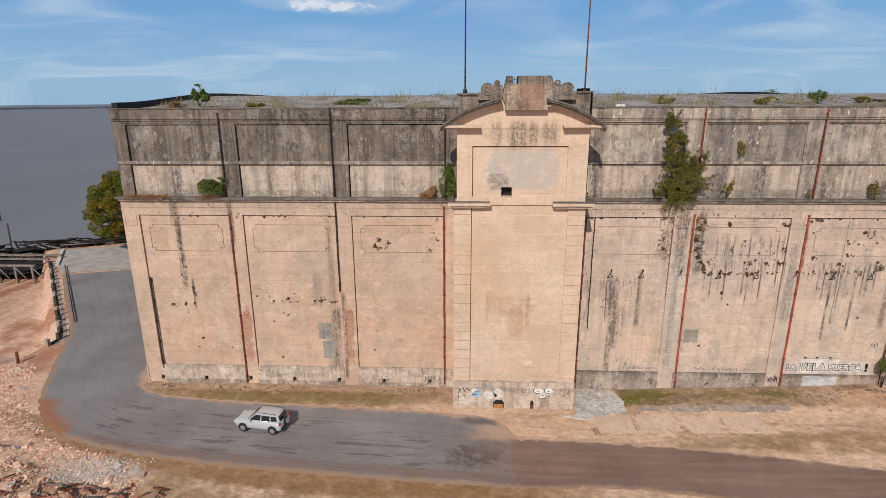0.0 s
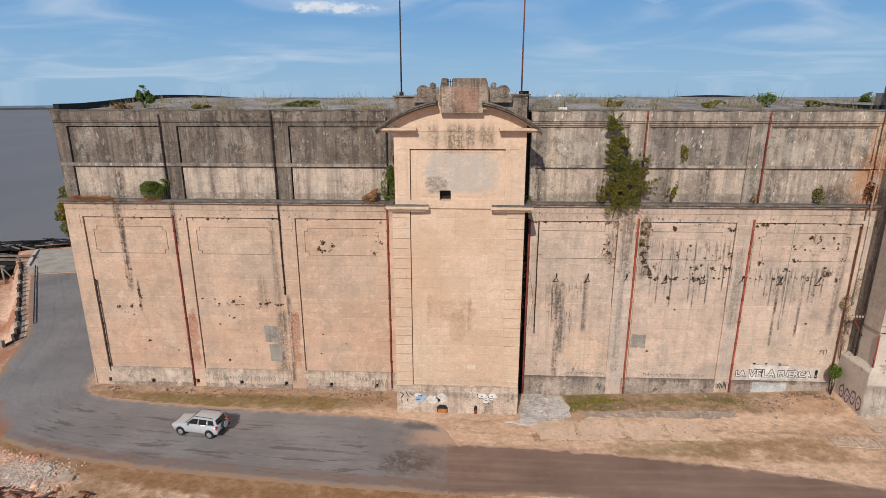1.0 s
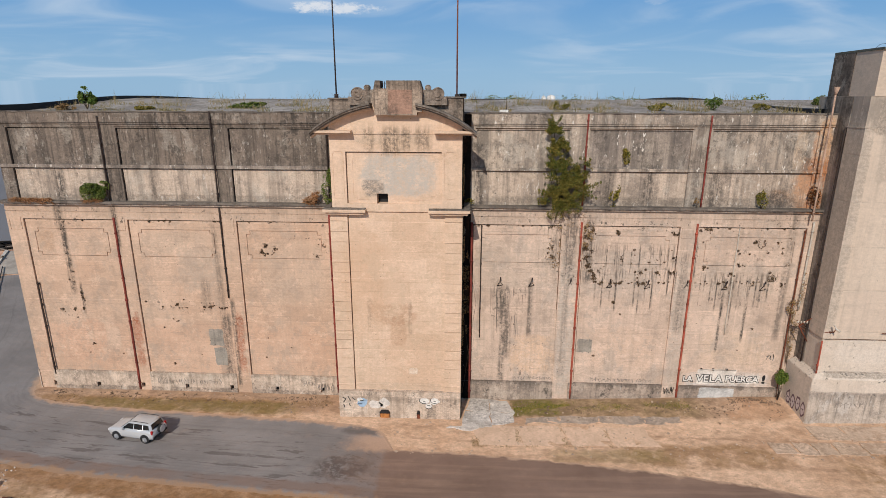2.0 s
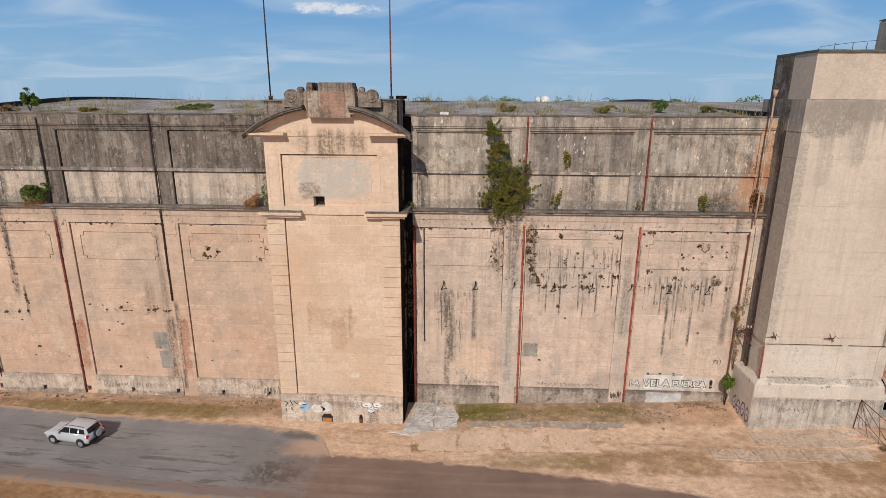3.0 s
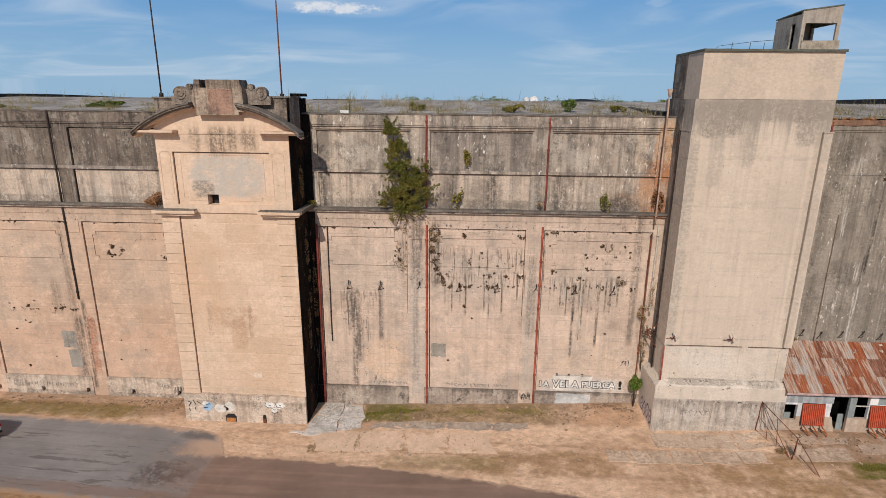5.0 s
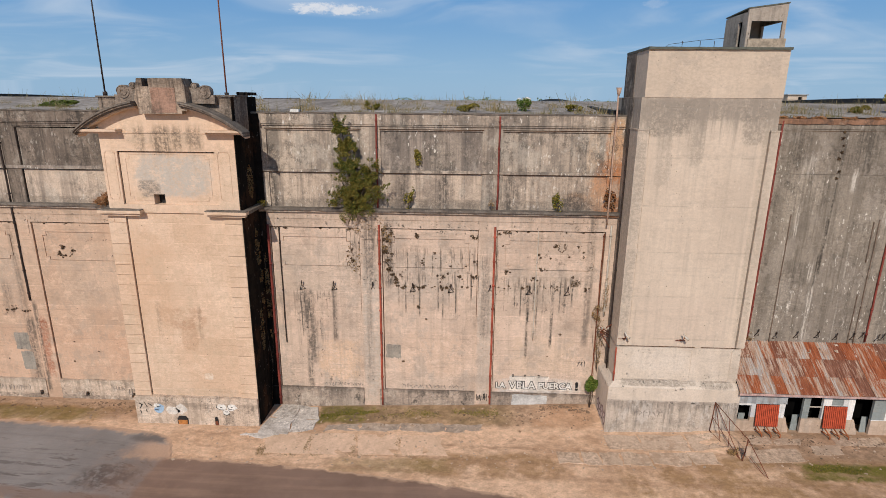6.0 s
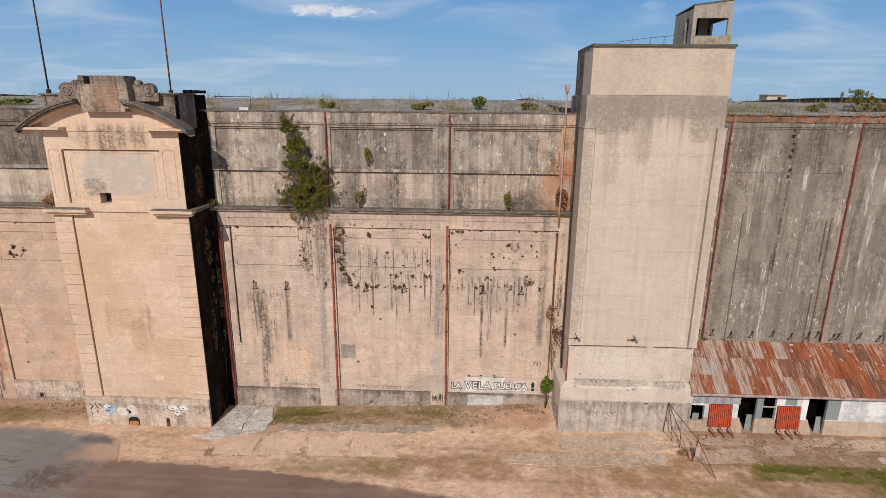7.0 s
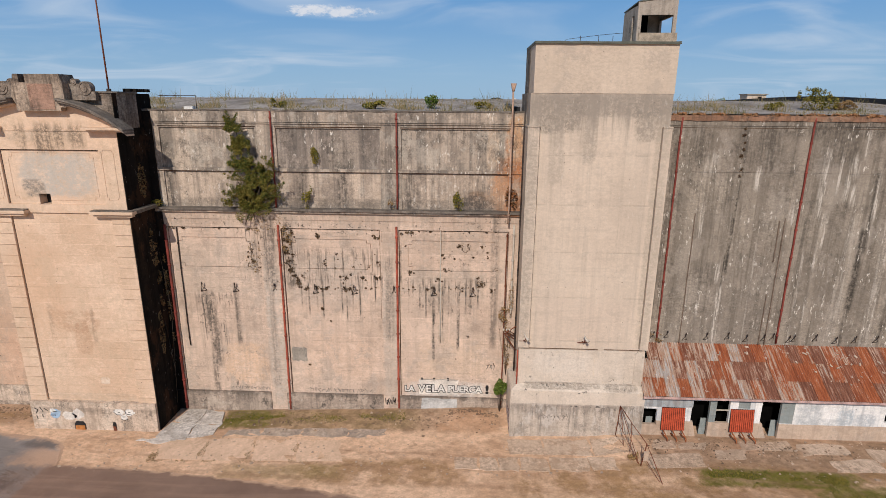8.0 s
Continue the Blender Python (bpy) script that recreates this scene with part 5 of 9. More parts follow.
part("tablet_block", bm, block_coat, pavilion, "stained block rising through the pediment")
brickish = render_coat("spalled_red_render", (0.42, 0.26, 0.19), (0.32, 0.19, 0.135), (0.12, 0.09, 0.073), 0.3, 0.8, scuff=0.6, scuffcol=(0.42, 0.33, 0.26), mottle=1.0, fine=0.9, lichen=0.5, lichencol=(0.12, 0.07, 0.05))
bm = relief(4.05, 5.85, 25.95, 27.7, PF - 0.57, 0.06, [(4.2, 5.7, 26.1, 27.6, 0.012, 0)])
part("tablet", bm, brickish, pavilion, "reddish spalled square tablet")
for k in range(3):
    bm = bmesh.new()
    tube(bm, [(3.58 + k * 0.15, PF + 0.1, 27.78), (3.58 + k * 0.15, PF + 0.1, 28.3)], 0.025, 6)
    part("railing_bar", bm, dark_pipe, pavilion)
bm = bmesh.new()
tube(bm, [(3.5, PF + 0.1, 28.12), (3.95, PF + 0.1, 28.12)], 0.025, 6)
part("railing_bar", bm, dark_pipe, pavilion)


def scroll(cx, cz, r, side):
    """A spiral volute that sinks towards one side."""
    bm = bmesh.new()
    prof = [(cx + r * math.cos(a), cz + r * math.sin(a)) for a in np.linspace(0, 2 * math.pi, 22)[:-1]]
    extrude_profile(bm, prof, PF + 0.05, PF + 0.55, 0)
    pts = []
    for i in range(30):
        a = i / 29 * 2.6 * math.pi
        q = r * (1.0 - 0.8 * i / 29)
        pts.append((cx + side * q * math.cos(a), PF + 0.03, cz + q * math.sin(a)))
    tube(bm, pts, r * 0.055, 6, 0)
    part("volute", bm, attic_coat, pavilion, "scrolled volute")


for s, c in ((1, CX + 0.32), (-1, CX + 0.32)):
    scroll(c + s * 3.05, 27.42, 0.47, s)
    scroll(c + s * 2.3, 27.85, 0.22, s)
    bm = bmesh.new()
    xa, xb = sorted((c + s * 1.85, c + s * 2.75))
    box(bm, (xa, PF + 0.1, 26.6), (xb, PF + 0.5, 27.72))
    xa, xb = sorted((c + s * 2.5, c + s * 3.75))
    box(bm, (xa, PF + 0.12, 26.6), (xb, PF + 0.48, 27.2))
    part("volute_base", bm, attic_coat, pavilion)
# attic blocks behind the hood
for xa, xb, zt in ((-0.6, 3.0, 27.0), (6.5, 9.7, 27.1)):
    bm = relief(xa, xb, 24.6, zt, PF + 0.5, 2.4, [(xa + 0.25, xb - 0.3, 25.6, zt - 0.12, 0.05, 0)])
    worn_box(bm, (xa - 0.12, PF + 0.38, zt), (xb + 0.15, PF + 2.9, zt + 0.12), 0.6, 0.012, 1)
    part("attic", bm, [attic_coat, coping_mat], pavilion, "stained attic block with coping")
for k in range(4):
    bm = bmesh.new()
    box(bm, (9.3, PF + 2.0 + k * 0.75, 27.22), (9.85, PF + 2.4 + k * 0.75, 27.45))
    part("merlon", bm, shaded_mould, pavilion)
# roof wall takes the same black of mould and painted shade
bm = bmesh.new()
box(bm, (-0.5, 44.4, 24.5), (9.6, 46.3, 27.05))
part("roof_wall", bm, shaded_mould, pavilion)
# ---------------------------------------------------------------- stair tower
TF = 41.5
tower_plinth = render_coat("tower_plinth_render", (0.60, 0.505, 0.42), (0.46, 0.39, 0.32), (0.17, 0.148, 0.128), 0.28, 0.5, (), [(38.3, 49.2, 3.3, 4.2, 0.9), (38.3, 49.2, 0.8, 3.4, 0.35)], 0.0, (0.06, 0.055, 0.05), 0.9, 0.6,
                           (0.62, 0.56, 0.50), scuff=0.45, scuffcol=(0.34, 0.295, 0.25), runs_from=(3.6, 1.6, 0.5), lichen=0.38, lichencol=(0.12, 0.105, 0.09))
tower_low = render_coat("tower_foot_render", (0.68, 0.585, 0.49), (0.62, 0.525, 0.43), (0.30, 0.255, 0.21), 0.12, 0.25, (), [(38.3, 49.2, 4.7, 5.6, 0.85), (38.3, 49.2, 7.6, 8.2, 0.5)], 0.0, (0.1, 0.09, 0.08), 0.8, 0.3,
                        (0.66, 0.58, 0.50), scuff=0.22, scuffcol=(0.46, 0.39, 0.32), mottle=0.16,
                        patches=[(42.5, 5.15, 3.0, 0.22, (0.26, 0.22, 0.18), 0.85), (47.3, 5.1, 1.3, 0.25, (0.26, 0.22, 0.18), 0.8), (48.6, 5.9, 0.5, 0.8, (0.42, 0.35, 0.28), 0.6), (42.4, 7.2, 2.4, 1.1, (0.69, 0.62, 0.54), 0.6)])
tower = thing("stair_tower", (43.8, 41.5, 0.9), "tall concrete stair tower with pale render, stained below cap", "tower")
# thin dark grooves beside the strips paint their edge shadow
patches = [(39.2, 39.9, 8.3, 25.05, -0.14, 0), (48.45, 48.9, 8.3, 25.05, -0.14, 0), (39.9, 39.99, 8.3, 25.0, 0.05, 3), (48.36, 48.45, 8.3, 25.0, 0.05, 3), (39.4, 45.3, 8.13, 8.24, 0.08, 2), (45.75, 48.7, 8.13, 8.24, 0.08, 2),
           (39.2, 48.9, 0.2, 8.13, -0.06, 1), (40.0, 45.1, 5.4, 7.95, -0.02, 1), (45.7, 48.2, 5.4, 7.95, -0.02, 1)]
part("shaft", relief(39.2, 48.9, 0.2, 27.3, TF + 0.12, 6.08, patches), [tower_coat, tower_low, groove_dirt, strip_shade], tower)
part("cap", relief(39.38, 48.93, 27.3, 30.5, TF + 0.09, 5.4, []), [tower_cap], tower, "pale beige cap storey")
bm = bmesh.new()
worn_box(bm, (39.32, TF - 0.06, 30.5), (48.98, TF + 5.4, 30.66), 0.8, 0.015)
part("coping", bm, plain("green_grey_coping", (0.10, 0.105, 0.085), 0.8), tower)
patches = [(38.68, 49.1, 3.75, 4.85, 0.0, 1), (39.4, 48.4, -0.3, 3.5, 0.06, 0)]
part("plinth", relief(38.68, 49.1, -0.3, 4.85, TF - 0.5, 3.7, patches), [tower_plinth, tower_low], tower, "rough grey plinth with scrawls")
bm = bmesh.new()
foot = [(38.68, 4.85), (49.1, 4.85), (48.88, 5.25), (39.18, 5.25)]
v1 = [bm.verts.new((x, TF - 0.5 if z < 5 else TF - 0.03, z)) for x, z in foot]
v2 = [bm.verts.new((x, TF + 3.0, z)) for x, z in foot]
for i in range(4):
    bm.faces.new((v1[i], v1[(i + 1) % 4], v2[(i + 1) % 4], v2[i]))
bm.faces.new(v1), bm.faces.new(v2[::-1])
part("weathering", bm, [tower_low], tower)

bm = bmesh.new()
box(bm, (39.155, TF + 1.95, 4.9), (39.196, TF + 5.2, 27.3))
flank_coat = render_coat("tower_flank_render", (0.46, 0.385, 0.315), (0.34, 0.285, 0.232), (0.08, 0.07, 0.06), 0.6, 0.5, (), (), 0.0, (0.03, 0.028, 0.025), 0.8, 0.4,
                         scuff=0.4, scuffcol=(0.12, 0.10, 0.083), runs_from=(27.4, 12.0, 0.8), mottle=0.6, bands=0.3, lichen=0.6)
part("flank", bm, flank_coat, tower, "soot-streaked flank of the tower")
bm = bmesh.new()
box(bm, (39.335, TF + 2.9, 27.32), (39.376, TF + 5.45, 30.49))
part("flank", bm, sooty, tower, "dark mouldy strip on the cap side")
for xa, xb in ((39.1, 39.92), (48.43, 49.04)):
    bm = bmesh.new()
    worn_box(bm, (xa, TF - 0.06, 8.3), (xb, TF + 1.9, 25.0), 1.2, 0.012, 0, 2)
    worn_box(bm, (xa - 0.03, TF - 0.09, 25.0), (xb + 0.03, TF + 1.95, 25.1), 0.4, 0.012)
    part("corner_pier", bm, tower_coat, tower, "shallow corner pier of the tower")

bm = bmesh.new()
box(bm, (38.65, TF - 0.46, -0.1), (38.678, 44.7, 4.8))
part("plinth_side", bm, tower_low, tower, "pale painted side of the plinth")

# open watch hut on the tower roof
hut = thing("roof_hut", (47.5, 44.0, 30.66), "small concrete lookout hut with open window holes and sloping roof", "hut")
HX0, HX1, HY0, HY1 = 46.35, 49.0, 42.9, 46.4
part("wall", relief(HX0, HX1, 30.66, 33.3, HY0, 0.16, [(46.62, 48.75, 31.35, 32.5, None, 0)]), hut_coat, hut)
bm = relief(0, HY1 - HY0 - 0.32, 30.66, 33.1, 0, 0.16, [(2.0, 2.55, 30.75, 32.55, None, 0)])
for v in bm.verts:
    v.co = Vector((HX0 + v.co.y, HY1 - 0.16 - v.co.x, v.co.z))
part("wall", bm, hut_coat, hut)
bm = relief(0, HY1 - HY0 - 0.32, 30.66, 33.1, 0, 0.16, [(0.15, 2.9, 31.35, 32.5, None, 0)])
for v in bm.verts:
    v.co = Vector((HX1 - 0.16 + v.co.y, HY0 + 0.16 + v.co.x, v.co.z))
part("wall", bm, hut_coat, hut)
part("wall", relief(HX0, HX1, 30.66, 33.0, HY1 - 0.16, 0.16, []), hut_coat, hut)
bm = bmesh.new()
v1 = [bm.verts.new(c) for c in ((HX0 - 0.03, HY0 - 0.04, 33.3), (HX1 + 0.05, HY0 - 0.04, 33.66), (HX1 + 0.05, HY1 + 0.04, 33.36), (HX0 - 0.03, HY1 + 0.04, 33.08))]
v2 = [bm.verts.new(v.co + Vector((0, 0, 0.08))) for v in v1]
for i in range(4):
    bm.faces.new((v1[i], v1[(i + 1) % 4], v2[(i + 1) % 4], v2[i]))
bm.faces.new(v1), bm.faces.new(v2)
part("roof", bm, plain("green_grey_roof_edge", (0.11, 0.115, 0.095), 0.85), hut)
bm = bmesh.new()
extrude_profile(bm, [(HX0, 33.3), (HX1, 33.3), (HX1, 33.64)], HY0, HY0 + 0.16)
part("gable", bm, hut_coat, hut)
# added black sheets paint the shade inside the hut
bm = bmesh.new()
box(bm, (HX0 + 0.165, HY0 + 0.3, 30.68), (HX0 + 0.19, HY1 - 0.9, 33.0))
box(bm, (HX0 + 0.2, HY1 - 0.2, 30.68), (HX0 + 1.7, HY1 - 0.17, 32.9))
part("lining", bm, shade_black, hut, "added black lining that paints the inside shade")
bm = bmesh.new()
worn_box(bm, (HX0 + 0.15, HY0 - 0.1, 30.72), (HX1 + 0.1, HY0 - 0.002, 31.34), 0.5, 0.015)
part("sill", bm, plain("stained_concrete_sill", (0.36, 0.295, 0.225), 0.9, 0, 0.4, 3), hut)

# ---------------------------------------------------------------- grey warehouse
GF = 44.55
grey = thing("grey_warehouse", (62, 44.6, 1.5), "grey soot-streaked concrete warehouse wall with maroon downpipes", "building")
patches = [(51.4, 59.7, 21.62, 21.68, 0.04, 0), (60.95, 76, 21.62, 21.67, 0.03, 0), (49.0, 76, 24.92, 24.96, 0.03, 1), (49.0, 76, 25.1, 25.6, -0.05, 0)]
for xa in (50.0, 59.6, 69.2):
    patches.append((xa, xa + 0.65, 1.0, 21.6, -0.03, 0))
part("wall", relief(48.9, 76, 1.0, 25.6, GF, 0.9, patches), [grey_wall, groove_dirt], grey)
bm = bmesh.new()
worn_box(bm, (48.9, GF - 0.13, 25.46), (76, GF + 0.7, 25.84), 0.35, 0.03)
part("coping", bm, [render_coat("rusty_coping", (0.32, 0.18, 0.115), (0.23, 0.125, 0.08), (0.08, 0.05, 0.037), 0.4, 0.8, scuff=0.6, scuffcol=(0.36, 0.27, 0.20), lichen=0.7)], grey)
bm = bmesh.new()
box(bm, (76, GF, 1.0), (76.9, 96, 25.9))
part("wall", bm, grey_wall, grey)

# ---------------------------------------------------------------- lean-to shed
shed = thing("lean_to_shed", (60, 41.2, 1.7), "white-washed lean-to shed with rusty corrugated roof", "shed")
white_wash = render_coat("dirty_whitewash", (0.84, 0.82, 0.79), (0.76, 0.745, 0.72), (0.37, 0.385, 0.40), 0.55, 0.2, scuff=0.3, scuffcol=(0.44, 0.44, 0.43),
                         patches=[(61.9, 3.3, 1.0, 1.0, (0.38, 0.40, 0.41), 0.75), (64.6, 3.2, 0.7, 0.7, (0.33, 0.40, 0.45), 0.8), (66.2, 2.9, 0.8, 0.6, (0.40, 0.43, 0.46), 0.8), (63.2, 2.7, 1.4, 0.35, (0.46, 0.47, 0.47), 0.7), (70.5, 3.4, 1.8, 0.9, (0.40, 0.43, 0.45), 0.5), (51.0, 4.3, 2.0, 0.3, (0.32, 0.35, 0.37), 0.8)])
dirt_base = render_coat("dirty_pale_base", (0.58, 0.45, 0.35), (0.49, 0.37, 0.28), (0.29, 0.215, 0.16), 0.3, 0.4)
SF = 41.15
FL = 1.1
patches = [(48.9, 76, FL - 0.6, 2.45, 0.0, 1), (48.95, 50.2, 2.1, 3.5, None, 0), (52.85, 54.25, FL - 0.05, 4.3, None, 0), (54.75, 55.75, 2.4, 4.42, None, 0),
           (58.2, 59.7, FL - 0.05, 4.35, None, 0), (67.6, 69.2, 2.8, 4.0, None, 0), (52.2, 52.85, 3.9, 4.3, 0.03, 2), (56.4, 57.3, 3.7, 4.4, 0.02, 2), (59.7, 60.7, 2.5, 4.4, 0.02, 2), (54.25, 54.75, 2.45, 4.4, 0.02, 2)]
greyish = render_coat("grey_green_panel", (0.30, 0.33, 0.32), (0.24, 0.27, 0.265), (0.14, 0.15, 0.15), 0.4, 0.3)
part("front_wall", relief(48.9, 76, FL - 0.6, 4.7, SF, 0.25, patches), [white_wash, dirt_base, greyish], shed)
bm = bmesh.new()
box(bm, (48.9, SF + 0.25, FL - 0.6), (49.15, GF - 0.02, 4.7))
part("side_wall", bm, concrete, shed)
bm = bmesh.new()
box(bm, (54.75, SF + 0.05, 3.45), (55.75, SF + 0.13, 3.53))
part("window_bar", bm, pale_pipe, shed)
for xa, xb in ((52.85, 53.5), (58.2, 59.0)):
    bm = bmesh.new()
    extrude_profile(bm, [(xa, FL - 0.5), (xb, FL - 0.5), (xa + 0.18, 2.46), (xa, 2.46)], SF - 0.02, SF + 0.22)
    part("door_cheek", bm, dirt_base, shed, "sloping plastered cheek beside the doorway")
bm = bmesh.new()
worn_box(bm, (48.95, SF - 0.06, 3.72), (52.9, SF - 0.03, 4.64), 0.6, 0.012)
part("valance", bm, render_coat("blue_grey_tin", (0.50, 0.52, 0.53), (0.38, 0.41, 0.43), (0.20, 0.20, 0.20), 0.6, 0.4, scuff=0.5, scuffcol=(0.30, 0.24, 0.20)), shed, "blue-grey streaked tin strip under the eave")
bm = bmesh.new()
worn_box(bm, (48.85, SF - 0.56, 4.66), (76, SF - 0.5, 4.84), 0.8, 0.01)
part("fascia", bm, plain("peeling_maroon_fascia", (0.46, 0.31, 0.28), 0.85, 0, 0.5, 1.5), shed)

m, g = material("rusty_corrugated_iron")
co = g.coords()
rnd = g.node("ShaderNodeObjectInfo").outputs["Random"]
geo_pos = g.node("ShaderNodeNewGeometry").outputs["Position"]
n1, n2, n3 = g.noise(g.scaled(geo_pos, 1.3, 0.45, 0.45), 0.6, 7.0, 0.7), g.noise(g.scaled(geo_pos, 4.5, 0.3, 0.3), 1.6, 7.0, 0.72), g.noise(co, 8.0, 4.0)
trend = g.ramp(g.xyz(geo_pos)[0], 48.5, 62.0, -0.01, 0.18)
n4 = g.noise(g.scaled(geo_pos, 9.0, 0.5, 0.5, (4, 0, 2)), 1.3, 7.0, 0.78)
k = g.math("ADD", g.math("ADD", g.math("MULTIPLY", rnd, 0.30), trend), g.math("ADD", g.math("MULTIPLY", g.math("SUBTRACT", n1, 0.5), 0.9), g.math("MULTIPLY", g.math("SUBTRACT", n2, 0.5), 1.0)))
zinc = g.mix(g.ramp(n4, 0.4, 0.6), (0.32, 0.28, 0.255), (0.47, 0.43, 0.40))
tan = g.mix(g.ramp(n4, 0.38, 0.62), (0.30, 0.17, 0.11), (0.50, 0.37, 0.29))
rusty = g.mix(g.ramp(n4, 0.35, 0.65), (0.20, 0.05, 0.022), (0.41, 0.135, 0.055))
tone = g.math("FRACT", g.math("MULTIPLY", rnd, 7.31))
col = g.mix(g.ramp(k, 0.03, 0.09), zinc, tan)
col = g.mix(g.ramp(k, 0.17, 0.25), col, g.mix(g.ramp(tone, 0.35, 0.75), rusty, g.mix(g.ramp(n4, 0.4, 0.6), (0.13, 0.05, 0.032), (0.27, 0.12, 0.075))))
col = g.mix(g.math("MULTIPLY", g.ramp(n2, 0.60, 0.66), 0.6), col, (0.12, 0.055, 0.035))
col = g.mix(g.math("MULTIPLY", g.ramp(n4, 0.55, 0.64), 0.6), col, (0.47, 0.36, 0.285))
spot = g.ramp(g.noise(g.scaled(geo_pos, 1.0, 1.0, 1.0, (8, 2, 5)), 2.4, 6.0, 0.7), 0.63, 0.67)
col = g.mix(g.math("MULTIPLY", spot, 0.7), col, (0.62, 0.56, 0.50))
g.finish(col, 0.8, n3, 0.2, 0.01, 0.0, 0.2)
sheet_mat = m


def sheet_mesh(width, length, waves):
    """One corrugated sheet, flat in x and y, running up along y."""
    n = waves * 4
    verts, faces = [], []
    for lift in (0.0, -0.008):
        for yy in (0.0, length):
            for i in range(n + 1):
                verts.append((width * i / n, yy, 0.035 * math.sin(2 * math.pi * waves * i / n) + lift))
    w = n + 1
    for i in range(n):
        faces.append((i, i + 1, w + i + 1, w + i))
        faces.append((2 * w + i, 3 * w + i, 3 * w + i + 1, 2 * w + i + 1))
        faces.append((i, 2 * w + i, 2 * w + i + 1, i + 1))
    me = bpy.data.meshes.new("roof_sheet")
    me.from_pydata(verts, [], faces)
    me.materials.append(sheet_mat)
    return me


rafter_mat = plain("dark_timber", (0.09, 0.06, 0.04), 0.9)
EAVE, TOPY, EZ, TZ = SF - 0.55, GF - 0.03, 4.9, 7.55
slope = math.atan2(TZ - EZ, TOPY - EAVE)
run = math.hypot(TZ - EZ, TOPY - EAVE)
short = sheet_mesh(0.98, run / 3 + 0.12, 5)
for i in range(29):
    for j in range(3):
        if i == 0 and j == 2:      # torn away at the tower
            continue
        ob = new("roof_sheet", short)
        ob.parent = shed
        ob.matrix_parent_inverse = base_of(shed).inverted()
        s = j * run / 3 - random.uniform(0, 0.05)
        ob.matrix_basis = Matrix.Translation((48.85 + i * 0.94, EAVE + s * math.cos(slope), EZ + s * math.sin(slope) + 0.028 * j + 0.006 * (i % 2))) @ \
            Matrix.Rotation(slope + random.uniform(-0.006, 0.006), 4, "X") @ Matrix.Rotation(random.uniform(-0.012, 0.012), 4, "Z")
for k in range(10):
    bm = bmesh.new()
    xk = 49.1 + k * 2.9
    v = [bm.verts.new(c) for c in ((xk, EAVE + 0.1, EZ - 0.14), (xk + 0.1, EAVE + 0.1, EZ - 0.14), (xk + 0.1, TOPY, TZ - 0.14), (xk, TOPY, TZ - 0.14))]
    w = [bm.verts.new(q.co + Vector((0, 0, 0.09))) for q in v]
    for i in range(4):
        bm.faces.new((v[i], v[(i + 1) % 4], w[(i + 1) % 4], w[i]))
    bm.faces.new(v), bm.faces.new(w[::-1])
    part("rafter", bm, rafter_mat, shed)
# floor and an added partition, blackened to paint the dark interior
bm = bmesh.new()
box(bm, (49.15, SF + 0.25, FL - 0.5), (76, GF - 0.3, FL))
part("floor", bm, shade_black, shed, "floor painted black for the inside shade")
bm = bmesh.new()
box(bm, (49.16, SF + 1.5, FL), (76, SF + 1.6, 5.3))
part("inner_wall", bm, shade_black, shed, "added black wall that paints the inside shade")
# ---------------------------------------------------------------- more roof edges and far building
def verge(parent, x, z_front, y_peak, z_peak, y_end):
    bm = bmesh.new()
    prev = None
    for k in range(40):
        y = UP + 0.9 + k * (y_end - UP - 0.9) / 39
        top = z_front + (z_peak - z_front) * smooth01((y - 46) / (y_peak - 46)) - 0.5 * smooth01((y - y_peak) / 30)
        ring = [bm.verts.new(c) for c in ((x, y, 25.8), (x, y, top), (x + 0.5, y, top + 0.03), (x + 0.5, y, 25.8))]
        if prev:
            for i in range(4):
                bm.faces.new((prev[i], prev[(i + 1) % 4], ring[(i + 1) % 4], ring[i]))
        else:
            bm.faces.new(ring)
        prev = ring
    bm.faces.new(prev[::-1])
    part("verge", bm, black_mat, parent, "black bitumen verge wall")


verge(warehouse, 38.4, 26.3, 80, 27.2, 95.5)
verge(grey, 75.2, 26.8, 72, 27.55, 95.5)
far_store = thing("far_warehouse", (98, 118, 0.0), "distant grey warehouse with a small rooftop plant room", "building")
bm = bmesh.new()
box(bm, (80, 108, 0), (140, 135, 26.6))
part("block", bm, grey_wall, far_store)
# black recess paints the dark opening of the plant room
part("plant_room", relief(89.2, 92.8, 26.6, 28.35, 115, 3.0, [(91.2, 92.0, 27.0, 28.0, 0.4, 1)]), [tower_coat, black_mat], far_store)
bm = bmesh.new()
box(bm, (89.0, 114.7, 28.35), (93.0, 118.2, 28.5))
part("plant_room_roof", bm, concrete, far_store)


# ---------------------------------------------------------------- pipes
def downpipe(x, y, z0, z1, r, mat, label, gap=2.1, hopper=False):
    t = thing("downpipe", (x, y, z0), label, "pipe", "downpipes on the walls")
    bm = bmesh.new()
    pts = [(x + 0.012 * math.sin(z * 1.3), y, z) for z in np.linspace(z0, z1, 12)]
    tube(bm, pts, r, 8)
    part("pipe", bm, mat, t)
    z = z0 + 0.7
    while z < z1 - 0.2:
        bm = bmesh.new()
        tube(bm, [(x, y, z - 0.06), (x, y, z + 0.06)], r * 1.45, 8)
        box(bm, (x - 0.03, y, z - 0.03), (x + 0.03, y + 0.2, z + 0.03))
        part("bracket", bm, mat, t)
        z += gap
    if hopper:
        bm = bmesh.new()
        tube(bm, [(x, y, z1), (x, y, z1 + 0.12), (x, y, z1 + 0.6)], [r, r * 1.6, r * 3.2], 8)
        part("hopper", bm, mat, t)
    return t


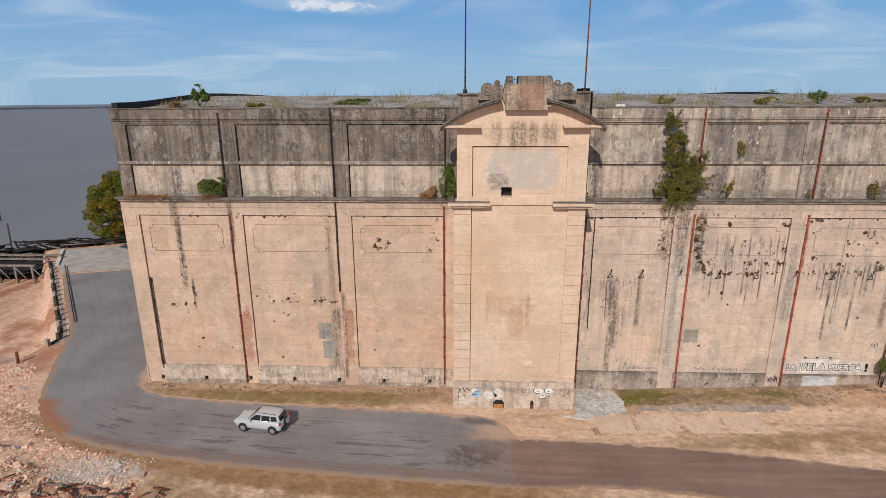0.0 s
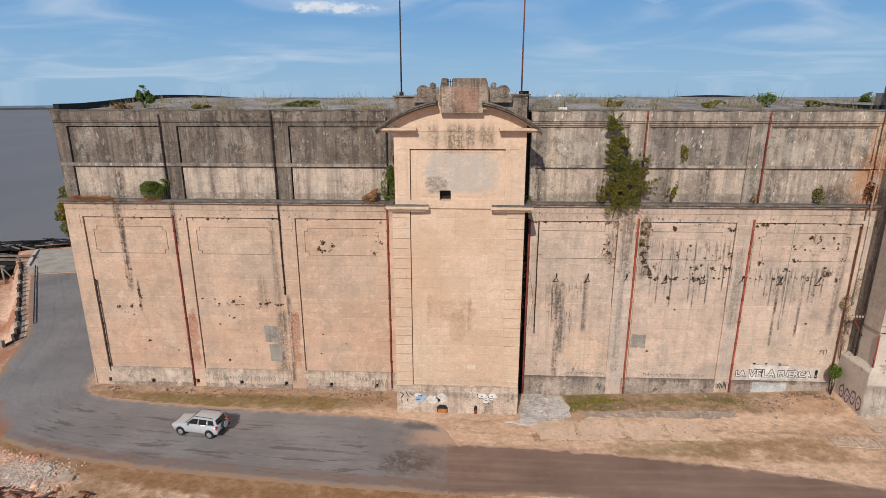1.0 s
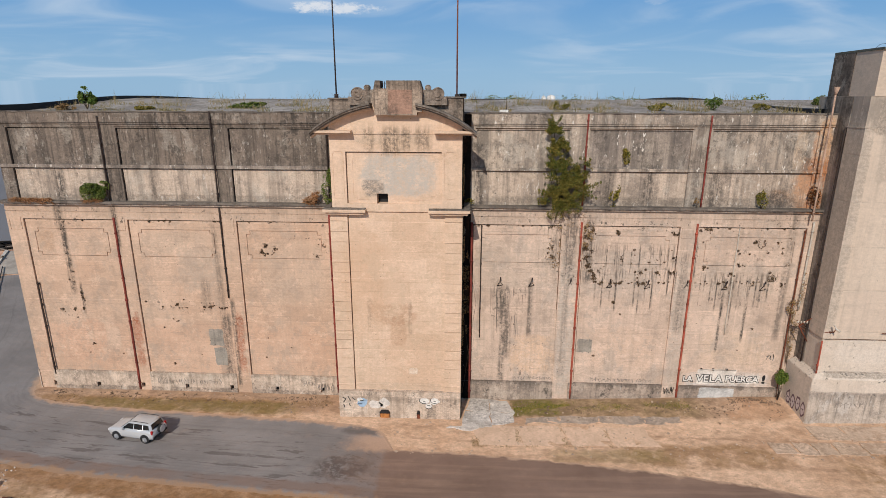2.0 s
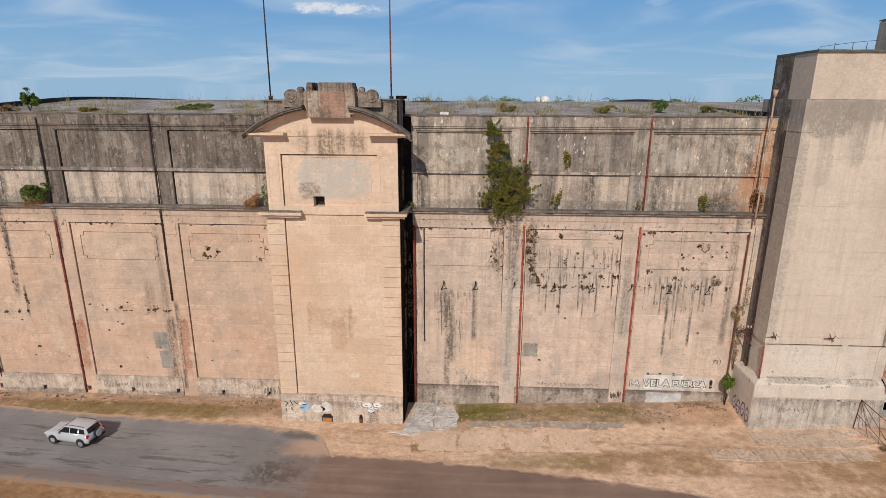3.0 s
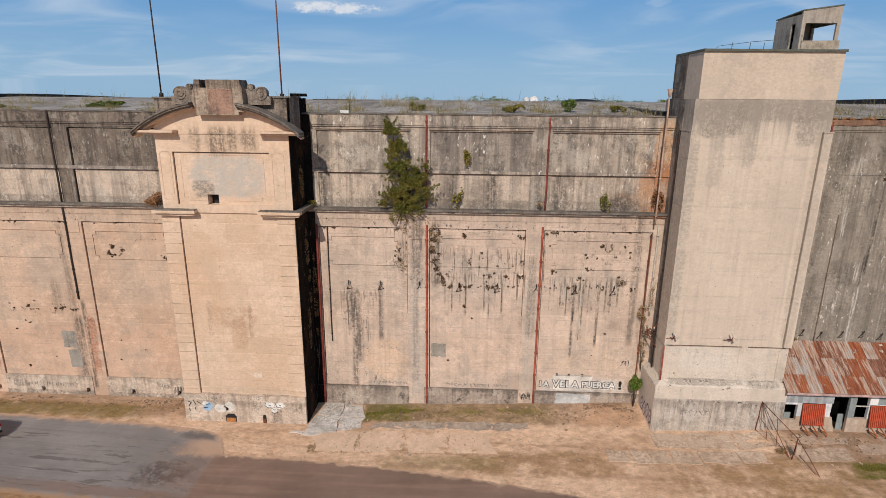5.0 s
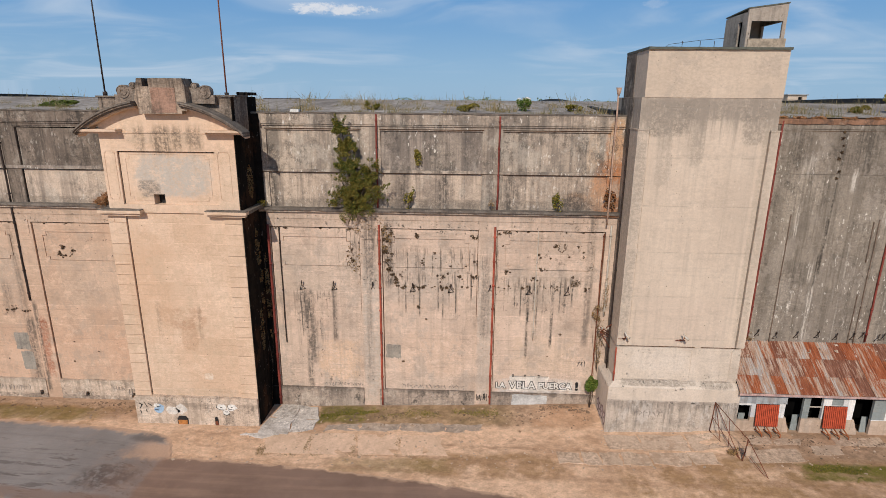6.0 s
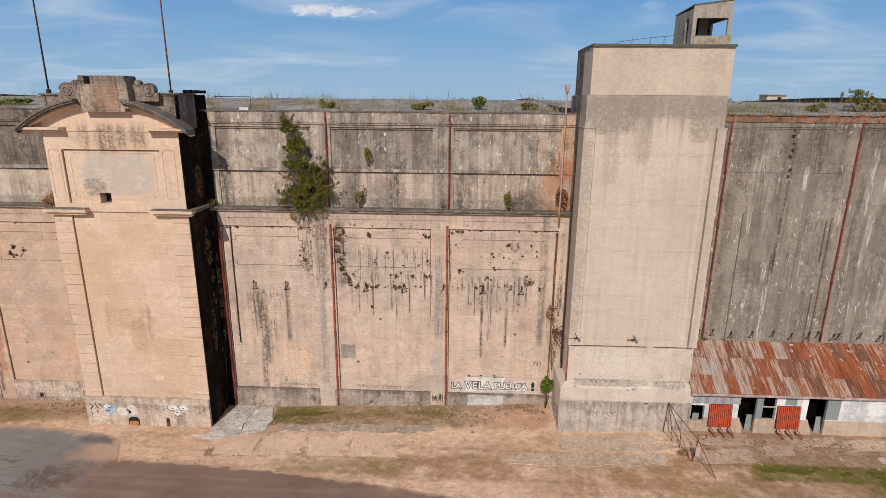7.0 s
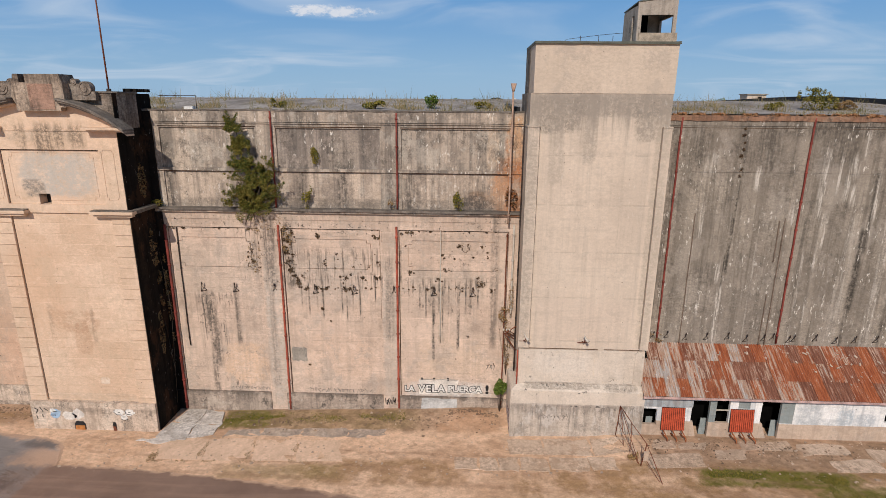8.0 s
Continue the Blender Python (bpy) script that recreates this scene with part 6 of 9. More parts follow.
LY, UY = FACE - 0.07, UP - 0.16
downpipe(-21.05, LY, 0.1, 16.9, 0.088, maroon_pipe, "rusty maroon downpipe on peach render")
downpipe(-11.45, LY, 9.6, 17.9, 0.075, dark_pipe, "broken dark iron downpipe on stained render")
downpipe(-1.85, LY, 0.3, 17.6, 0.088, maroon_pipe, "brown-red downpipe beside the pavilion")
downpipe(-29.2, LY, 1.5, 10.8, 0.07, dark_pipe, "thin dark conduit pipe on peach render")
downpipe(10.45, LY - 0.08, 0.2, 16.9, 0.11, maroon_pipe, "maroon downpipe in the shaded corner")
downpipe(19.75, LY, 0.35, 17.0, 0.088, red_pipe, "rust-red downpipe on stained render")
downpipe(29.35, LY, 0.75, 17.0, 0.088, red_pipe, "rust-red downpipe on stained render")
downpipe(11.3, FACE + 0.06, 6.2, 17.9, 0.05, dark_pipe, "thin dark conduit with broken end")
downpipe(32.9, FACE + 0.07, 7.0, 17.7, 0.045, pale_pipe, "thin pale conduit on peach render")
downpipe(35.1, FACE + 0.07, 16.8, 18.0, 0.04, dark_pipe, "thin dark conduit below the ledge")
downpipe(38.72, LY - 0.05, 9.5, 17.3, 0.08, pale_pipe, "pale downpipe in the tower corner")
downpipe(38.2, LY, 1.0, 16.6, 0.05, rust_mat, "thin rusty pipe in the tower corner")
# added dark bar in place of the shadow gap between pier and flank
downpipe(39.06, TF + 2.06, 5.2, 25.0, 0.06, dark_pipe, "dark bar painting the shadow gap behind the tower corner pier", 4.0)
downpipe(-21.2, UY, 18.4, 25.6, 0.07, dark_pipe, "dark downpipe on sooty parapet wall")
downpipe(-11.5, UY, 18.4, 26.0, 0.08, dark_pipe, "dark downpipe on sooty parapet wall")
downpipe(-1.75, UY, 18.4, 25.4, 0.07, dark_pipe, "dark downpipe beside the pavilion")
downpipe(19.7, UY, 18.4, 25.9, 0.072, maroon_pipe, "maroon downpipe on sooty parapet wall")
downpipe(29.45, UY, 18.4, 25.8, 0.072, maroon_pipe, "maroon downpipe on sooty parapet wall")
downpipe(38.2, 44.1, 17.5, 27.4, 0.07, plain("rust_streaked_pipe", (0.40, 0.27, 0.20), 0.7, 0, 0.4, 1.2), "rusty vent pipe with a red hopper head", 3.0, True)
downpipe(50.75, GF - 0.09, 7.8, 25.7, 0.075, maroon_pipe, "maroon downpipe on grey concrete wall", 2.2)
downpipe(60.35, GF - 0.09, 7.8, 25.7, 0.075, maroon_pipe, "maroon downpipe on grey concrete wall", 2.2)
downpipe(70.0, GF - 0.09, 7.8, 25.7, 0.075, maroon_pipe, "maroon downpipe on grey concrete wall", 2.2)
dusty_pipe = plain("dusty_grey_conduit", (0.17, 0.125, 0.095), 0.8, 0.0, 0.4, 2.0)
for x, z0, z1 in ((52.6, 7.6, 18.5), (59.05, 14.7, 18.0), (58.98, 7.6, 12.0), (59.45, 7.6, 18.2)):
    downpipe(x, GF - 0.05, z0, z1, 0.04, dusty_pipe, "thin dusty conduit on grey concrete wall", 2.6)
downpipe(39.1, TF - 0.08, 5.2, 8.1, 0.06, red_pipe, "short rust-red pipe at the tower foot")


# ---------------------------------------------------------------- masts
def mast(x, mat, label):
    t = thing("mast", (x, 42.0, 27.1), label, "mast", "pair of roof masts")
    bm = bmesh.new()
    tube(bm, [(x, 42.0, 27.1), (x, 42.0, 31.0), (x + 0.02, 42.0, 38.0)], [0.06, 0.055, 0.04], 8)
    part("pole", bm, mat, t)
    bm = bmesh.new()
    tube(bm, [(x, 42.0, 27.1), (x, 42.0, 27.4)], 0.16, 8)
    part("socket", bm, dark_pipe, t)


mast(-0.06, dark_pipe, "tall dark iron mast on the attic")
mast(9.15, rust_mat, "tall rusty mast on the attic")


# ---------------------------------------------------------------- brackets and lamps
def insulator_bracket(x, y, z, big=1.0):
    t = thing("wall_bracket", (x, y, z), "small dark iron insulator bracket on the wall", "bracket", "insulator brackets")
    bm = bmesh.new()
    tube(bm, [(x - 0.17 * big, y, z - 0.2 * big), (x, y - 0.2 * big, z + 0.22 * big), (x + 0.2 * big, y, z - 0.12 * big), (x - 0.17 * big, y, z - 0.2 * big)], 0.026 * big, 6)
    tube(bm, [(x, y - 0.2 * big, z + 0.22 * big), (x + 0.03, y - 0.22 * big, z + 0.4 * big)], 0.028 * big, 6)
    part("arm", bm, dark_pipe, t)
    bm = bmesh.new()
    tube(bm, [(x + 0.03, y - 0.22 * big, z + 0.34 * big), (x + 0.03, y - 0.22 * big, z + 0.5 * big)], [0.055 * big, 0.04 * big], 6)
    part("insulator", bm, dark_pipe, t)
    return t


for x in (13.0, 15.75, 19.1, 22.5, 25.75, 29.05, 32.35, 35.55):
    insulator_bracket(x, FACE + 0.1, 11.4, 1.3)
for i, x in enumerate((50.4, 51.5, 53.0, 54.7, 56.4, 57.9, 59.3, 60.0, 61.3, 61.7, 63.4, 65.0, 66.5, 68.2, 69.8, 71.5)):
    insulator_bracket(x, GF, 8.15 + 0.1 * math.sin(i * 2.1), 1.05)


def wall_lamp(x, y, z):
    t = thing("wall_lamp", (x, y, z), "small pale floodlight on a rusty wall bracket", "lamp", "floodlights on the tower")
    bm = bmesh.new()
    tube(bm, [(x, y, z - 0.3), (x + 0.05, y - 0.55, z - 0.1), (x + 0.1, y - 0.6, z + 0.15)], 0.035, 6)
    tube(bm, [(x - 0.35, y - 0.05, z - 0.35), (x + 0.4, y - 0.05, z - 0.35)], 0.03, 6)
    part("bracket", bm, rust_mat, t)
    bm = bmesh.new()
    tube(bm, [(x + 0.02, y - 0.5, z + 0.45), (x + 0.12, y - 0.62, z + 0.2), (x + 0.3, y - 0.85, z + 0.05)], [0.05, 0.07, 0.11], 8)
    part("lamp_head", bm, pale_pipe, t)


for x in (39.5, 44.0):
    wall_lamp(x, TF, 9.2)
# cable junk bolted in the corner between wall and tower
t = thing("cable_bracket", (39.1, 43.6, 8.2), "rusty multi-arm cable bracket with insulators", "bracket")
bm = bmesh.new()
for k in range(3):
    tube(bm, [(39.1, 43.8, 7.9 + k * 0.22), (38.35 - 0.12 * k, 43.5, 8.5 + k * 0.25)], 0.04, 6)
tube(bm, [(39.1, 43.3, 7.2), (38.2, 43.3, 8.6)], 0.05, 6)
tube(bm, [(39.1, 43.3, 9.3), (38.2, 43.3, 8.6)], 0.045, 6)
part("arms", bm, rust_mat, t)
for k in range(4):
    bm = bmesh.new()
    tube(bm, [(38.1 + 0.24 * k, 43.3, 8.85), (38.1 + 0.24 * k, 43.3, 9.05)], 0.065, 6)
    part("insulator", bm, pale_pipe, t)

# handrail on the tower and tripod rail on the main roof
t = thing("handrail", (42, 46.3, 30.66), "thin grey roof handrail on the tower", "rail")
bm = bmesh.new()
tube(bm, [(41.6, 46.2, 30.7), (42.2, 46.2, 31.25), (44.55, 46.2, 31.55), (46.3, 46.2, 31.7)], 0.017, 6)
part("top_rail", bm, dark_pipe, t)
for x in (43.2, 44.55, 45.6):
    bm = bmesh.new()
    tube(bm, [(x, 46.2, 30.66), (x, 46.2, 31.5)], 0.022, 6)
    part("post", bm, dark_pipe, t)
t = thing("handrail", (11.6, 46.4, 26.0), "thin dark roof rail by the pavilion", "rail")
bm = bmesh.new()
tube(bm, [(10.2, 46.6, 27.0), (13.2, 46.6, 27.0), (13.2, 46.6, 26.0)], 0.03, 6)
part("top_rail", bm, dark_pipe, t)
bm = bmesh.new()
box(bm, (12.6, 45.7, 25.98), (13.3, 46.2, 26.18))
tagged(part("roof_block", bm, plain("white_block", (0.7, 0.68, 0.64), 0.8)), "small white block lying on the parapet", "block")

# ---------------------------------------------------------------- leaves
def leaf_material(name, cols, rough=0.6):
    m, g = material(name)
    rnd = g.node("ShaderNodeNewGeometry").outputs["Random Per Island"]
    co = g.coords()
    n = g.noise(co, 0.6, 3.0)
    c = g.mix(g.ramp(rnd, 0.0, 1.0), cols[0], cols[1])
    c = g.mix(g.ramp(g.math("ADD", g.math("MULTIPLY", n, 0.6), g.math("MULTIPLY", rnd, 0.4)), 0.42, 0.62), c, cols[2])
    p = g.finish(c, rough, None)
    p.inputs["Subsurface Weight"].default_value = 0.0
    p.inputs["Transmission Weight"].default_value = 0.0
    return m


shrub_leaf = leaf_material("shrub_leaves", ((0.036, 0.058, 0.009), (0.125, 0.145, 0.018), (0.24, 0.18, 0.035)))
bush_leaf = leaf_material("bush_leaves", ((0.05, 0.085, 0.014), (0.115, 0.17, 0.028), (0.17, 0.20, 0.04)))
fresh_leaf = leaf_material("fresh_leaves", ((0.05, 0.10, 0.012), (0.09, 0.16, 0.025), (0.14, 0.17, 0.03)))
m, g = material("turning_tree_leaves")
co = g.coords()
rnd = g.node("ShaderNodeNewGeometry").outputs["Random Per Island"]
lobe = g.math("ADD", g.math("MULTIPLY", g.noise(co, 0.28, 3.0), 0.8), g.math("MULTIPLY", rnd, 0.2))
leafy = g.mix(rnd, (0.04, 0.075, 0.005), (0.11, 0.15, 0.008))
g.finish(g.mix(g.ramp(lobe, 0.46, 0.58), leafy, g.mix(rnd, (0.16, 0.115, 0.008), (0.30, 0.19, 0.012))), 0.6)
tree_leaf = m
dry_leaf = leaf_material("dry_grass", ((0.24, 0.15, 0.065), (0.38, 0.235, 0.11), (0.26, 0.17, 0.07)))
straw_leaf = leaf_material("reddish_straw", ((0.36, 0.17, 0.075), (0.48, 0.26, 0.13), (0.30, 0.16, 0.07)))
weed_leaf = leaf_material("roof_weeds", ((0.075, 0.085, 0.012), (0.17, 0.155, 0.022), (0.26, 0.20, 0.035)))
bark = plain("bark", (0.10, 0.075, 0.055), 0.9, 0, 0.4, 3.0)


def leaves(name, blobs, count, size, mat, parent, seed, droop=0.0, label="", narrow=0.3, skin=0.45):
    """Many small pointed leaves scattered in and on blobs (centre, radii, weight), denser near their skins."""
    rng = random.Random(seed)
    wsum = sum(b[2] for b in blobs)
    verts, faces = [], []
    for _ in range(count):
        pick = rng.uniform(0, wsum)
        for c, r, w in blobs:
            pick -= w
            if pick <= 0:
                break
        while True:
            d = Vector((rng.uniform(-1, 1), rng.uniform(-1, 1), rng.uniform(-1, 1)))
            if 0.05 < d.length < 1:
                break
        q = d.length ** skin
        d = d.normalized() * q
        p = Vector((c[0] + d.x * r[0], c[1] + d.y * r[1], c[2] + d.z * r[2]))
        if noise.noise(p * (0.9 / max(0.4, size * 5)) + Vector((seed, 0, 0))) < -0.16:
            continue
        s = size * rng.uniform(0.6, 1.4)
        a = Vector((rng.gauss(0, 1), rng.gauss(0, 1), rng.gauss(0, 0.7) - droop)).normalized()
        b = a.orthogonal().normalized()
        b = (Matrix.Rotation(rng.uniform(0, 6.28), 3, a) @ b) * narrow
        k = len(verts)
        verts += [p - a * s * 0.5, p + b * s, p + a * s * 0.6, p - b * s]
        faces.append((k, k + 1, k + 2, k + 3))
    me = bpy.data.meshes.new(name)
    me.from_pydata(verts, [], faces)
    return link_mesh(name, me, mat, parent, label)


def twigs(name, root, tips, r, parent, mat=bark):
    bm = bmesh.new()
    for tip in tips:
        a, b = Vector(root), Vector(tip)
        mid = a.lerp(b, 0.5) + Vector((random.uniform(-1, 1), random.uniform(-1, 1), random.uniform(-0.3, 1))) * (b - a).length * 0.1
        tube(bm, [a, mid, b], [r, r * 0.6, r * 0.2], 5)
    return part(name, bm, mat, parent)


# hanging shrub rooted on the ledge
t = thing("wall_shrub", (18.0, 44.6, 18.36), "large olive-green shrub rooted on the ledge and climbing the wall", "shrub")
SH = [((18.35, 44.25, 19.75), (1.6, 0.6, 1.5), 7.0), ((17.7, 44.15, 19.0), (1.15, 0.5, 1.0), 2.8), ((19.35, 44.3, 21.3), (0.6, 0.4, 0.7), 1.5), ((17.45, 44.35, 21.7), (0.75, 0.4, 0.6), 0.8),
      ((17.0, 44.4, 22.9), (0.46, 0.35, 0.9), 0.7), ((17.75, 44.4, 23.1), (0.36, 0.3, 0.95), 0.42), ((16.95, 44.4, 24.5), (0.42, 0.3, 0.9), 0.36), ((17.35, 44.05, 18.0), (0.75, 0.35, 0.8), 1.3), ((18.8, 44.05, 18.3), (0.8, 0.3, 0.5), 0.8), ((16.75, 44.4, 20.7), (0.36, 0.3, 0.4), 0.25)]
# feathery shoots that reach out of the mass, mostly upwards and outwards
rng = random.Random(8)
for _ in range(120):
    c, r, w = SH[rng.choice((0, 0, 0, 0, 1, 1, 2, 3, 3, 4, 5, 6))]
    a = rng.uniform(-0.6, 3.75) if c[2] > 18.5 else rng.uniform(3.3, 6.1)
    out = Vector((math.cos(a), -0.25 * rng.random(), math.sin(a) + 0.25)).normalized()
    reach = rng.uniform(0.7, 1.25) * (r[0] if abs(out.x) > 0.7 else r[2])
    base = Vector(c) + Vector((out.x * r[0] * 0.4, -rng.uniform(0, 0.3), out.z * r[2] * 0.4))
    for k in range(6):
        q = k / 5
        p = base + out * reach * q + Vector((0, 0, 0.12 * q * q))
        SH.append((tuple(p), (0.24 - 0.15 * q, 0.16, 0.24 - 0.12 * q), 0.085 * (1 - 0.55 * q)))
leaves("foliage", SH, 64000, 0.11, shrub_leaf, t, 3, -0.5, "", 0.2)
twigs("branches", (17.9, 44.7, 18.4), [(17.0, 44.4, 25.3), (17.7, 44.4, 24.0), (16.7, 44.4, 21.0), (19.4, 44.3, 21.6), (18.6, 44.1, 20.4), (17.3, 44.1, 17.0), (16.6, 44.2, 19.6), (18.2, 44.1, 17.2)], 0.09, t)
t = thing("ivy_root", (18.7, 44.7, 16.5), "dry brown roots spreading below the ledge", "roots")
leaves("dry_stems", [((18.9, FACE + 0.02, 17.0), (1.6, 0.08, 0.9), 1), ((20.3, FACE + 0.02, 15.9), (0.5, 0.08, 1.2), 0.7), ((17.6, FACE + 0.02, 14.2), (0.8, 0.06, 1.4), 0.4)], 900, 0.13, dry_leaf, t, 11)["kind"] = "stuff"


def bush(name, base, radii, count, size, mat, label, seed, parts=4, category="bush", lift=0.9, narrow=0.3):
    rng = random.Random(seed)
    t = thing(name, base, label, category)
    c = Vector(base) + Vector((0, 0, radii[2] * lift))
    blobs = [(c, radii, 2.0)]
    for _ in range(parts):
        o = Vector((rng.uniform(-0.8, 0.8) * radii[0], rng.uniform(-0.8, 0.8) * radii[1], rng.uniform(-0.5, 0.9) * radii[2]))
        blobs.append((c + o, tuple(r * rng.uniform(0.4, 0.65) for r in radii), 1.0))
    leaves("foliage", blobs, count, size, mat, t, seed, 0.0, "", narrow)
    tips = [Vector(b[0]) + Vector((0, 0, 0.1)) for b in blobs]
    twigs("branches", base, tips, 0.035, t)
    return t


bush("ledge_bush", (-22.4, 44.5, 18.36), (1.15, 0.5, 0.85), 10000, 0.09, bush_leaf, "dense green bush growing on the ledge", 21)
bush("ledge_bush", (-1.6, 44.4, 18.36), (0.7, 0.5, 1.5), 8000, 0.1, bush_leaf, "tall green bush in the corner beside the pavilion", 22)
t = thing("ledge_grass", (-27.0, 44.4, 18.36), "dry reddish grass on the ledge", "grass")
leaves("blades", [((-29.6 + k * 0.42, 44.42, 18.42 + 0.08 * math.sin(k * 1.9)), (0.5, 0.22, 0.14 + 0.1 * (k % 3 == 0)), 1.0) for k in range(19)], 4200, 0.34, straw_leaf, t, 23, 0.0, "", 0.04)
bush("ledge_grass", (-2.6, 44.3, 18.36), (1.1, 0.3, 0.45), 1500, 0.5, straw_leaf, "dry straw-coloured grass on the ledge", 24, 4, "grass", 0.8, 0.035)
bush("wall_weed", (23.0, 44.85, 21.9), (0.36, 0.2, 0.6), 800, 0.12, weed_leaf, "small green weed growing from the parapet wall", 25, 3, "weed")
bush("wall_weed", (22.2, 44.7, 18.36), (0.38, 0.25, 0.95), 520, 0.15, weed_leaf, "thin dry weed on the ledge", 26, 3, "weed")
bush("wall_weed", (34.3, 44.6, 18.36), (0.42, 0.3, 0.75), 480, 0.14, weed_leaf, "thin olive weed on the ledge", 27, 3, "weed")
bush("wall_weed", (29.0, 44.6, 18.36), (0.25, 0.2, 0.5), 160, 0.12, dry_leaf, "thin dry weed on the ledge", 28, 2, "weed")
bush("wall_weed", (10.2, 44.4, 18.4), (0.5, 0.4, 0.3), 260, 0.12, weed_leaf, "yellow-green weed in the shaded corner", 29, 2, "weed")
bush("corner_bush", (38.05, 44.1, 0.9), (0.52, 0.45, 0.5), 1700, 0.24, fresh_leaf, "bright green bush by the tower corner", 30, 5, "bush", 4.8, 0.16)
twig_t = thing("dead_creeper", (37.9, 44.4, 4.2), "dead brown creeper in the tower corner", "creeper")
leaves("foliage", [((38.2, 44.5, 9.8), (0.55, 0.2, 0.7), 0.8), ((38.5, 44.5, 7.4), (0.3, 0.2, 2.6), 1.0), ((38.7, 44.4, 11.5), (0.2, 0.15, 1.6), 0.4)], 1300, 0.1, dry_leaf, twig_t, 31)
twigs("twigs", (38.5, 44.5, 4.3), [(37.6, 44.5, 10.3), (38.0, 44.5, 11.0), (38.6, 44.5, 13.0), (37.7, 44.5, 9.3)], 0.018, twig_t)
t = thing("rust_stain_moss", (38.5, 44.4, 19.0), "rust-coloured dead creeper on the parapet corner", "creeper")
leaves("foliage", [((38.4, 44.7, 19.4), (0.45, 0.2, 1.3), 1.0)], 420, 0.2, leaf_material("rust_leaves", ((0.22, 0.085, 0.03), (0.30, 0.13, 0.05), (0.18, 0.10, 0.05))), t, 32)

t = thing("side_creeper", (9.78, 43.6, 0.5), "thin dry creeper on the near-black side wall", "creeper")
leaves("foliage", [((9.79, 43.8, 15.2), (0.07, 0.5, 1.6), 1.0), ((9.79, 44.1, 12.0), (0.07, 0.35, 2.4), 0.9), ((9.79, 43.4, 8.0), (0.06, 0.4, 2.0), 0.4), ((9.72, 43.6, 20.6), (0.06, 0.5, 1.4), 0.6), ((10.1, 44.55, 10.5), (0.2, 0.06, 4.0), 0.8)], 2600, 0.13, dry_leaf, t, 33)
twigs("twigs", (9.8, 44.3, 0.8), [(9.8, 44.0, 9.0), (9.8, 43.7, 14.0), (9.82, 44.2, 16.6)], 0.02, t)

# clumps of dead moss stuck to the lower walls
rng = random.Random(91)
blobs = []
CLUMPS = [(18.5, 15.3, 0.2), (18.9, 15.4, 0.36), (17.5, 14.8, 0.2), (17.4, 13.9, 0.28), (18.6, 13.5, 0.3), (19.4, 14.9, 0.16), (20.3, 15.7, 0.3), (20.2, 14.7, 0.26), (20.2, 13.7, 0.24), (20.5, 13.1, 0.24), (20.8, 12.7, 0.24),
          (21.6, 12.7, 0.26), (21.1, 12.1, 0.32), (20.8, 16.3, 0.24), (21.8, 11.6, 0.2), (22.6, 11.6, 0.2), (23.0, 11.6, 0.16), (23.4, 11.6, 0.16), (22.9, 16.1, 0.2), (23.0, 9.8, 0.17), (24.9, 11.6, 0.3), (25.4, 11.6, 0.17)]
CLUMPS += [(25.0, 12.6, 0.25), (26.5, 12.6, 0.16), (27.6, 12.6, 0.16), (27.9, 12.6, 0.16), (28.1, 16.1, 0.22), (27.6, 16.0, 0.16), (28.2, 15.0, 0.16), (28.2, 14.3, 0.17), (27.8, 13.8, 0.2), (30.2, 16.5, 0.34), (30.4, 13.2, 0.2), (34.9, 15.4, 0.42),
           (34.3, 15.4, 0.13), (36.2, 15.4, 0.13), (33.2, 14.4, 0.09), (34.0, 14.4, 0.1), (35.6, 14.5, 0.09), (36.8, 14.5, 0.09), (32.7, 12.6, 0.16), (34.4, 11.9, 0.2), (36.2, 12.2, 0.4), (37.1, 11.7, 0.13), (33.4, 13.4, 0.24), (37.4, 13.5, 0.16)]
CLUMPS += [(-27.4, 8.1, 0.13), (-26.2, 8.2, 0.14), (-25.4, 8.2, 0.16), (-25.2, 9.3, 0.2), (-25.3, 9.8, 0.15), (-17.2, 8.6, 0.12), (-16.4, 8.8, 0.16), (-13.9, 8.6, 0.12), (-13.2, 8.6, 0.2), (-12.3, 8.5, 0.12), (-16.6, 7.1, 0.1), (-25.0, 4.7, 0.1),
           (-25.5, 3.8, 0.09), (-17.4, 2.8, 0.14), (-7.8, 14.5, 0.25), (-8.1, 13.85, 0.22), (-7.3, 13.8, 0.24), (-6.9, 14.2, 0.14), (-2.5, 14.6, 0.2), (-3.2, 13.6, 0.15)]
for x, z, r in CLUMPS:
    blobs.append(((x, FACE + 0.11, z), (r, 0.08, r * rng.uniform(0.75, 1.15)), r))
    for _ in range(3):
        q = r * rng.uniform(0.25, 0.5)
        blobs.append(((x + rng.gauss(0, 0.9) * r, FACE + 0.11, z + rng.gauss(0, 0.8) * r), (q, 0.06, q), q * 0.8))
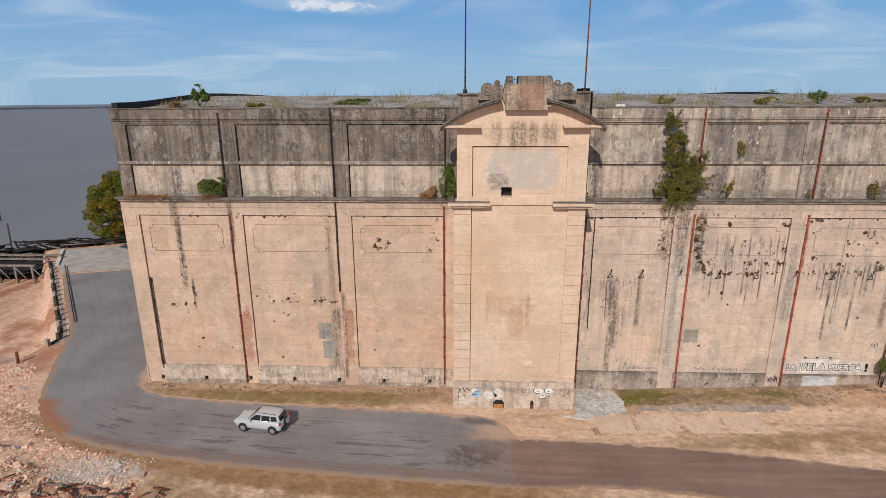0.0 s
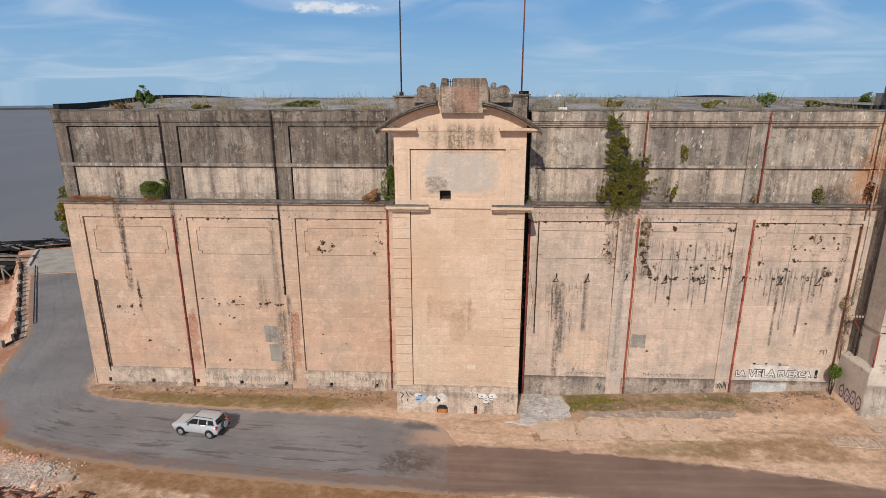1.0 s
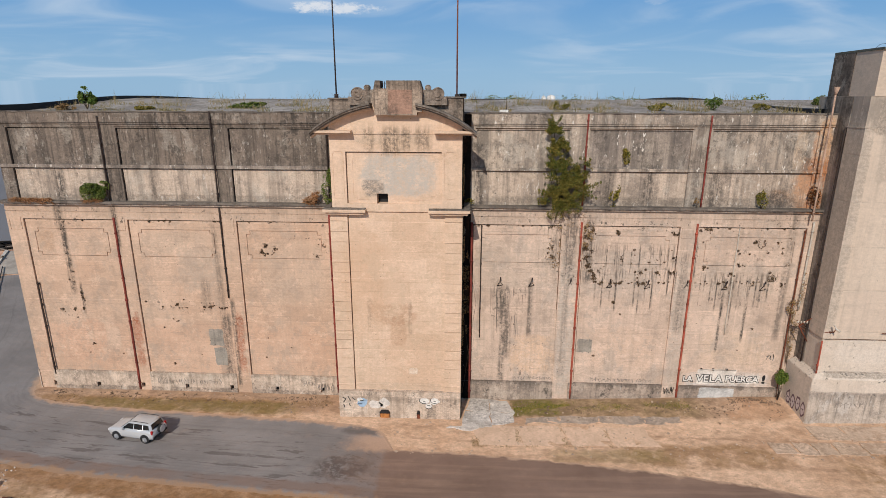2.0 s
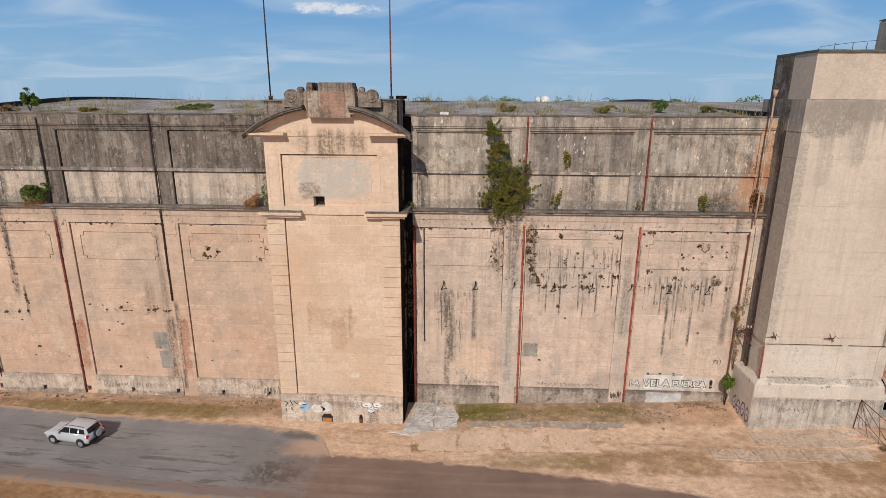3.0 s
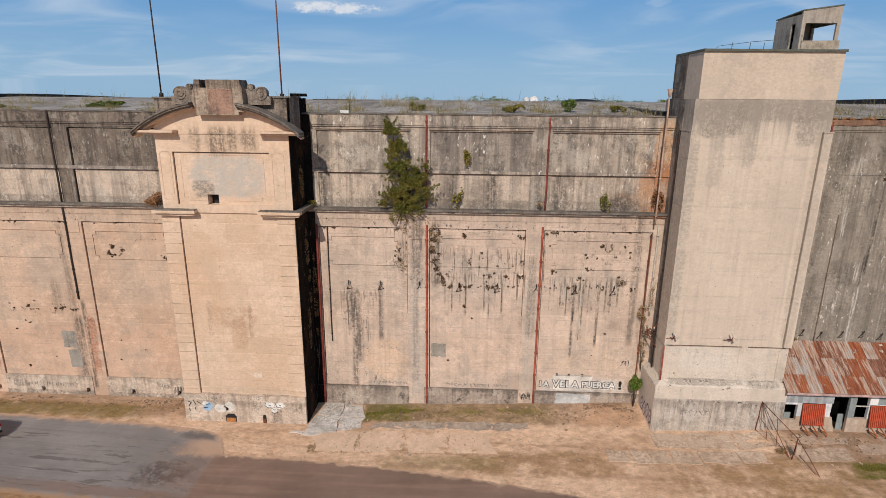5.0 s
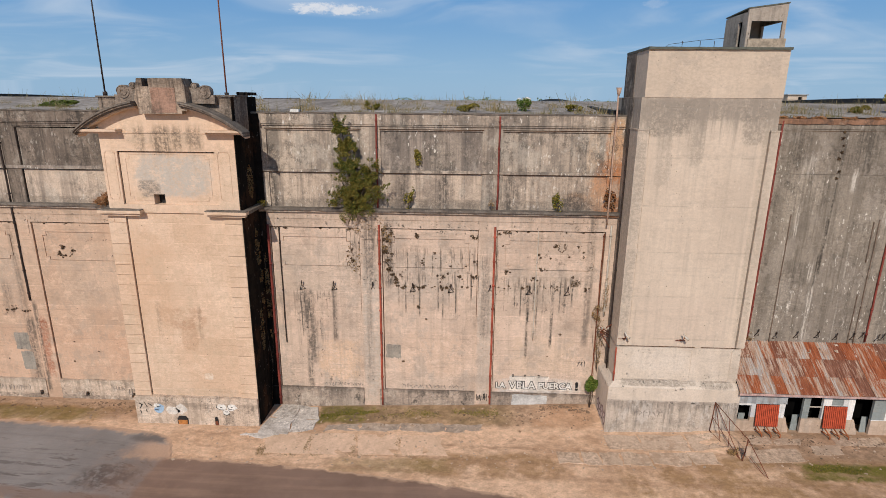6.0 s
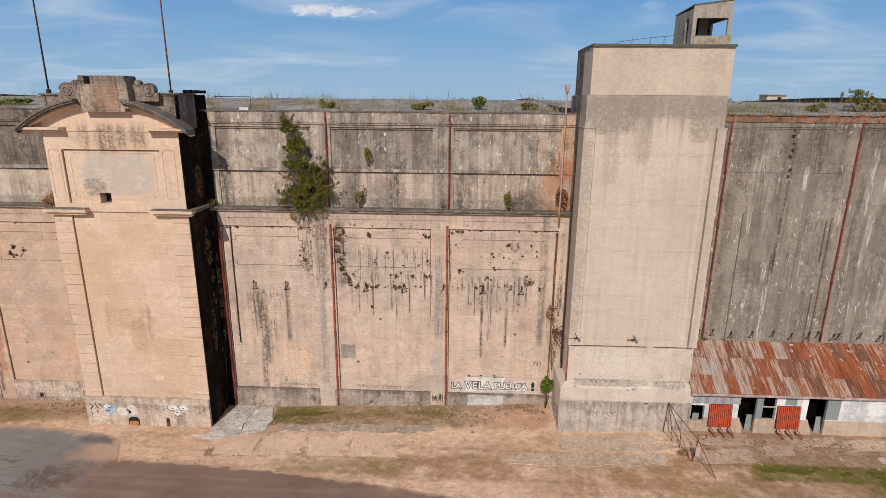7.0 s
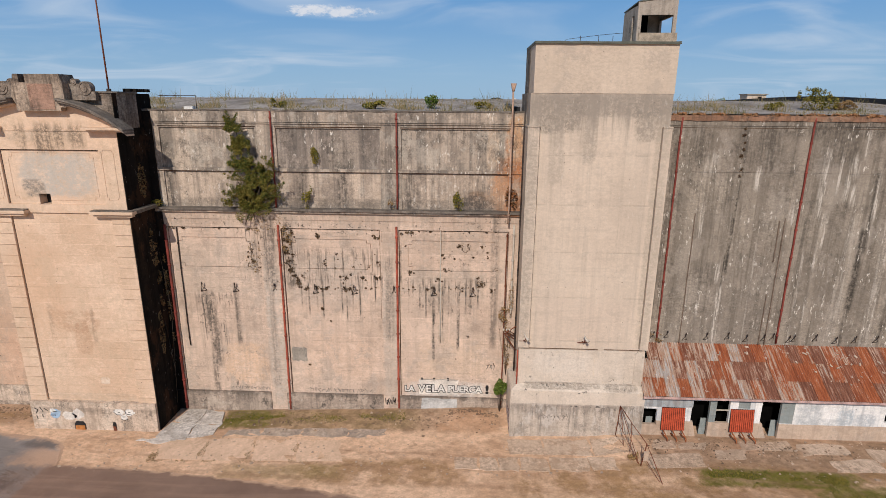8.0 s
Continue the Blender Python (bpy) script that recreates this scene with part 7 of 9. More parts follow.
# beads of moss on the bay heads, the bracket row and the wet courses
for xa, xb, za, zb, n in ((20.2, 28.0, 13.2, 14.6, 16), (20.2, 28.4, 11.5, 11.8, 14), (29.8, 37.2, 11.6, 11.9, 14), (17.0, 19.9, 12.5, 16.4, 12), (29.6, 37.6, 16.55, 16.8, 24), (11, 28.0, 16.55, 16.8, 34), (20.0, 20.8, 13.0, 16.8, 10),
                          (-18.0, -11.8, 8.45, 8.6, 14), (-29.4, -2.0, 16.55, 16.8, 36), (-26.3, -25.7, 10, 17, 10), (20.0, 37.5, 4.0, 16.0, 14), (-29, -3, 2.5, 12, 14)):
    for _ in range(n):
        r = rng.choice((0.05, 0.06, 0.08, 0.11))
        blobs.append(((rng.uniform(xa, xb), FACE + 0.11, rng.uniform(za, zb)), (r * 1.4, 0.06, r), r * 0.8))
moss_leaf = leaf_material("dead_moss", ((0.072, 0.042, 0.027), (0.125, 0.074, 0.042), (0.165, 0.11, 0.06)))
for k in range(8):
    r = 0.13 + 0.05 * math.sin(k * 2.3)
    blobs.append(((55.5 + 0.08 * math.sin(k * 1.7), GF - 0.03, 21.4 + k * 0.5), (r, 0.07, r), r))
tagged(leaves("wall_moss", blobs, 26000, 0.065, moss_leaf, None, 92, 0.0, "", 0.5, 1.3), "dark dead moss clumps stuck to the peach walls", "moss", kind="stuff")

t = thing("coping_grass", (62, 44.6, 25.82), "dry reddish grass along the grey parapet", "grass")
leaves("blades", [((49.5 + k * 1.35, 44.65 + 0.1 * math.sin(k), 25.88), (0.8, 0.25, 0.14), 1.0) for k in range(20)], 5200, 0.15, straw_leaf, t, 93)

# small tree and weeds on the roofs
t = thing("roof_tree", (-24.2, 48.2, 26.1), "young bright green tree growing on the roof", "tree")
leaves("crown", [((-24.2, 48.2, 27.3), (0.55, 0.5, 0.75), 2.0), ((-24.5, 48.2, 27.0), (0.45, 0.4, 0.45), 1.0), ((-23.7, 48.2, 26.9), (0.5, 0.4, 0.45), 1.0)], 4200, 0.13, fresh_leaf, t, 41)
twigs("trunk", (-24.2, 48.2, 26.05), [(-24.2, 48.2, 27.6), (-23.8, 48.2, 27.0), (-24.5, 48.2, 27.1)], 0.05, t)
for i, (x, y, rx, rz, mat) in enumerate(((64.5, 52.0, 1.5, 1.0, weed_leaf), (67.5, 52.5, 1.0, 0.35, dry_leaf), (61.0, 52.0, 0.6, 0.3, weed_leaf), (27.0, 50.0, 1.1, 0.3, weed_leaf),
                                         (31.8, 50.5, 0.5, 0.65, fresh_leaf), (36.2, 51.0, 0.8, 0.3, weed_leaf), (-19.5, 49.0, 0.8, 0.2, weed_leaf), (-10.8, 51.5, 1.6, 0.25, bush_leaf),
                                         (18.4, 51.0, 0.7, 0.4, weed_leaf), (-26.5, 48.5, 0.9, 0.25, dry_leaf), (44.5, 56, 0.9, 0.5, fresh_leaf))):
    bush("roof_weed", (x, y, roof_z(y)), (rx, 0.6, rz), int(1700 * rx), 0.14, mat, "clump of weeds growing on the roof", 50 + i, 3, "weeds")

rng = random.Random(77)
verts, faces = [], []
for _ in range(26000):
    x = rng.uniform(LEFT + 1, 75)
    if 38.5 < x < 49.5:
        continue
    y = 45.7 + abs(rng.gauss(0, 8))
    if noise.noise(Vector((x * 0.35, y * 0.3, 3))) < 0.12:
        continue
    h = rng.uniform(0.15, 0.45) * (rng.uniform(1.6, 3.8) if noise.noise(Vector((x * 0.7, y * 0.5, 8))) > 0.18 else 0.8)
    b = Vector((x, y, roof_z(y) - 0.02))
    tip = b + Vector((rng.gauss(0, 0.25) * h * 1.6, rng.gauss(0, 0.12), h))
    w = Vector((rng.uniform(0.012, 0.03), 0, 0))
    k = len(verts)
    verts += [b - w, b + w, tip]
    faces.append((k, k + 1, k + 2))
me = bpy.data.meshes.new("roof_grass")
me.from_pydata(verts, [], faces)
tagged(link_mesh("roof_grass", me, leaf_material("grey_green_stalks", ((0.11, 0.105, 0.045), (0.20, 0.17, 0.085), (0.27, 0.20, 0.10)))), "sparse dry grass stalks along the roofs", "grass", kind="stuff")

# broad tree by the river
t = thing("riverside_tree", (-57.0, 90.5, 0.0), "broad tree with yellow-green crown on the quay", "tree")
bm = bmesh.new()
tube(bm, [(-57.0, 90.5, -0.3), (-57.2, 90.4, 2.0), (-57.7, 90.2, 4.0)], [0.55, 0.42, 0.36], 10)
part("trunk", bm, bark, t)
limbs = [(-64.0, 89, 8.0), (-61.5, 87, 11.0), (-58, 92, 14.0), (-52, 90, 10), (-60, 94, 8), (-65.5, 90.5, 6.0)]
twigs("limbs", (-57.7, 90.2, 3.9), limbs, 0.28, t)
rng = random.Random(5)
TB = []
for _ in range(150):
    d = Vector((rng.gauss(0, 1), rng.gauss(0, 1), rng.gauss(0, 1))).normalized()
    q = rng.uniform(0.75, 1.0)
    TB.append(((-57.8 + d.x * 8.4 * q + d.z * 2.4 * q, 90.3 + d.y * 6.0 * q, 9.5 + d.z * 7.2 * q), (rng.uniform(0.8, 1.5), 1.2, rng.uniform(0.6, 1.0)), 1.0))
TB.append(((-57.8, 90.3, 9.4), (7.2, 5.2, 4.9), 22.0))
TB.append(((-56.0, 90.3, 13.0), (4.5, 4.5, 3.6), 10.0))
leaves("crown", TB, 120000, 0.25, tree_leaf, t, 61)

# far trees along the horizon
rng = random.Random(15)
for i in range(16):
    x = 190 + i * 30 + rng.uniform(-9, 9)
    y = 420 + rng.uniform(-30, 40)
    h = rng.uniform(24, 28.5)
    t = thing("far_tree", (x, y, 0), "distant dark green tree beyond the roofs", "tree", "distant trees")
    bl = [((x + rng.gauss(0, 5), y, h - 6 + rng.gauss(0, 2)), (rng.uniform(4, 8), 5, rng.uniform(2.5, 4)), 1.0) for _ in range(6)]
    leaves("crown", bl, 700, 1.1, bush_leaf, t, 90 + i)
    bm = bmesh.new()
    tube(bm, [(x, y, 0), (x, y, h - 6)], [0.6, 0.3], 6)
    part("trunk", bm, bark, t)

for i in range(12):
    x = -12 + i * 16 + rng.uniform(-6, 6)
    y = 420 + rng.uniform(-20, 30)
    h = rng.uniform(26.4, 28.4)
    t = thing("far_tree", (x, y, 0), "distant dark green tree beyond the roofs", "tree", "distant trees")
    bl = [((x + rng.gauss(0, 5), y, h - 4 + rng.gauss(0, 1.2)), (rng.uniform(4, 8), 5, rng.uniform(2.0, 3)), 1.0) for _ in range(6)]
    leaves("crown", bl, 700, 1.1, bush_leaf, t, 190 + i)
    bm = bmesh.new()
    tube(bm, [(x, y, 0), (x, y, h - 4)], [0.6, 0.3], 6)
    part("trunk", bm, bark, t)
for x, r, z in ((63.5, 1.6, 27.6), (69.0, 3.0, 28.2)):
    t = thing("far_silo", (x, 418, 0), "small white storage silo far beyond the roofs", "silo", "distant white silos")
    bm = bmesh.new()
    tube(bm, [(x, 418, 0), (x, 418, z)], r, 16)
    part("drum", bm, white_wash, t)
    bm = bmesh.new()
    tube(bm, [(x, 418, z), (x, 418, z + 0.9)], [r * 1.03, 0.3], 16)
    part("cone_roof", bm, white_wash, t)
# ---------------------------------------------------------------- writing and paint on the walls
black_paint = plain("black_spray_paint", (0.02, 0.018, 0.018), 0.8, 0, 0.3, 8)
white_paint = plain("white_spray_paint", (0.68, 0.655, 0.61), 0.85, 0, 0.25, 4)
chalk_paint = plain("washed_out_white_paint", (0.60, 0.555, 0.50), 0.9, 0, 0.3, 1.5)
faint_paint = plain("faint_grey_paint", (0.24, 0.205, 0.18), 0.85, 0, 0.4, 6)
blue_paint = plain("pale_blue_paint", (0.30, 0.42, 0.55), 0.85, 0, 0.2, 4)


def lettering(text, x, z, y, size, spread, mat, offset=0.0):
    cu = bpy.data.curves.new("lettering", "FONT")
    cu.body, cu.size, cu.offset, cu.space_character = text, size, offset, spread
    cu.resolution_u = 3
    tmp = new("lettering_tmp", cu)
    bpy.context.view_layer.update()
    me = bpy.data.meshes.new_from_object(tmp.evaluated_get(bpy.context.evaluated_depsgraph_get()))
    bpy.data.objects.remove(tmp)
    for v in me.vertices:
        v.co = Vector((x + v.co.x, y, z + v.co.y))
    return me


graf = thing("graffiti", (33.0, FACE + 0.12, 2.4), "black and white hand-painted lettering on peach wall", "graffiti")
def ragged(bm, x0, x1, z0, z1, y, seed, rag=0.14):
    """A flat coat of paint with a brushed, uneven outline."""
    rng = random.Random(seed)
    c = [(x0, z0), (x1, z0), (x1, z1), (x0, z1)]
    v = []
    for (xa, za), (xb, zb) in zip(c, c[1:] + c[:1]):
        for k in range(9):
            v.append(bm.verts.new((xa + (xb - xa) * k / 9 + rng.uniform(-rag, rag), y, za + (zb - za) * k / 9 + rng.uniform(-rag, rag))))
    bm.faces.new(v)


bm = bmesh.new()
ragged(bm, 31.1, 34.5, 2.05, 3.5, FACE + 0.127, 1, 0.07)
ragged(bm, 34.65, 36.6, 2.2, 3.0, FACE + 0.127, 2, 0.04)
part("ground_coat", bm, plain("thin_white_wash", (0.64, 0.585, 0.52), 0.9, 0, 0.3, 1.2), graf, "worn whitish paint behind the letters")
bm = bmesh.new()
ragged(bm, 31.3, 34.4, 0.75, 1.8, FACE - 0.104, 3, 0.05)
part("ground_coat", bm, plain("bluish_white_wash", (0.47, 0.46, 0.44), 0.9, 0, 0.4, 0.9), graf, "bluish white paint run over the plinth")
for word, x, z, s, sp in (("LA", 29.85, 2.32, 0.72, 1.02), ("VELA", 31.05, 2.3, 0.95, 1.1), ("PUERCA", 33.6, 2.34, 0.82, 0.95), ("!", 36.85, 2.3, 1.0, 1.0)):
    link_mesh("outline", lettering(word, x, z, FACE + 0.122, s, sp, black_paint, 0.08), black_paint, graf, "black outline")
    if word != "!":
        link_mesh("fill", lettering(word, x, z, FACE + 0.117, s, sp, white_paint, 0.022), white_paint, graf, "off-white fill")
t = thing("wall_bar", (32.8, FACE + 0.13, 3.55), "thin rusty bar on two brackets above the lettering", "bar")
bm = bmesh.new()
tube(bm, [(31.2, FACE + 0.03, 3.55), (32.8, FACE + 0.03, 3.57), (34.4, FACE + 0.03, 3.54)], 0.035, 6)
part("bar", bm, pale_pipe, t)
for x in (31.35, 32.4, 33.6):
    bm = bmesh.new()
    box(bm, (x - 0.09, FACE + 0.02, 3.48), (x + 0.09, FACE + 0.13, 3.64))
    part("bracket", bm, dark_pipe, t)


def paint_patch(bm, cx, cz, y, rx, rz, seed, n=18, mi=0):
    rng = random.Random(seed)
    v = [bm.verts.new((cx + rx * math.cos(6.283 * k / n) * rng.uniform(0.72, 1.1), y, cz + rz * math.sin(6.283 * k / n) * rng.uniform(0.72, 1.1))) for k in range(n)]
    bm.faces.new(v).material_index = mi


def stroke(bm, pts, y, w, mi=0):
    for (xa, za), (xb, zb) in zip(pts, pts[1:]):
        d = Vector((xb - xa, 0, zb - za)).normalized() * w * 0.5
        nrm = Vector((-d.z, 0, d.x))
        a, b = Vector((xa, y, za)) - d, Vector((xb, y, zb)) + d
        bm.faces.new([bm.verts.new(p) for p in (a - nrm, b - nrm, b + nrm, a + nrm)]).material_index = mi


pl = PF - 0.24
t = thing("graffiti", (1.8, pl, 0.6), "white and pale blue paint splashes with black strokes on plinth", "graffiti")
for cx, cz, rx, rz, mat in ((1.15, 1.5, 0.5, 0.5, blue_paint), (2.3, 1.3, 0.6, 0.42, chalk_paint), (3.1, 1.45, 0.5, 0.5, chalk_paint), (0.95, 1.72, 0.3, 0.22, white_paint)):
    bm = bmesh.new()
    paint_patch(bm, cx, cz, pl - 0.004 - 0.004 * (rx < 0.5), rx, rz, int(rx * 10 + cx * 7))
    part("splash", bm, mat, t)
for pts in ([(-0.55, 1.9), (-0.3, 1.75), (-0.5, 1.45)], [(-0.1, 2.0), (0.1, 1.6)], [(0.25, 1.9), (0.5, 1.7)], [(-0.5, 1.2), (-0.45, 0.95)], [(0.0, 1.3), (0.05, 1.1)], [(0.8, 1.3), (1.1, 1.3)], [(1.0, 1.62), (1.3, 1.68)]):
    bm = bmesh.new()
    stroke(bm, pts, pl - 0.011, 0.08)
    part("stroke", bm, black_paint, t)
t = thing("graffiti", (6.9, pl, 0.9), "white paint patch with black strokes on plinth", "graffiti")
for cx, cz, rx, rz in ((6.55, 1.75, 0.48, 0.33), (7.45, 1.75, 0.48, 0.33), (6.95, 1.25, 0.34, 0.25)):
    bm = bmesh.new()
    paint_patch(bm, cx, cz, pl - 0.004, rx, rz, int(cx * 10))
    part("splash", bm, white_paint, t)
for pts in ([(6.2, 1.95), (6.15, 1.7), (6.4, 1.5), (6.7, 1.5)], [(7.1, 1.9), (7.15, 1.6), (7.6, 1.52)], [(6.5, 1.72), (6.62, 1.72)], [(7.4, 1.74), (7.52, 1.74)], [(6.85, 1.32), (7.05, 1.32)], [(6.7, 1.1), (6.95, 0.98), (7.2, 1.1)]):
    bm = bmesh.new()
    stroke(bm, pts, pl - 0.011, 0.06)
    part("stroke", bm, black_paint, t)


def scrawl(x0, x1, z0, z1, y, seed, n, w, mat, label):
    """Scribbled, unreadable marks as short bars."""
    rng = random.Random(seed)
    t = thing("graffiti", ((x0 + x1) / 2, y, z0), label, "graffiti")
    for k in range(n):
        x = x0 + (x1 - x0) * (k + 0.5) / n
        h = (z1 - z0)
        c = [(x + rng.uniform(-0.5, 0.5) * (x1 - x0) / n, z0 + h * q) for q in (rng.uniform(0, .3), rng.uniform(.4, .7), rng.uniform(.6, 1), rng.uniform(.1, .6))]
        bm = bmesh.new()
        stroke(bm, c, y - 0.0004 * k, w)
        part("scrawl_line", bm, mat, t)


PY = FACE - 0.106
scrawl(-19.3, -13.0, 0.7, 1.35, PY, 1, 22, 0.035, faint_paint, "faint grey scrawl along the stained plinth")
scrawl(-8.6, -6.8, 0.35, 0.85, PY, 2, 7, 0.035, faint_paint, "faint grey scrawl on the pale plinth")
scrawl(-5.2, -4.0, 0.9, 1.4, PY, 3, 5, 0.035, faint_paint, "faint grey scrawl on the pale plinth")
scrawl(-3.8, -2.2, 0.3, 1.3, PY, 4, 12, 0.04, faint_paint, "dark tangled scrawl on the plinth")
scrawl(21.5, 27.0, 2.0, 2.45, FACE + 0.124, 5, 16, 0.045, faint_paint, "faint grey scrawl above the plinth")
scrawl(14.5, 18.0, 2.05, 2.4, FACE + 0.124, 6, 12, 0.045, faint_paint, "faint grey scrawl above the plinth")
scrawl(28.15, 29.1, 1.0, 1.75, FACE - 0.026, 7, 8, 0.05, black_paint, "round black scrawl on the pier foot")
scrawl(40.9, 43.4, 2.2, 2.9, TF - 0.446, 8, 7, 0.045, faint_paint, "dark scrawl on the grey tower plinth")
scrawl(36.9, 37.6, 4.5, 5.3, FACE + 0.124, 9, 3, 0.07, faint_paint, "dark scrawl on peach wall")
# scrawl on the river side of the tower plinth
t = thing("graffiti", (38.64, 42.6, 1.2), "dark outlined scrawl on the tower plinth side", "graffiti")
rng = random.Random(4)
outline_paint = plain("plum_outline_paint", (0.16, 0.10, 0.11), 0.85, 0, 0.3, 4)
pink_white = plain("pinkish_white_paint", (0.62, 0.52, 0.49), 0.85, 0, 0.2, 4)
for k in range(4):
    cy, cz, ry, rz = 41.5 + k * 0.72, 1.75 + 0.12 * math.sin(k * 2.0), 0.36, 0.72
    ring = []
    for j in range(14):
        a = 2 * math.pi * j / 14
        ring.append((math.cos(a) * ry * rng.uniform(0.75, 1.1), math.sin(a) * rz * rng.uniform(0.8, 1.1)))
    for grow, xx, nm, mt in ((1.0, 38.644, "outline", outline_paint), (0.72, 38.639, "fill", pink_white)):
        bm = bmesh.new()
        bm.faces.new([bm.verts.new((xx, cy + p * grow, cz + q * grow)) for p, q in ring])
        part(nm, bm, mt, t)
    bm = bmesh.new()
    box(bm, (38.632, cy - 0.12, cz - 0.05), (38.637, cy + 0.1, cz + 0.07))
    part("scrawl_line", bm, outline_paint, t)

# low vents at the pavilion foot
for x, w, mat, lab in ((3.1, 0.95, rust_mat, "rusty iron hatch at the plinth foot"), (6.05, 0.3, rust_mat, "small rusty vent at the plinth foot")):
    t = thing("plinth_hatch", (x, pl, 0.0), lab, "hatch")
    # flat black arch paints the shade of the low opening
    bm = bmesh.new()
    prof = [(x - w / 2, 0.05), (x + w / 2, 0.05), (x + w / 2, 0.55), (x + w * 0.3, 0.8), (x - w * 0.3, 0.8), (x - w / 2, 0.55)]
    extrude_profile(bm, prof, pl - 0.03, pl + 0.02)
    part("frame", bm, black_mat, t)
    bm = bmesh.new()
    box(bm, (x - w * 0.42, pl - 0.05, 0.02), (x + w * 0.42, pl - 0.031, 0.42))
    part("plate", bm, plain("orange_rust", (0.42, 0.17, 0.05), 0.85, 0, 0.3, 4) if w > 0.5 else mat, t)

# ---------------------------------------------------------------- slabs and pavers
slab_mat = render_coat("old_slab_concrete", (0.60, 0.455, 0.345), (0.50, 0.37, 0.27), (0.32, 0.225, 0.155), 0.1, 0.7, scuff=0.7, scuffcol=(0.42, 0.29, 0.20), mottle=0.8)


sand_slab = render_coat("sandy_paving", (0.73, 0.53, 0.39), (0.66, 0.47, 0.335), (0.45, 0.31, 0.21), 0.1, 0.5, scuff=0.5, scuffcol=(0.56, 0.40, 0.28), mottle=0.4)
grey_slab = render_coat("grey_kerb_concrete", (0.46, 0.38, 0.31), (0.37, 0.295, 0.235), (0.20, 0.165, 0.14), 0.1, 0.6, scuff=0.6, scuffcol=(0.52, 0.40, 0.30), mottle=0.6)
white_slab = render_coat("lime_splashed_slab", (0.66, 0.61, 0.56), (0.54, 0.49, 0.44), (0.30, 0.26, 0.225), 0.1, 0.6, scuff=0.7, scuffcol=(0.40, 0.355, 0.31), mottle=0.9)


def slab(pts, thick, label, group="", rag=0.12, mat=None):
    """A broken concrete slab with an uneven outline, lying on the ground."""
    bm = bmesh.new()
    ring = []
    n = len(pts)
    for i in range(n):
        a, b = Vector(pts[i]), Vector(pts[(i + 1) % n])
        for k in range(3):
            p = a.lerp(b, k / 3)
            p += Vector((random.uniform(-rag, rag), random.uniform(-rag, rag)))
            ring.append(p)
    top = [bm.verts.new((p.x, p.y, ground_z(p.x, p.y) + thick + random.uniform(-0.015, 0.015))) for p in ring]
    low = [bm.verts.new((p.x, p.y, ground_z(p.x, p.y) - 0.12)) for p in ring]
    c = sum((v.co for v in top), Vector()) / len(top)
    mid = bm.verts.new(c)
    m = len(ring)
    for i in range(m):
        bm.faces.new((top[i], top[(i + 1) % m], mid))
        bm.faces.new((low[i], low[(i + 1) % m], top[(i + 1) % m], top[i]))
    ob = part("concrete_slab", bm, mat or slab_mat)
    return tagged(ob, label, "slab", group)


S = "pale cracked concrete slab beside the pavilion"
for pts in ([(9.9, 40.3), (12.4, 40.2), (12.3, 42.4), (10.2, 42.6)], [(12.45, 40.4), (14.3, 40.9), (14.5, 42.3), (12.35, 42.4)], [(10.2, 42.65), (12.3, 42.45), (12.2, 44.6), (10.6, 44.6)],
            [(12.35, 42.45), (14.5, 42.4), (13.9, 44.3), (12.25, 44.6)], [(8.6, 39.9), (10.6, 39.5), (11.8, 40.1), (9.8, 40.25)]):
    slab(pts, 0.08, S, "slabs beside the pavilion", 0.12, white_slab)
P = "flat worn paving slab set in sand"
xs0 = [34.2, 36.2, 37.6, 39.2, 41.4, 44.4, 46.4]
for a, b in zip(xs0, xs0[1:]):
    slab([(a + 0.06, 37.0), (b - 0.06, 36.9), (b - 0.15, 38.3), (a + 0.05, 38.4)], 0.05, P, "paving slabs before the tower")
for a, b in ((38.5, 41.2), (41.3, 44.9), (45.0, 48.2)):
    slab([(a, 38.7), (b, 38.7), (b - 0.1, 40.6), (a, 40.7)], 0.035, P, "paving slabs before the tower")
for a, b, y0, y1 in ((48.4, 52.6, 37.0, 38.9), (51.6, 53.6, 39.2, 40.3), (49.6, 51.3, 39.2, 40.6), (53.9, 56.2, 38.2, 39.6), (56.2, 60.2, 39.4, 40.8), (60.6, 64.2, 39.0, 40.6), (62, 65.4, 37.0, 38.7), (65.6, 70, 38.4, 40.2)):
    slab([(a, y0), (b, y0 + 0.2), (b + 0.2, y1), (a + 0.1, y1 - 0.2)], 0.03, "broken concrete slab in front of the shed", "slabs before the shed", 0.16, slab_mat)
for a, b in ((15.4, 18.2), (18.4, 21.6), (21.8, 25.4), (25.6, 28.6)):
    slab([(a, 40.8), (b, 40.9), (b, 41.9), (a, 41.8)], 0.012, "long grey concrete slab half buried in sand", "half buried kerb slabs", 0.2, grey_slab)
for a, b in ((10.7, 14.25), (14.4, 18.1), (18.25, 21.6), (21.75, 25.2)):
    slab([(a + 0.6, 37.6), (b + 0.6, 37.75), (b, 40.45), (a, 40.3)], 0.01, "wide sandy paving slab flush with the ground", "sandy paving slabs by the road", 0.1, sand_slab)

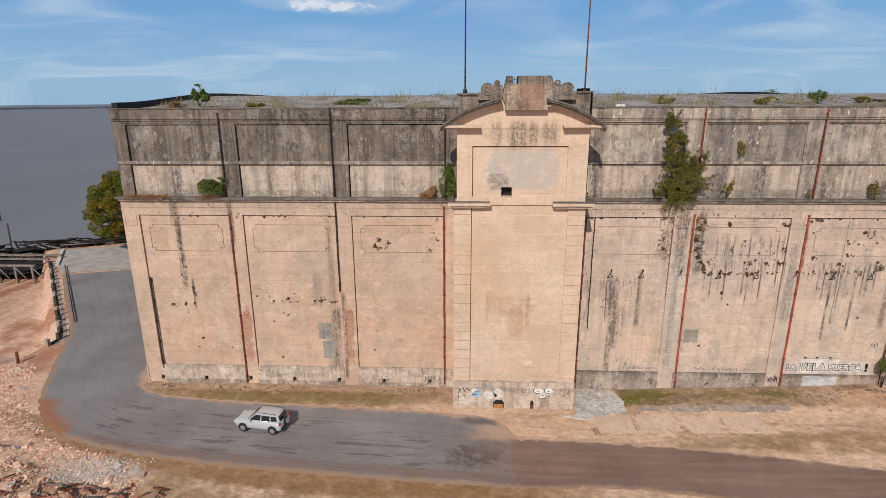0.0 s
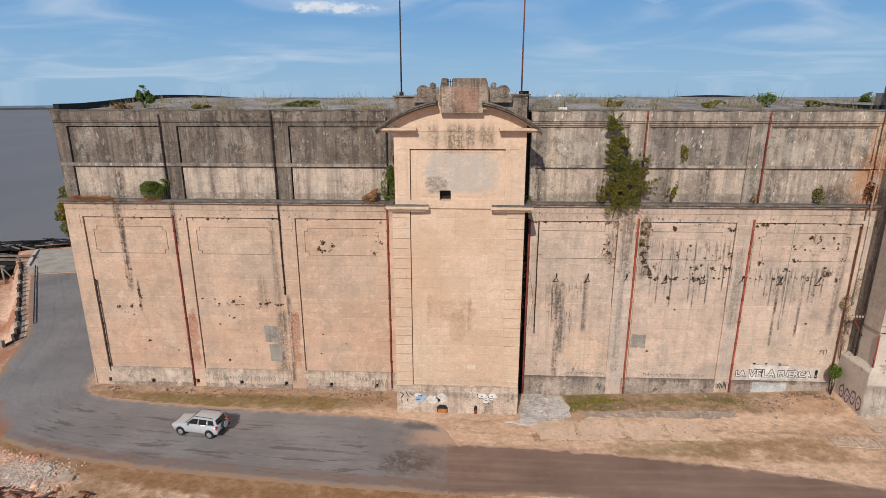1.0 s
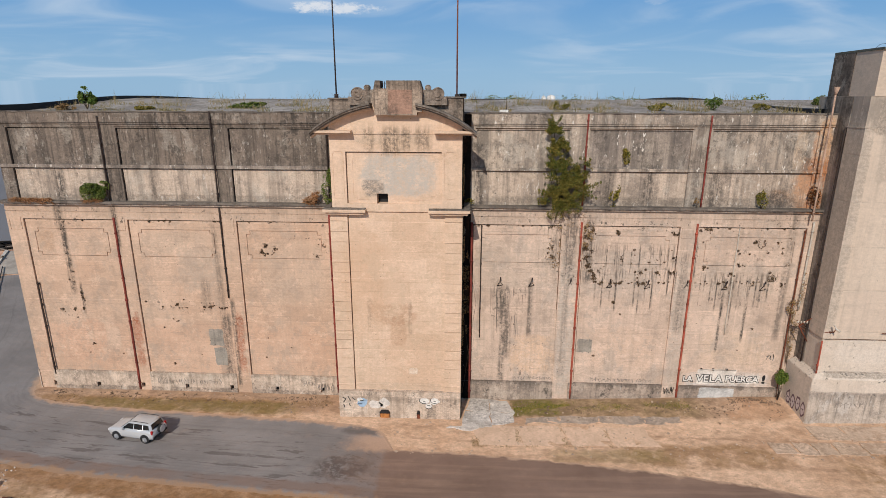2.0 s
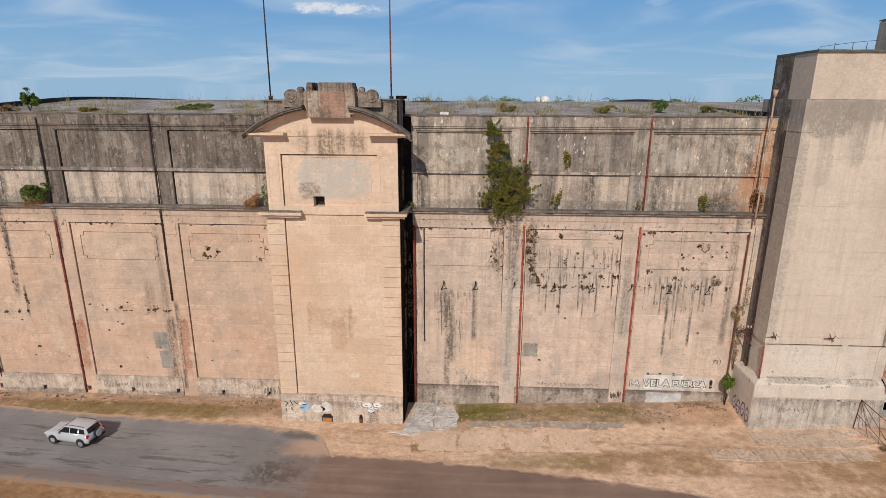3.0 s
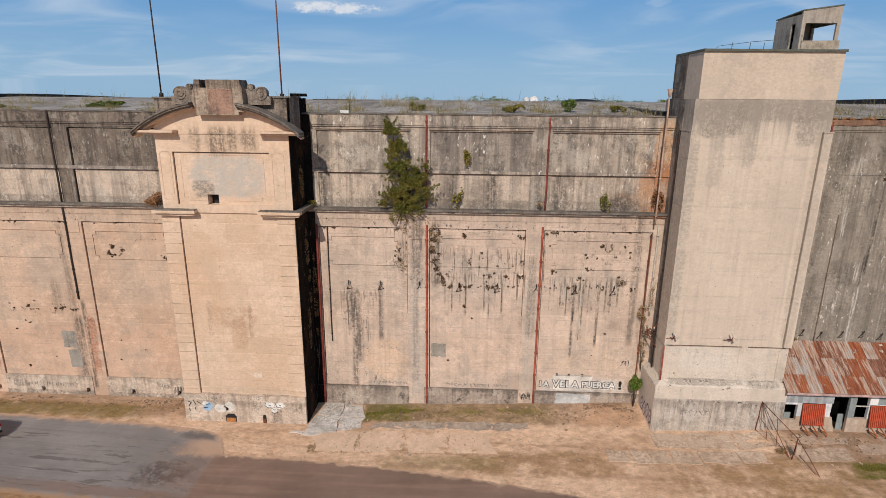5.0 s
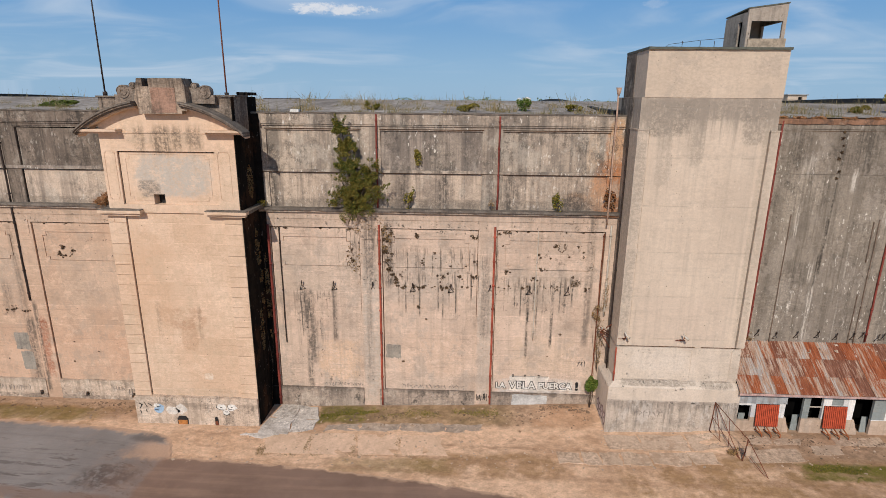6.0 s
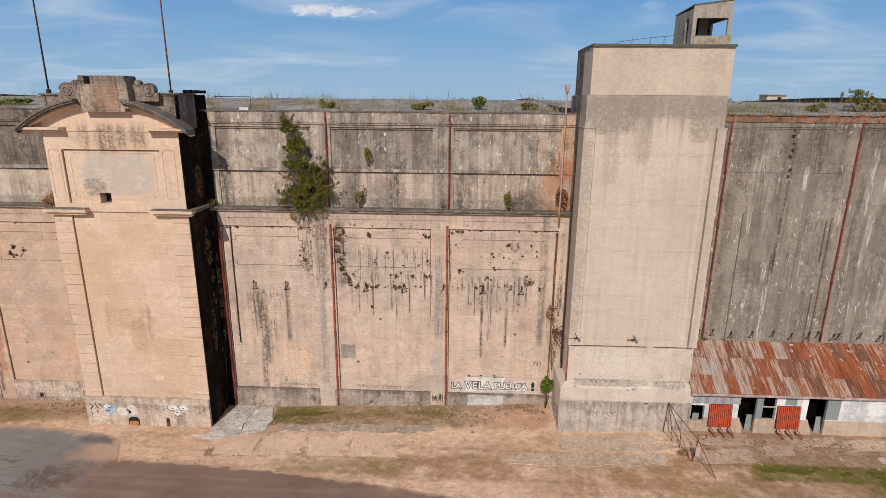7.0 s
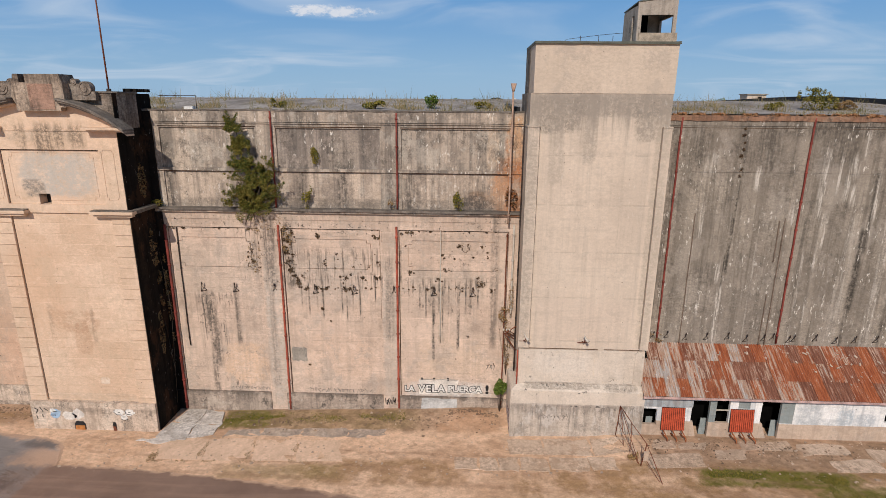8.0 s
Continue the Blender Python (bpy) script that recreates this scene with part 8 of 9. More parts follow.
# ---------------------------------------------------------------- shed doors and clutter
rust_orange = plain("orange_rust_bar", (0.30, 0.10, 0.04), 0.85, 0, 0.4, 3)
red_door = plain("faded_red_paint", (0.46, 0.075, 0.032), 0.7, 0, 0.3, 3)
for x in (50.55, 55.85):
    t = thing("loading_hatch", (x + 0.9, SF - 0.1, FL), "faded red ribbed hatch on three angled legs", "hatch", "red hatches on the shed")
    for k in range(12):
        bm = bmesh.new()
        xa = x + k * 0.15
        v = box(bm, (xa, SF - 0.10, 1.82), (xa + 0.105, SF - 0.04, 3.64))
        for q in v:
            q.co.y -= (3.64 - q.co.z) * 0.12
        part("slat", bm, red_door, t)
    # backing darkened to paint the shade in the gaps between slats
    bm = bmesh.new()
    v = box(bm, (x - 0.02, SF - 0.045, 1.8), (x + 1.8, SF - 0.01, 3.66))
    for q in v:
        q.co.y -= (3.64 - q.co.z) * 0.12
    part("backing", bm, plain("gap_shade_backing", (0.05, 0.015, 0.01), 0.9), t)
    for k in range(3):
        bm = bmesh.new()
        xa = x + 0.15 + k * 0.72
        tube(bm, [(xa, SF - 0.3, 1.84), (xa + 0.2, SF - 0.85, 1.42), (xa + 0.2, SF - 0.85, FL - 0.05)], 0.05, 6)
        tube(bm, [(xa + 0.2, SF - 0.85, 1.42), (xa, SF - 0.05, 1.4)], 0.045, 6)
        part("leg", bm, rust_orange, t)
# leaning dark planks at the door openings
for x, m2 in ((53.7, greyish), (59.2, greyish), (49.4, greyish)):
    bm = bmesh.new()
    v = box(bm, (x, SF + 0.30, FL), (x + 0.5, SF + 0.36, FL + 1.3))
    for q in v:
        q.co.x += (q.co.z - FL) * 0.18
        q.co.y += (q.co.z - FL) * 0.25
    tagged(part("board", bm, m2), "grey-green board leaning inside a doorway", "board")
# interior back of the shed, painted black for the shade behind its openings
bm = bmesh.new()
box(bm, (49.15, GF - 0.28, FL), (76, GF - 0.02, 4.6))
part("inner_wall", bm, shade_black, shed)

# ---------------------------------------------------------------- bent steel gate
gate = thing("broken_gate", (47.8, 38.5, 1.2), "bent rusty steel gate frame leaning by the tower", "gate")
A0, A1 = Vector((47.1, 41.0, 1.15)), Vector((47.25, 41.0, 3.75))
B0, B1 = Vector((47.9, 37.2, 1.0)), Vector((48.35, 37.6, 2.7))
C0 = Vector((48.9, 35.0, 0.95))
for a, b, r in ((A0, A1, 0.045), (A1, B1, 0.04), (A0, B0, 0.045), (A1, B0, 0.035), (B0, B1, 0.06), (A0.lerp(A1, 0.5), B0, 0.03), (A0.lerp(B0, 0.35), A1, 0.03), (B1, C0, 0.04), (B0, C0, 0.035),
                (A0.lerp(B0, 0.6), A1.lerp(B1, 0.45), 0.03), (B0.lerp(B1, 0.5), C0, 0.03)):
    bm = bmesh.new()
    tube(bm, [a, a.lerp(b, 0.5) + Vector((random.uniform(-.05, .05), 0, random.uniform(-.06, .03))), b], r * 0.75, 6)
    part("bar", bm, rust_mat, gate)
bm = bmesh.new()
v = box(bm, (48.0, 37.0, 1.7), (48.35, 37.04, 2.5))
part("plate", bm, dirt_base, gate, "pale weathered plate")
bush("gate_weed", (47.6, 38.0, 1.0), (0.4, 0.3, 0.5), 220, 0.16, dry_leaf, "dry weed tangled in the gate", 71, 2, "weed")

# ---------------------------------------------------------------- parked car
silver = plain("silver_car_paint", (0.57, 0.575, 0.58), 0.3, 0.25, 0.04, 1.0, 0.5, 0.0)
m, g = material("car_glass")
g.finish((0.012, 0.016, 0.018), 0.08, None, spec=0.6)
glass_mat = m
tyre_mat = plain("tyre_rubber", (0.02, 0.02, 0.02), 0.8)
alloy = plain("alloy_rim", (0.45, 0.45, 0.46), 0.35, 0.7, 0.1)
black_plastic = plain("black_plastic", (0.025, 0.025, 0.027), 0.55)
lamp_red = plain("red_lamp", (0.45, 0.02, 0.02), 0.2, 0, 0.05)
lamp_clear = plain("clear_lamp", (0.75, 0.76, 0.78), 0.12, 0.2, 0.05)


def build_car(cx, cy, yaw):
    car = thing("car", (0, 0, 0), "silver five-door off-road car with rear spare wheel on asphalt", "car")
    stations = [(-2.16, .46, .70, .60), (-2.10, .40, .84, .76), (-1.95, .36, .93, .84), (-1.5, .33, 1.0, .885), (-0.95, .32, 1.06, .895), (0, .32, 1.08, .90), (1.1, .32, 1.10, .90), (1.75, .34, 1.09, .885), (2.0, .38, 1.05, .86), (2.08, .45, .95, .80)]
    bm = bmesh.new()
    prev = None
    for x, z0, z1, w in stations:
        pr = [(-w * .93, z0), (-w, z0 + .14), (-w, (z0 + z1) / 2), (-w * .985, z1 - .10), (-w * .93, z1 - .02), (-w * .6, z1), (w * .6, z1), (w * .93, z1 - .02), (w * .985, z1 - .10), (w, (z0 + z1) / 2), (w, z0 + .14), (w * .93, z0)]
        ring = [bm.verts.new((x, y, z)) for y, z in pr]
        if prev:
            for i in range(12):
                bm.faces.new((prev[i], prev[(i + 1) % 12], ring[(i + 1) % 12], ring[i]))
        else:
            bm.faces.new(ring)
        prev = ring
    bm.faces.new(prev[::-1])
    part("body", bm, silver, car, "", True)
    bm = bmesh.new()
    low = [(-0.98, -.80), (-0.98, .80), (1.98, .80), (1.98, -.80)]
    mid = [(-0.62, -.76), (-0.62, .76), (1.9, .76), (1.9, -.76)]
    top = [(-0.22, -.64), (-0.22, .64), (1.74, .66), (1.74, -.66)]
    cap = [(-0.02, -.52), (-0.02, .52), (1.55, .54), (1.55, -.54)]
    lv = [[bm.verts.new((x, y, z)) for x, y in q] for q, z in ((low, 1.04), (mid, 1.28), (top, 1.60), (cap, 1.655))]
    for a, b in zip(lv, lv[1:]):
        for i in range(4):
            bm.faces.new((a[i], a[(i + 1) % 4], b[(i + 1) % 4], b[i]))
    bm.faces.new(lv[-1])
    bmesh.ops.bevel(bm, geom=list(bm.edges), offset=0.035, segments=2, affect="EDGES")
    part("cabin", bm, silver, car, "", True)

    def pane(name, pts, mat=glass_mat):
        bm = bmesh.new()
        v = [Vector(p) for p in pts]
        nrm = (v[1] - v[0]).cross(v[2] - v[0]).normalized()
        c = sum(v, Vector()) / len(v)
        if nrm.dot(c - Vector((0.5, 0, 1.2))) < 0:
            nrm = -nrm
        f1 = [bm.verts.new(p + nrm * 0.022) for p in v]
        f0 = [bm.verts.new(p - nrm * 0.01) for p in v]
        bm.faces.new(f1)
        n = len(v)
        for i in range(n):
            bm.faces.new((f0[i], f0[(i + 1) % n], f1[(i + 1) % n], f1[i]))
        return part(name, bm, mat, car)

    pane("windscreen", [(-0.90, -.70, 1.10), (-0.90, .70, 1.10), (-0.27, .58, 1.57), (-0.27, -.58, 1.57)])
    pane("rear_window", [(1.945, -.62, 1.15), (1.945, .62, 1.15), (1.79, .56, 1.54), (1.79, -.56, 1.54)])
    for s in (-1, 1):
        def side(x, z):
            w = .80 - (z - 1.04) / .24 * .04 if z < 1.28 else .76 - (z - 1.28) / .32 * .115
            return (x, s * w, z)
        pane("side_window", [side(-0.72, 1.13), side(0.28, 1.13), side(0.30, 1.55), side(-0.16, 1.55)])
        pane("side_window", [side(0.36, 1.13), side(1.12, 1.13), side(1.10, 1.55), side(0.37, 1.55)])
        pane("side_window", [side(1.19, 1.15), side(1.78, 1.2), side(1.66, 1.53), side(1.17, 1.54)])
        bm = bmesh.new()
        tube(bm, [(-0.05, s * .58, 1.66), (0.05, s * .58, 1.72), (1.45, s * .6, 1.72), (1.6, s * .6, 1.66)], 0.022, 6)
        part("roof_rail", bm, black_plastic, car)
        bm = bmesh.new()
        box(bm, (-0.66, s * .9, 1.08), (-0.5, s * 1.04, 1.22))
        part("mirror", bm, silver, car)
        bm = bmesh.new()
        box(bm, (-2.14, s * .48, .70), (-1.93, s * .80, .86))
        part("headlight", bm, lamp_clear, car)
        bm = bmesh.new()
        box(bm, (1.93, s * .70, .84), (2.06, s * .86, 1.12))
        part("tail_light", bm, lamp_red, car)
        for wx in (-1.32, 1.32):
            bm = bmesh.new()
            bmesh.ops.create_cone(bm, cap_ends=True, segments=24, radius1=.40, radius2=.40, depth=.05, matrix=Matrix.Translation((wx, s * .89, .40)) @ Matrix.Rotation(math.pi / 2, 4, "X"))
            part("wheel_arch", bm, black_plastic, car)
            bm = bmesh.new()
            bmesh.ops.create_cone(bm, cap_ends=True, segments=24, radius1=.34, radius2=.34, depth=.22, matrix=Matrix.Translation((wx, s * .82, .34)) @ Matrix.Rotation(math.pi / 2, 4, "X"))
            bmesh.ops.bevel(bm, geom=[e for e in bm.edges if e.is_boundary or len(e.link_faces) == 2 and e.calc_face_angle(0) > 1], offset=0.03, segments=2, affect="EDGES")
            wheel = part("wheel", bm, tyre_mat, car)
            bm = bmesh.new()
            for q in range(5):
                a = q * 2 * math.pi / 5
                tube(bm, [(wx, s * .94, .34), (wx + .2 * math.cos(a), s * .935, .34 + .2 * math.sin(a))], [.045, .04], 6)
            bmesh.ops.create_cone(bm, cap_ends=True, segments=20, radius1=.225, radius2=.225, depth=.02, matrix=Matrix.Translation((wx, s * .925, .34)) @ Matrix.Rotation(math.pi / 2, 4, "X"))
            part("rim", bm, alloy, wheel)
    bm = bmesh.new()
    bmesh.ops.create_cone(bm, cap_ends=True, segments=24, radius1=.34, radius2=.34, depth=.22, matrix=Matrix.Translation((2.2, .05, .95)) @ Matrix.Rotation(math.pi / 2, 4, "Y"))
    part("spare_wheel", bm, tyre_mat, car)
    bm = bmesh.new()
    bmesh.ops.create_cone(bm, cap_ends=True, segments=24, radius1=.31, radius2=.28, depth=.03, matrix=Matrix.Translation((2.32, .05, .95)) @ Matrix.Rotation(math.pi / 2, 4, "Y"))
    part("spare_cover", bm, silver, car)
    bm = bmesh.new()
    box(bm, (2.02, -.8, .42), (2.12, .8, .6))
    part("rear_bumper", bm, black_plastic, car)
    bm = bmesh.new()
    box(bm, (-2.19, -.5, .5), (-2.1, .5, .68))
    part("grille", bm, black_plastic, car)
    car.matrix_basis = Matrix.Translation((cx, cy, ground_z(cx, cy) + 0.06)) @ Matrix.Rotation(yaw, 4, "Z")


build_car(-16.9, 37.45, radians(-9))

# ---------------------------------------------------------------- quay wall, rail and wharf
timber = plain("weathered_timber", (0.07, 0.058, 0.048), 0.9, 0, 0.45, 2.0)
pale_timber = plain("bleached_timber", (0.22, 0.18, 0.15), 0.9, 0, 0.35, 2.0)
quay = thing("quay_wall", (-56, 66, -2.0), "row of concrete quay piers with broken beams above the sand pit", "wall")


def quay_point(y, off, z):
    n = Vector((0.78, 0.62, 0)) if y > 54 else Vector((1, 0, 0))
    return Vector((quay_x(y), y, z)) + n * off


y = 52.0
k = 0
while y < 81.5:
    p = quay_point(y, 0, 0)
    bm = bmesh.new()
    worn_box(bm, (p.x - 0.17, p.y - 0.2, -3.0), (p.x + 0.17, p.y + 0.2, 0.75 + random.uniform(-0.15, 0.15)), 0.9, 0.03, 0, 2)
    part("pier", bm, timber if k % 3 else concrete, quay)
    q = quay_point(y + 1.7, 0, 0)
    bm = bmesh.new()
    tube(bm, [p + Vector((0, 0, 0.1)), q + Vector((0, 0, 0.1 + random.uniform(-0.2, 0.1)))], 0.15, 6)
    part("beam", bm, timber, quay)
    bm = bmesh.new()
    a, b = quay_point(y, 0.35, 0.02), quay_point(y + 1.7, 0.35, 0.02)
    v = [bm.verts.new(c) for c in (a, b, b + Vector((0, 0, -3)), a + Vector((0, 0, -3)), a + Vector((.25, .2, 0)), b + Vector((.25, .2, 0)), b + Vector((.25, .2, -3)), a + Vector((.25, .2, -3)))]
    for f in ((0, 1, 2, 3), (4, 5, 6, 7), (0, 1, 5, 4), (3, 2, 6, 7), (0, 3, 7, 4), (1, 2, 6, 5)):
        bm.faces.new([v[i] for i in f])
    part("panel", bm, concrete, quay)
    y += 1.7
    k += 1
rail = thing("road_rail", (-52, 64, 0.0), "low dark iron guard rail along the road edge", "rail")
a, b = quay_point(57.5, 1.6, 0.3), quay_point(80, 1.9, 0.3)
bm = bmesh.new()
tube(bm, [a, a.lerp(b, .5), b], 0.07, 6)
part("top_rail", bm, dark_pipe, rail)
for i in range(10):
    c = a.lerp(b, i / 9)
    bm = bmesh.new()
    tube(bm, [Vector((c.x, c.y, -0.3)), c], 0.06, 6)
    part("post", bm, dark_pipe, rail)
for (x, y, h, lean) in ((-46.9, 47.9, 1.3, 0.1), (-47.6, 44.0, 0.9, -0.3)):
    bm = bmesh.new()
    z = ground_z(x, y)
    tube(bm, [(x, y, z - 0.3), (x + lean, y, z + h)], 0.14, 6)
    tagged(part("stake", bm, rust_mat), "short rusty stake in the rubble", "stake")

black_timber = plain("charred_black_timber", (0.022, 0.019, 0.017), 0.95, 0, 0.5, 1.0)
wharf = thing("ruined_wharf", (-80, 90, -3.4), "collapsed dark timber wharf at the river edge", "wharf")
rng = random.Random(9)
for i in range(420):
    q, out = rng.random(), rng.uniform(0.6, 7.5)
    x, y = -99 + 41 * q - out * 0.4, 81 + 18 * q + out * 0.9 - 1.0
    if x > -74 and y < 91.5 + (x + 74) * 0.47 + 1.2:
        continue
    L, a = rng.uniform(2, 7), rng.gauss(0.25, 0.5)
    z = rng.uniform(-1.1, 0.45)
    d = Vector((math.cos(a), math.sin(a), rng.gauss(0, 0.06))) * L
    bm = bmesh.new()
    r = rng.uniform(0.1, 0.2)
    tube(bm, [Vector((x, y, z)) - d / 2, Vector((x, y, z)) + d / 2], r, 5)
    part("beam", bm, black_timber if rng.random() < 0.86 else pale_timber, wharf)
for i in range(9):
    x = -94 + i * 2.9
    bm = bmesh.new()
    tube(bm, [(x, 80.0, -5), (x, 80.0, 0.3)], 0.16, 6)
    part("pile", bm, pale_timber, wharf)
    bm = bmesh.new()
    tube(bm, [(x, 80.0, 0.2), (x + 2.0, 79.6, -1.6)], 0.1, 6)
    part("brace", bm, pale_timber, wharf)
for yy, zz in ((79.9, 0.35), (83.0, 0.5), (86.0, 0.3)):
    bm = bmesh.new()
    worn_box(bm, (-97, yy - 0.2, zz), (-70, yy + 0.2, zz + 0.3), 1.5, 0.04)
    part("deck_beam", bm, pale_timber, wharf)
bm = bmesh.new()
worn_box(bm, (-97, 80.3, -1.3), (-72.5, 91, -1.15), 1.2, 0.08)
part("deck", bm, black_timber, wharf)
for x, y, h in ((-122, 130, 2.6), (-118.5, 129, 3.4), (-94, 103, 5.5), (-104, 108, 1.2)):
    bm = bmesh.new()
    tube(bm, [(x, y, -6), (x + 0.3, y, -3.4 + h)], 0.16, 6)
    tagged(part("river_pile", bm, timber), "lone dark mooring pile standing in the river", "pile", "mooring piles")
# quay fence
fence = thing("quay_fence", (-68, 94, 0), "thin iron fence along the far quay edge", "fence")
a, b = Vector((-74, 91.5, 0.1)), Vector((-57, 99.5, 0.1))
for h in (0.5, 1.0):
    bm = bmesh.new()
    tube(bm, [a + Vector((0, 0, h)), b + Vector((0, 0, h))], 0.045, 5)
    part("rail", bm, dark_pipe, fence)
for i in range(12):
    c = a.lerp(b, i / 11)
    bm = bmesh.new()
    tube(bm, [c - Vector((0, 0, 0.5)), c + Vector((0, 0, 1.05))], 0.05, 5)
    part("post", bm, dark_pipe, fence)
bm = bmesh.new()
worn_box(bm, (-0.25, 0, -0.3), (0.25, 11.0, 0.28), 1.0, 0.03, 0, 1)
bmesh.ops.transform(bm, matrix=pose(-67.6, 81.5, 0, 0, 0, 32), verts=bm.verts)
tagged(part("kerb", bm, kerb_mat), "pale concrete kerb along the quay", "kerb", kind="structure")

# ---------------------------------------------------------------- rubble
rubble_mat = plain("broken_rubble", (0.76, 0.49, 0.355), 0.95, 0, 0.4, 1.5)
rubble_brick = plain("broken_brick", (0.56, 0.285, 0.19), 0.95, 0, 0.3, 1.5)
rubble_grey = plain("broken_concrete", (0.54, 0.46, 0.39), 0.95, 0, 0.25, 1.5)


def rock_mesh(seed):
    rng = random.Random(seed)
    bm = bmesh.new()
    bmesh.ops.create_cube(bm, size=1.5)
    sx, sy, sz = rng.uniform(0.7, 1.4), rng.uniform(0.5, 1.0), rng.uniform(0.3, 0.65)
    for v in bm.verts:
        v.co = Vector((v.co.x * sx * rng.uniform(0.45, 1.15), v.co.y * sy * rng.uniform(0.45, 1.15), v.co.z * sz * rng.uniform(0.6, 1.2)))
    me = bpy.data.meshes.new("stone")
    bm.to_mesh(me)
    bm.free()
    return me


def rubble_weight(x, y):
    """How thickly broken stone lies at a place on the river-side waste ground."""
    edge = np.interp(y, (24, 31, 33.4, 35.2, 39.2, 47, 52), (-18.6, -22.8, -27.2, -33.0, -38.0, -43.4, -48))
    return smooth01((edge - x) / 2.5) * smooth01((50 - y) / 5)


heap = thing("rubble_heap", (-38, 34, 0), "wide spread of broken brick and concrete rubble", "rubble")
meshes = []
for i, mt in enumerate((rubble_mat, rubble_brick, rubble_grey) * 3):
    me = rock_mesh(i)
    me.materials.append(mt)
    meshes.append(me)
rng = random.Random(31)
made = 0
while made < 290:
    x, y = rng.uniform(-52, -18), rng.uniform(25, 50)
    if rng.random() > rubble_weight(x, y):
        continue
    s = rng.choice((0.12, 0.16, 0.2, 0.28, 0.4))
    ob = new("stone", rng.choice(meshes))
    ob.parent = heap
    ob.matrix_parent_inverse = base_of(heap).inverted()
    ob.matrix_basis = Matrix.Translation((x, y, ground_z(x, y) + s * 0.15)) @ Matrix.Rotation(rng.uniform(0, 6.28), 4, "Z") @ Matrix.Rotation(rng.gauss(0, 0.3), 4, "X") @ Matrix.Scale(s, 4)
    made += 1
for mt, cnt, sd in ((rubble_mat, 24000, 1), (rubble_brick, 8000, 2), (rubble_grey, 4200, 3)):
    rng = random.Random(100 + sd)
    src = [[v.co.copy() for v in m_.vertices] for m_ in meshes[:6]]
    fac = [tuple(p.vertices) for p in meshes[0].polygons]
    verts, faces = [], []
    done = 0
    while done < cnt:
        x, y = rng.uniform(-56, -16), rng.uniform(24, 51)
        if rng.random() > rubble_weight(x, y):
            continue
        if sd == 3 and rng.random() < 0.85:
            x, y = rng.gauss(-27.8, 1.5), rng.gauss(31.2, 0.8)
        s = 0.03 + abs(rng.gauss(0, 0.05))
        rot = Euler((rng.gauss(0, .4), rng.gauss(0, .4), rng.uniform(0, 6.28))).to_matrix()
        o = Vector((x, y, ground_z(x, y) + s * 0.2))
        k = len(verts)
        verts += [o + rot @ (c * s) for c in rng.choice(src)]
        faces += [tuple(k + i for i in f) for f in fac]
        done += 1
    me = bpy.data.meshes.new("rubble_chip")
    me.from_pydata(verts, [], faces)
    ob = link_mesh("rubble_chip", me, mt, heap)
    ob["kind"] = "stuff"
slab([(-24.9, 30.2), (-23.6, 30.7), (-23.4, 31.6), (-24.6, 31.2)], 0.2, "tilted pale concrete fragment on the rubble")
scrap_red = plain("dusty_rust_red", (0.42, 0.17, 0.115), 0.9, 0, 0.4, 2.0)
rng = random.Random(12)
for i in range(60):
    x, y = rng.uniform(-34, -21), rng.uniform(27.6, 29.5)
    L, a = rng.uniform(0.4, 1.5), rng.gauss(0.1, 0.7)
    d = Vector((math.cos(a), math.sin(a), rng.gauss(0, 0.1))) * L / 2
    z = ground_z(x, y) + 0.22
    bm = bmesh.new()
    tube(bm, [Vector((x, y, z)) - d, Vector((x, y, z)) + d], rng.uniform(0.05, 0.09), 5)
    tagged(part("scrap_beam", bm, rng.choice((scrap_red, scrap_red, rust_mat, timber, pale_timber))), "short rusty scrap beam lying on the rubble", "scrap", "scrap beams on the rubble")

# loose small stones scattered over the sandy strip
verts, faces = [], []
rng = random.Random(55)
for _ in range(1300):
    x, y = rng.uniform(-30, 74), rng.uniform(36, 44.3)
    if y > 41 and rng.random() < 0.6:
        continue
    if y > 41.0 and -1.2 < x < 10:
        continue
    if -31 < x < 4 and y < 41.5:
        continue
    s = 0.03 + abs(rng.gauss(0, 0.045))
    rot = Euler((0, 0, rng.uniform(0, 6.28))).to_matrix()
    o = Vector((x, y, ground_z(x, y) + s * 0.2))
    k = len(verts)
    verts += [o + rot @ (c * s) for c in rng.choice(src)]
    faces += [tuple(k + i for i in f) for f in fac]
me = bpy.data.meshes.new("loose_stones")
me.from_pydata(verts, [], faces)
tagged(link_mesh("loose_stones", me, plain("dusty_stone", (0.42, 0.32, 0.24), 0.9, 0, 0.45, 0.4)), "small loose stones scattered over the sand", "stones", kind="stuff")

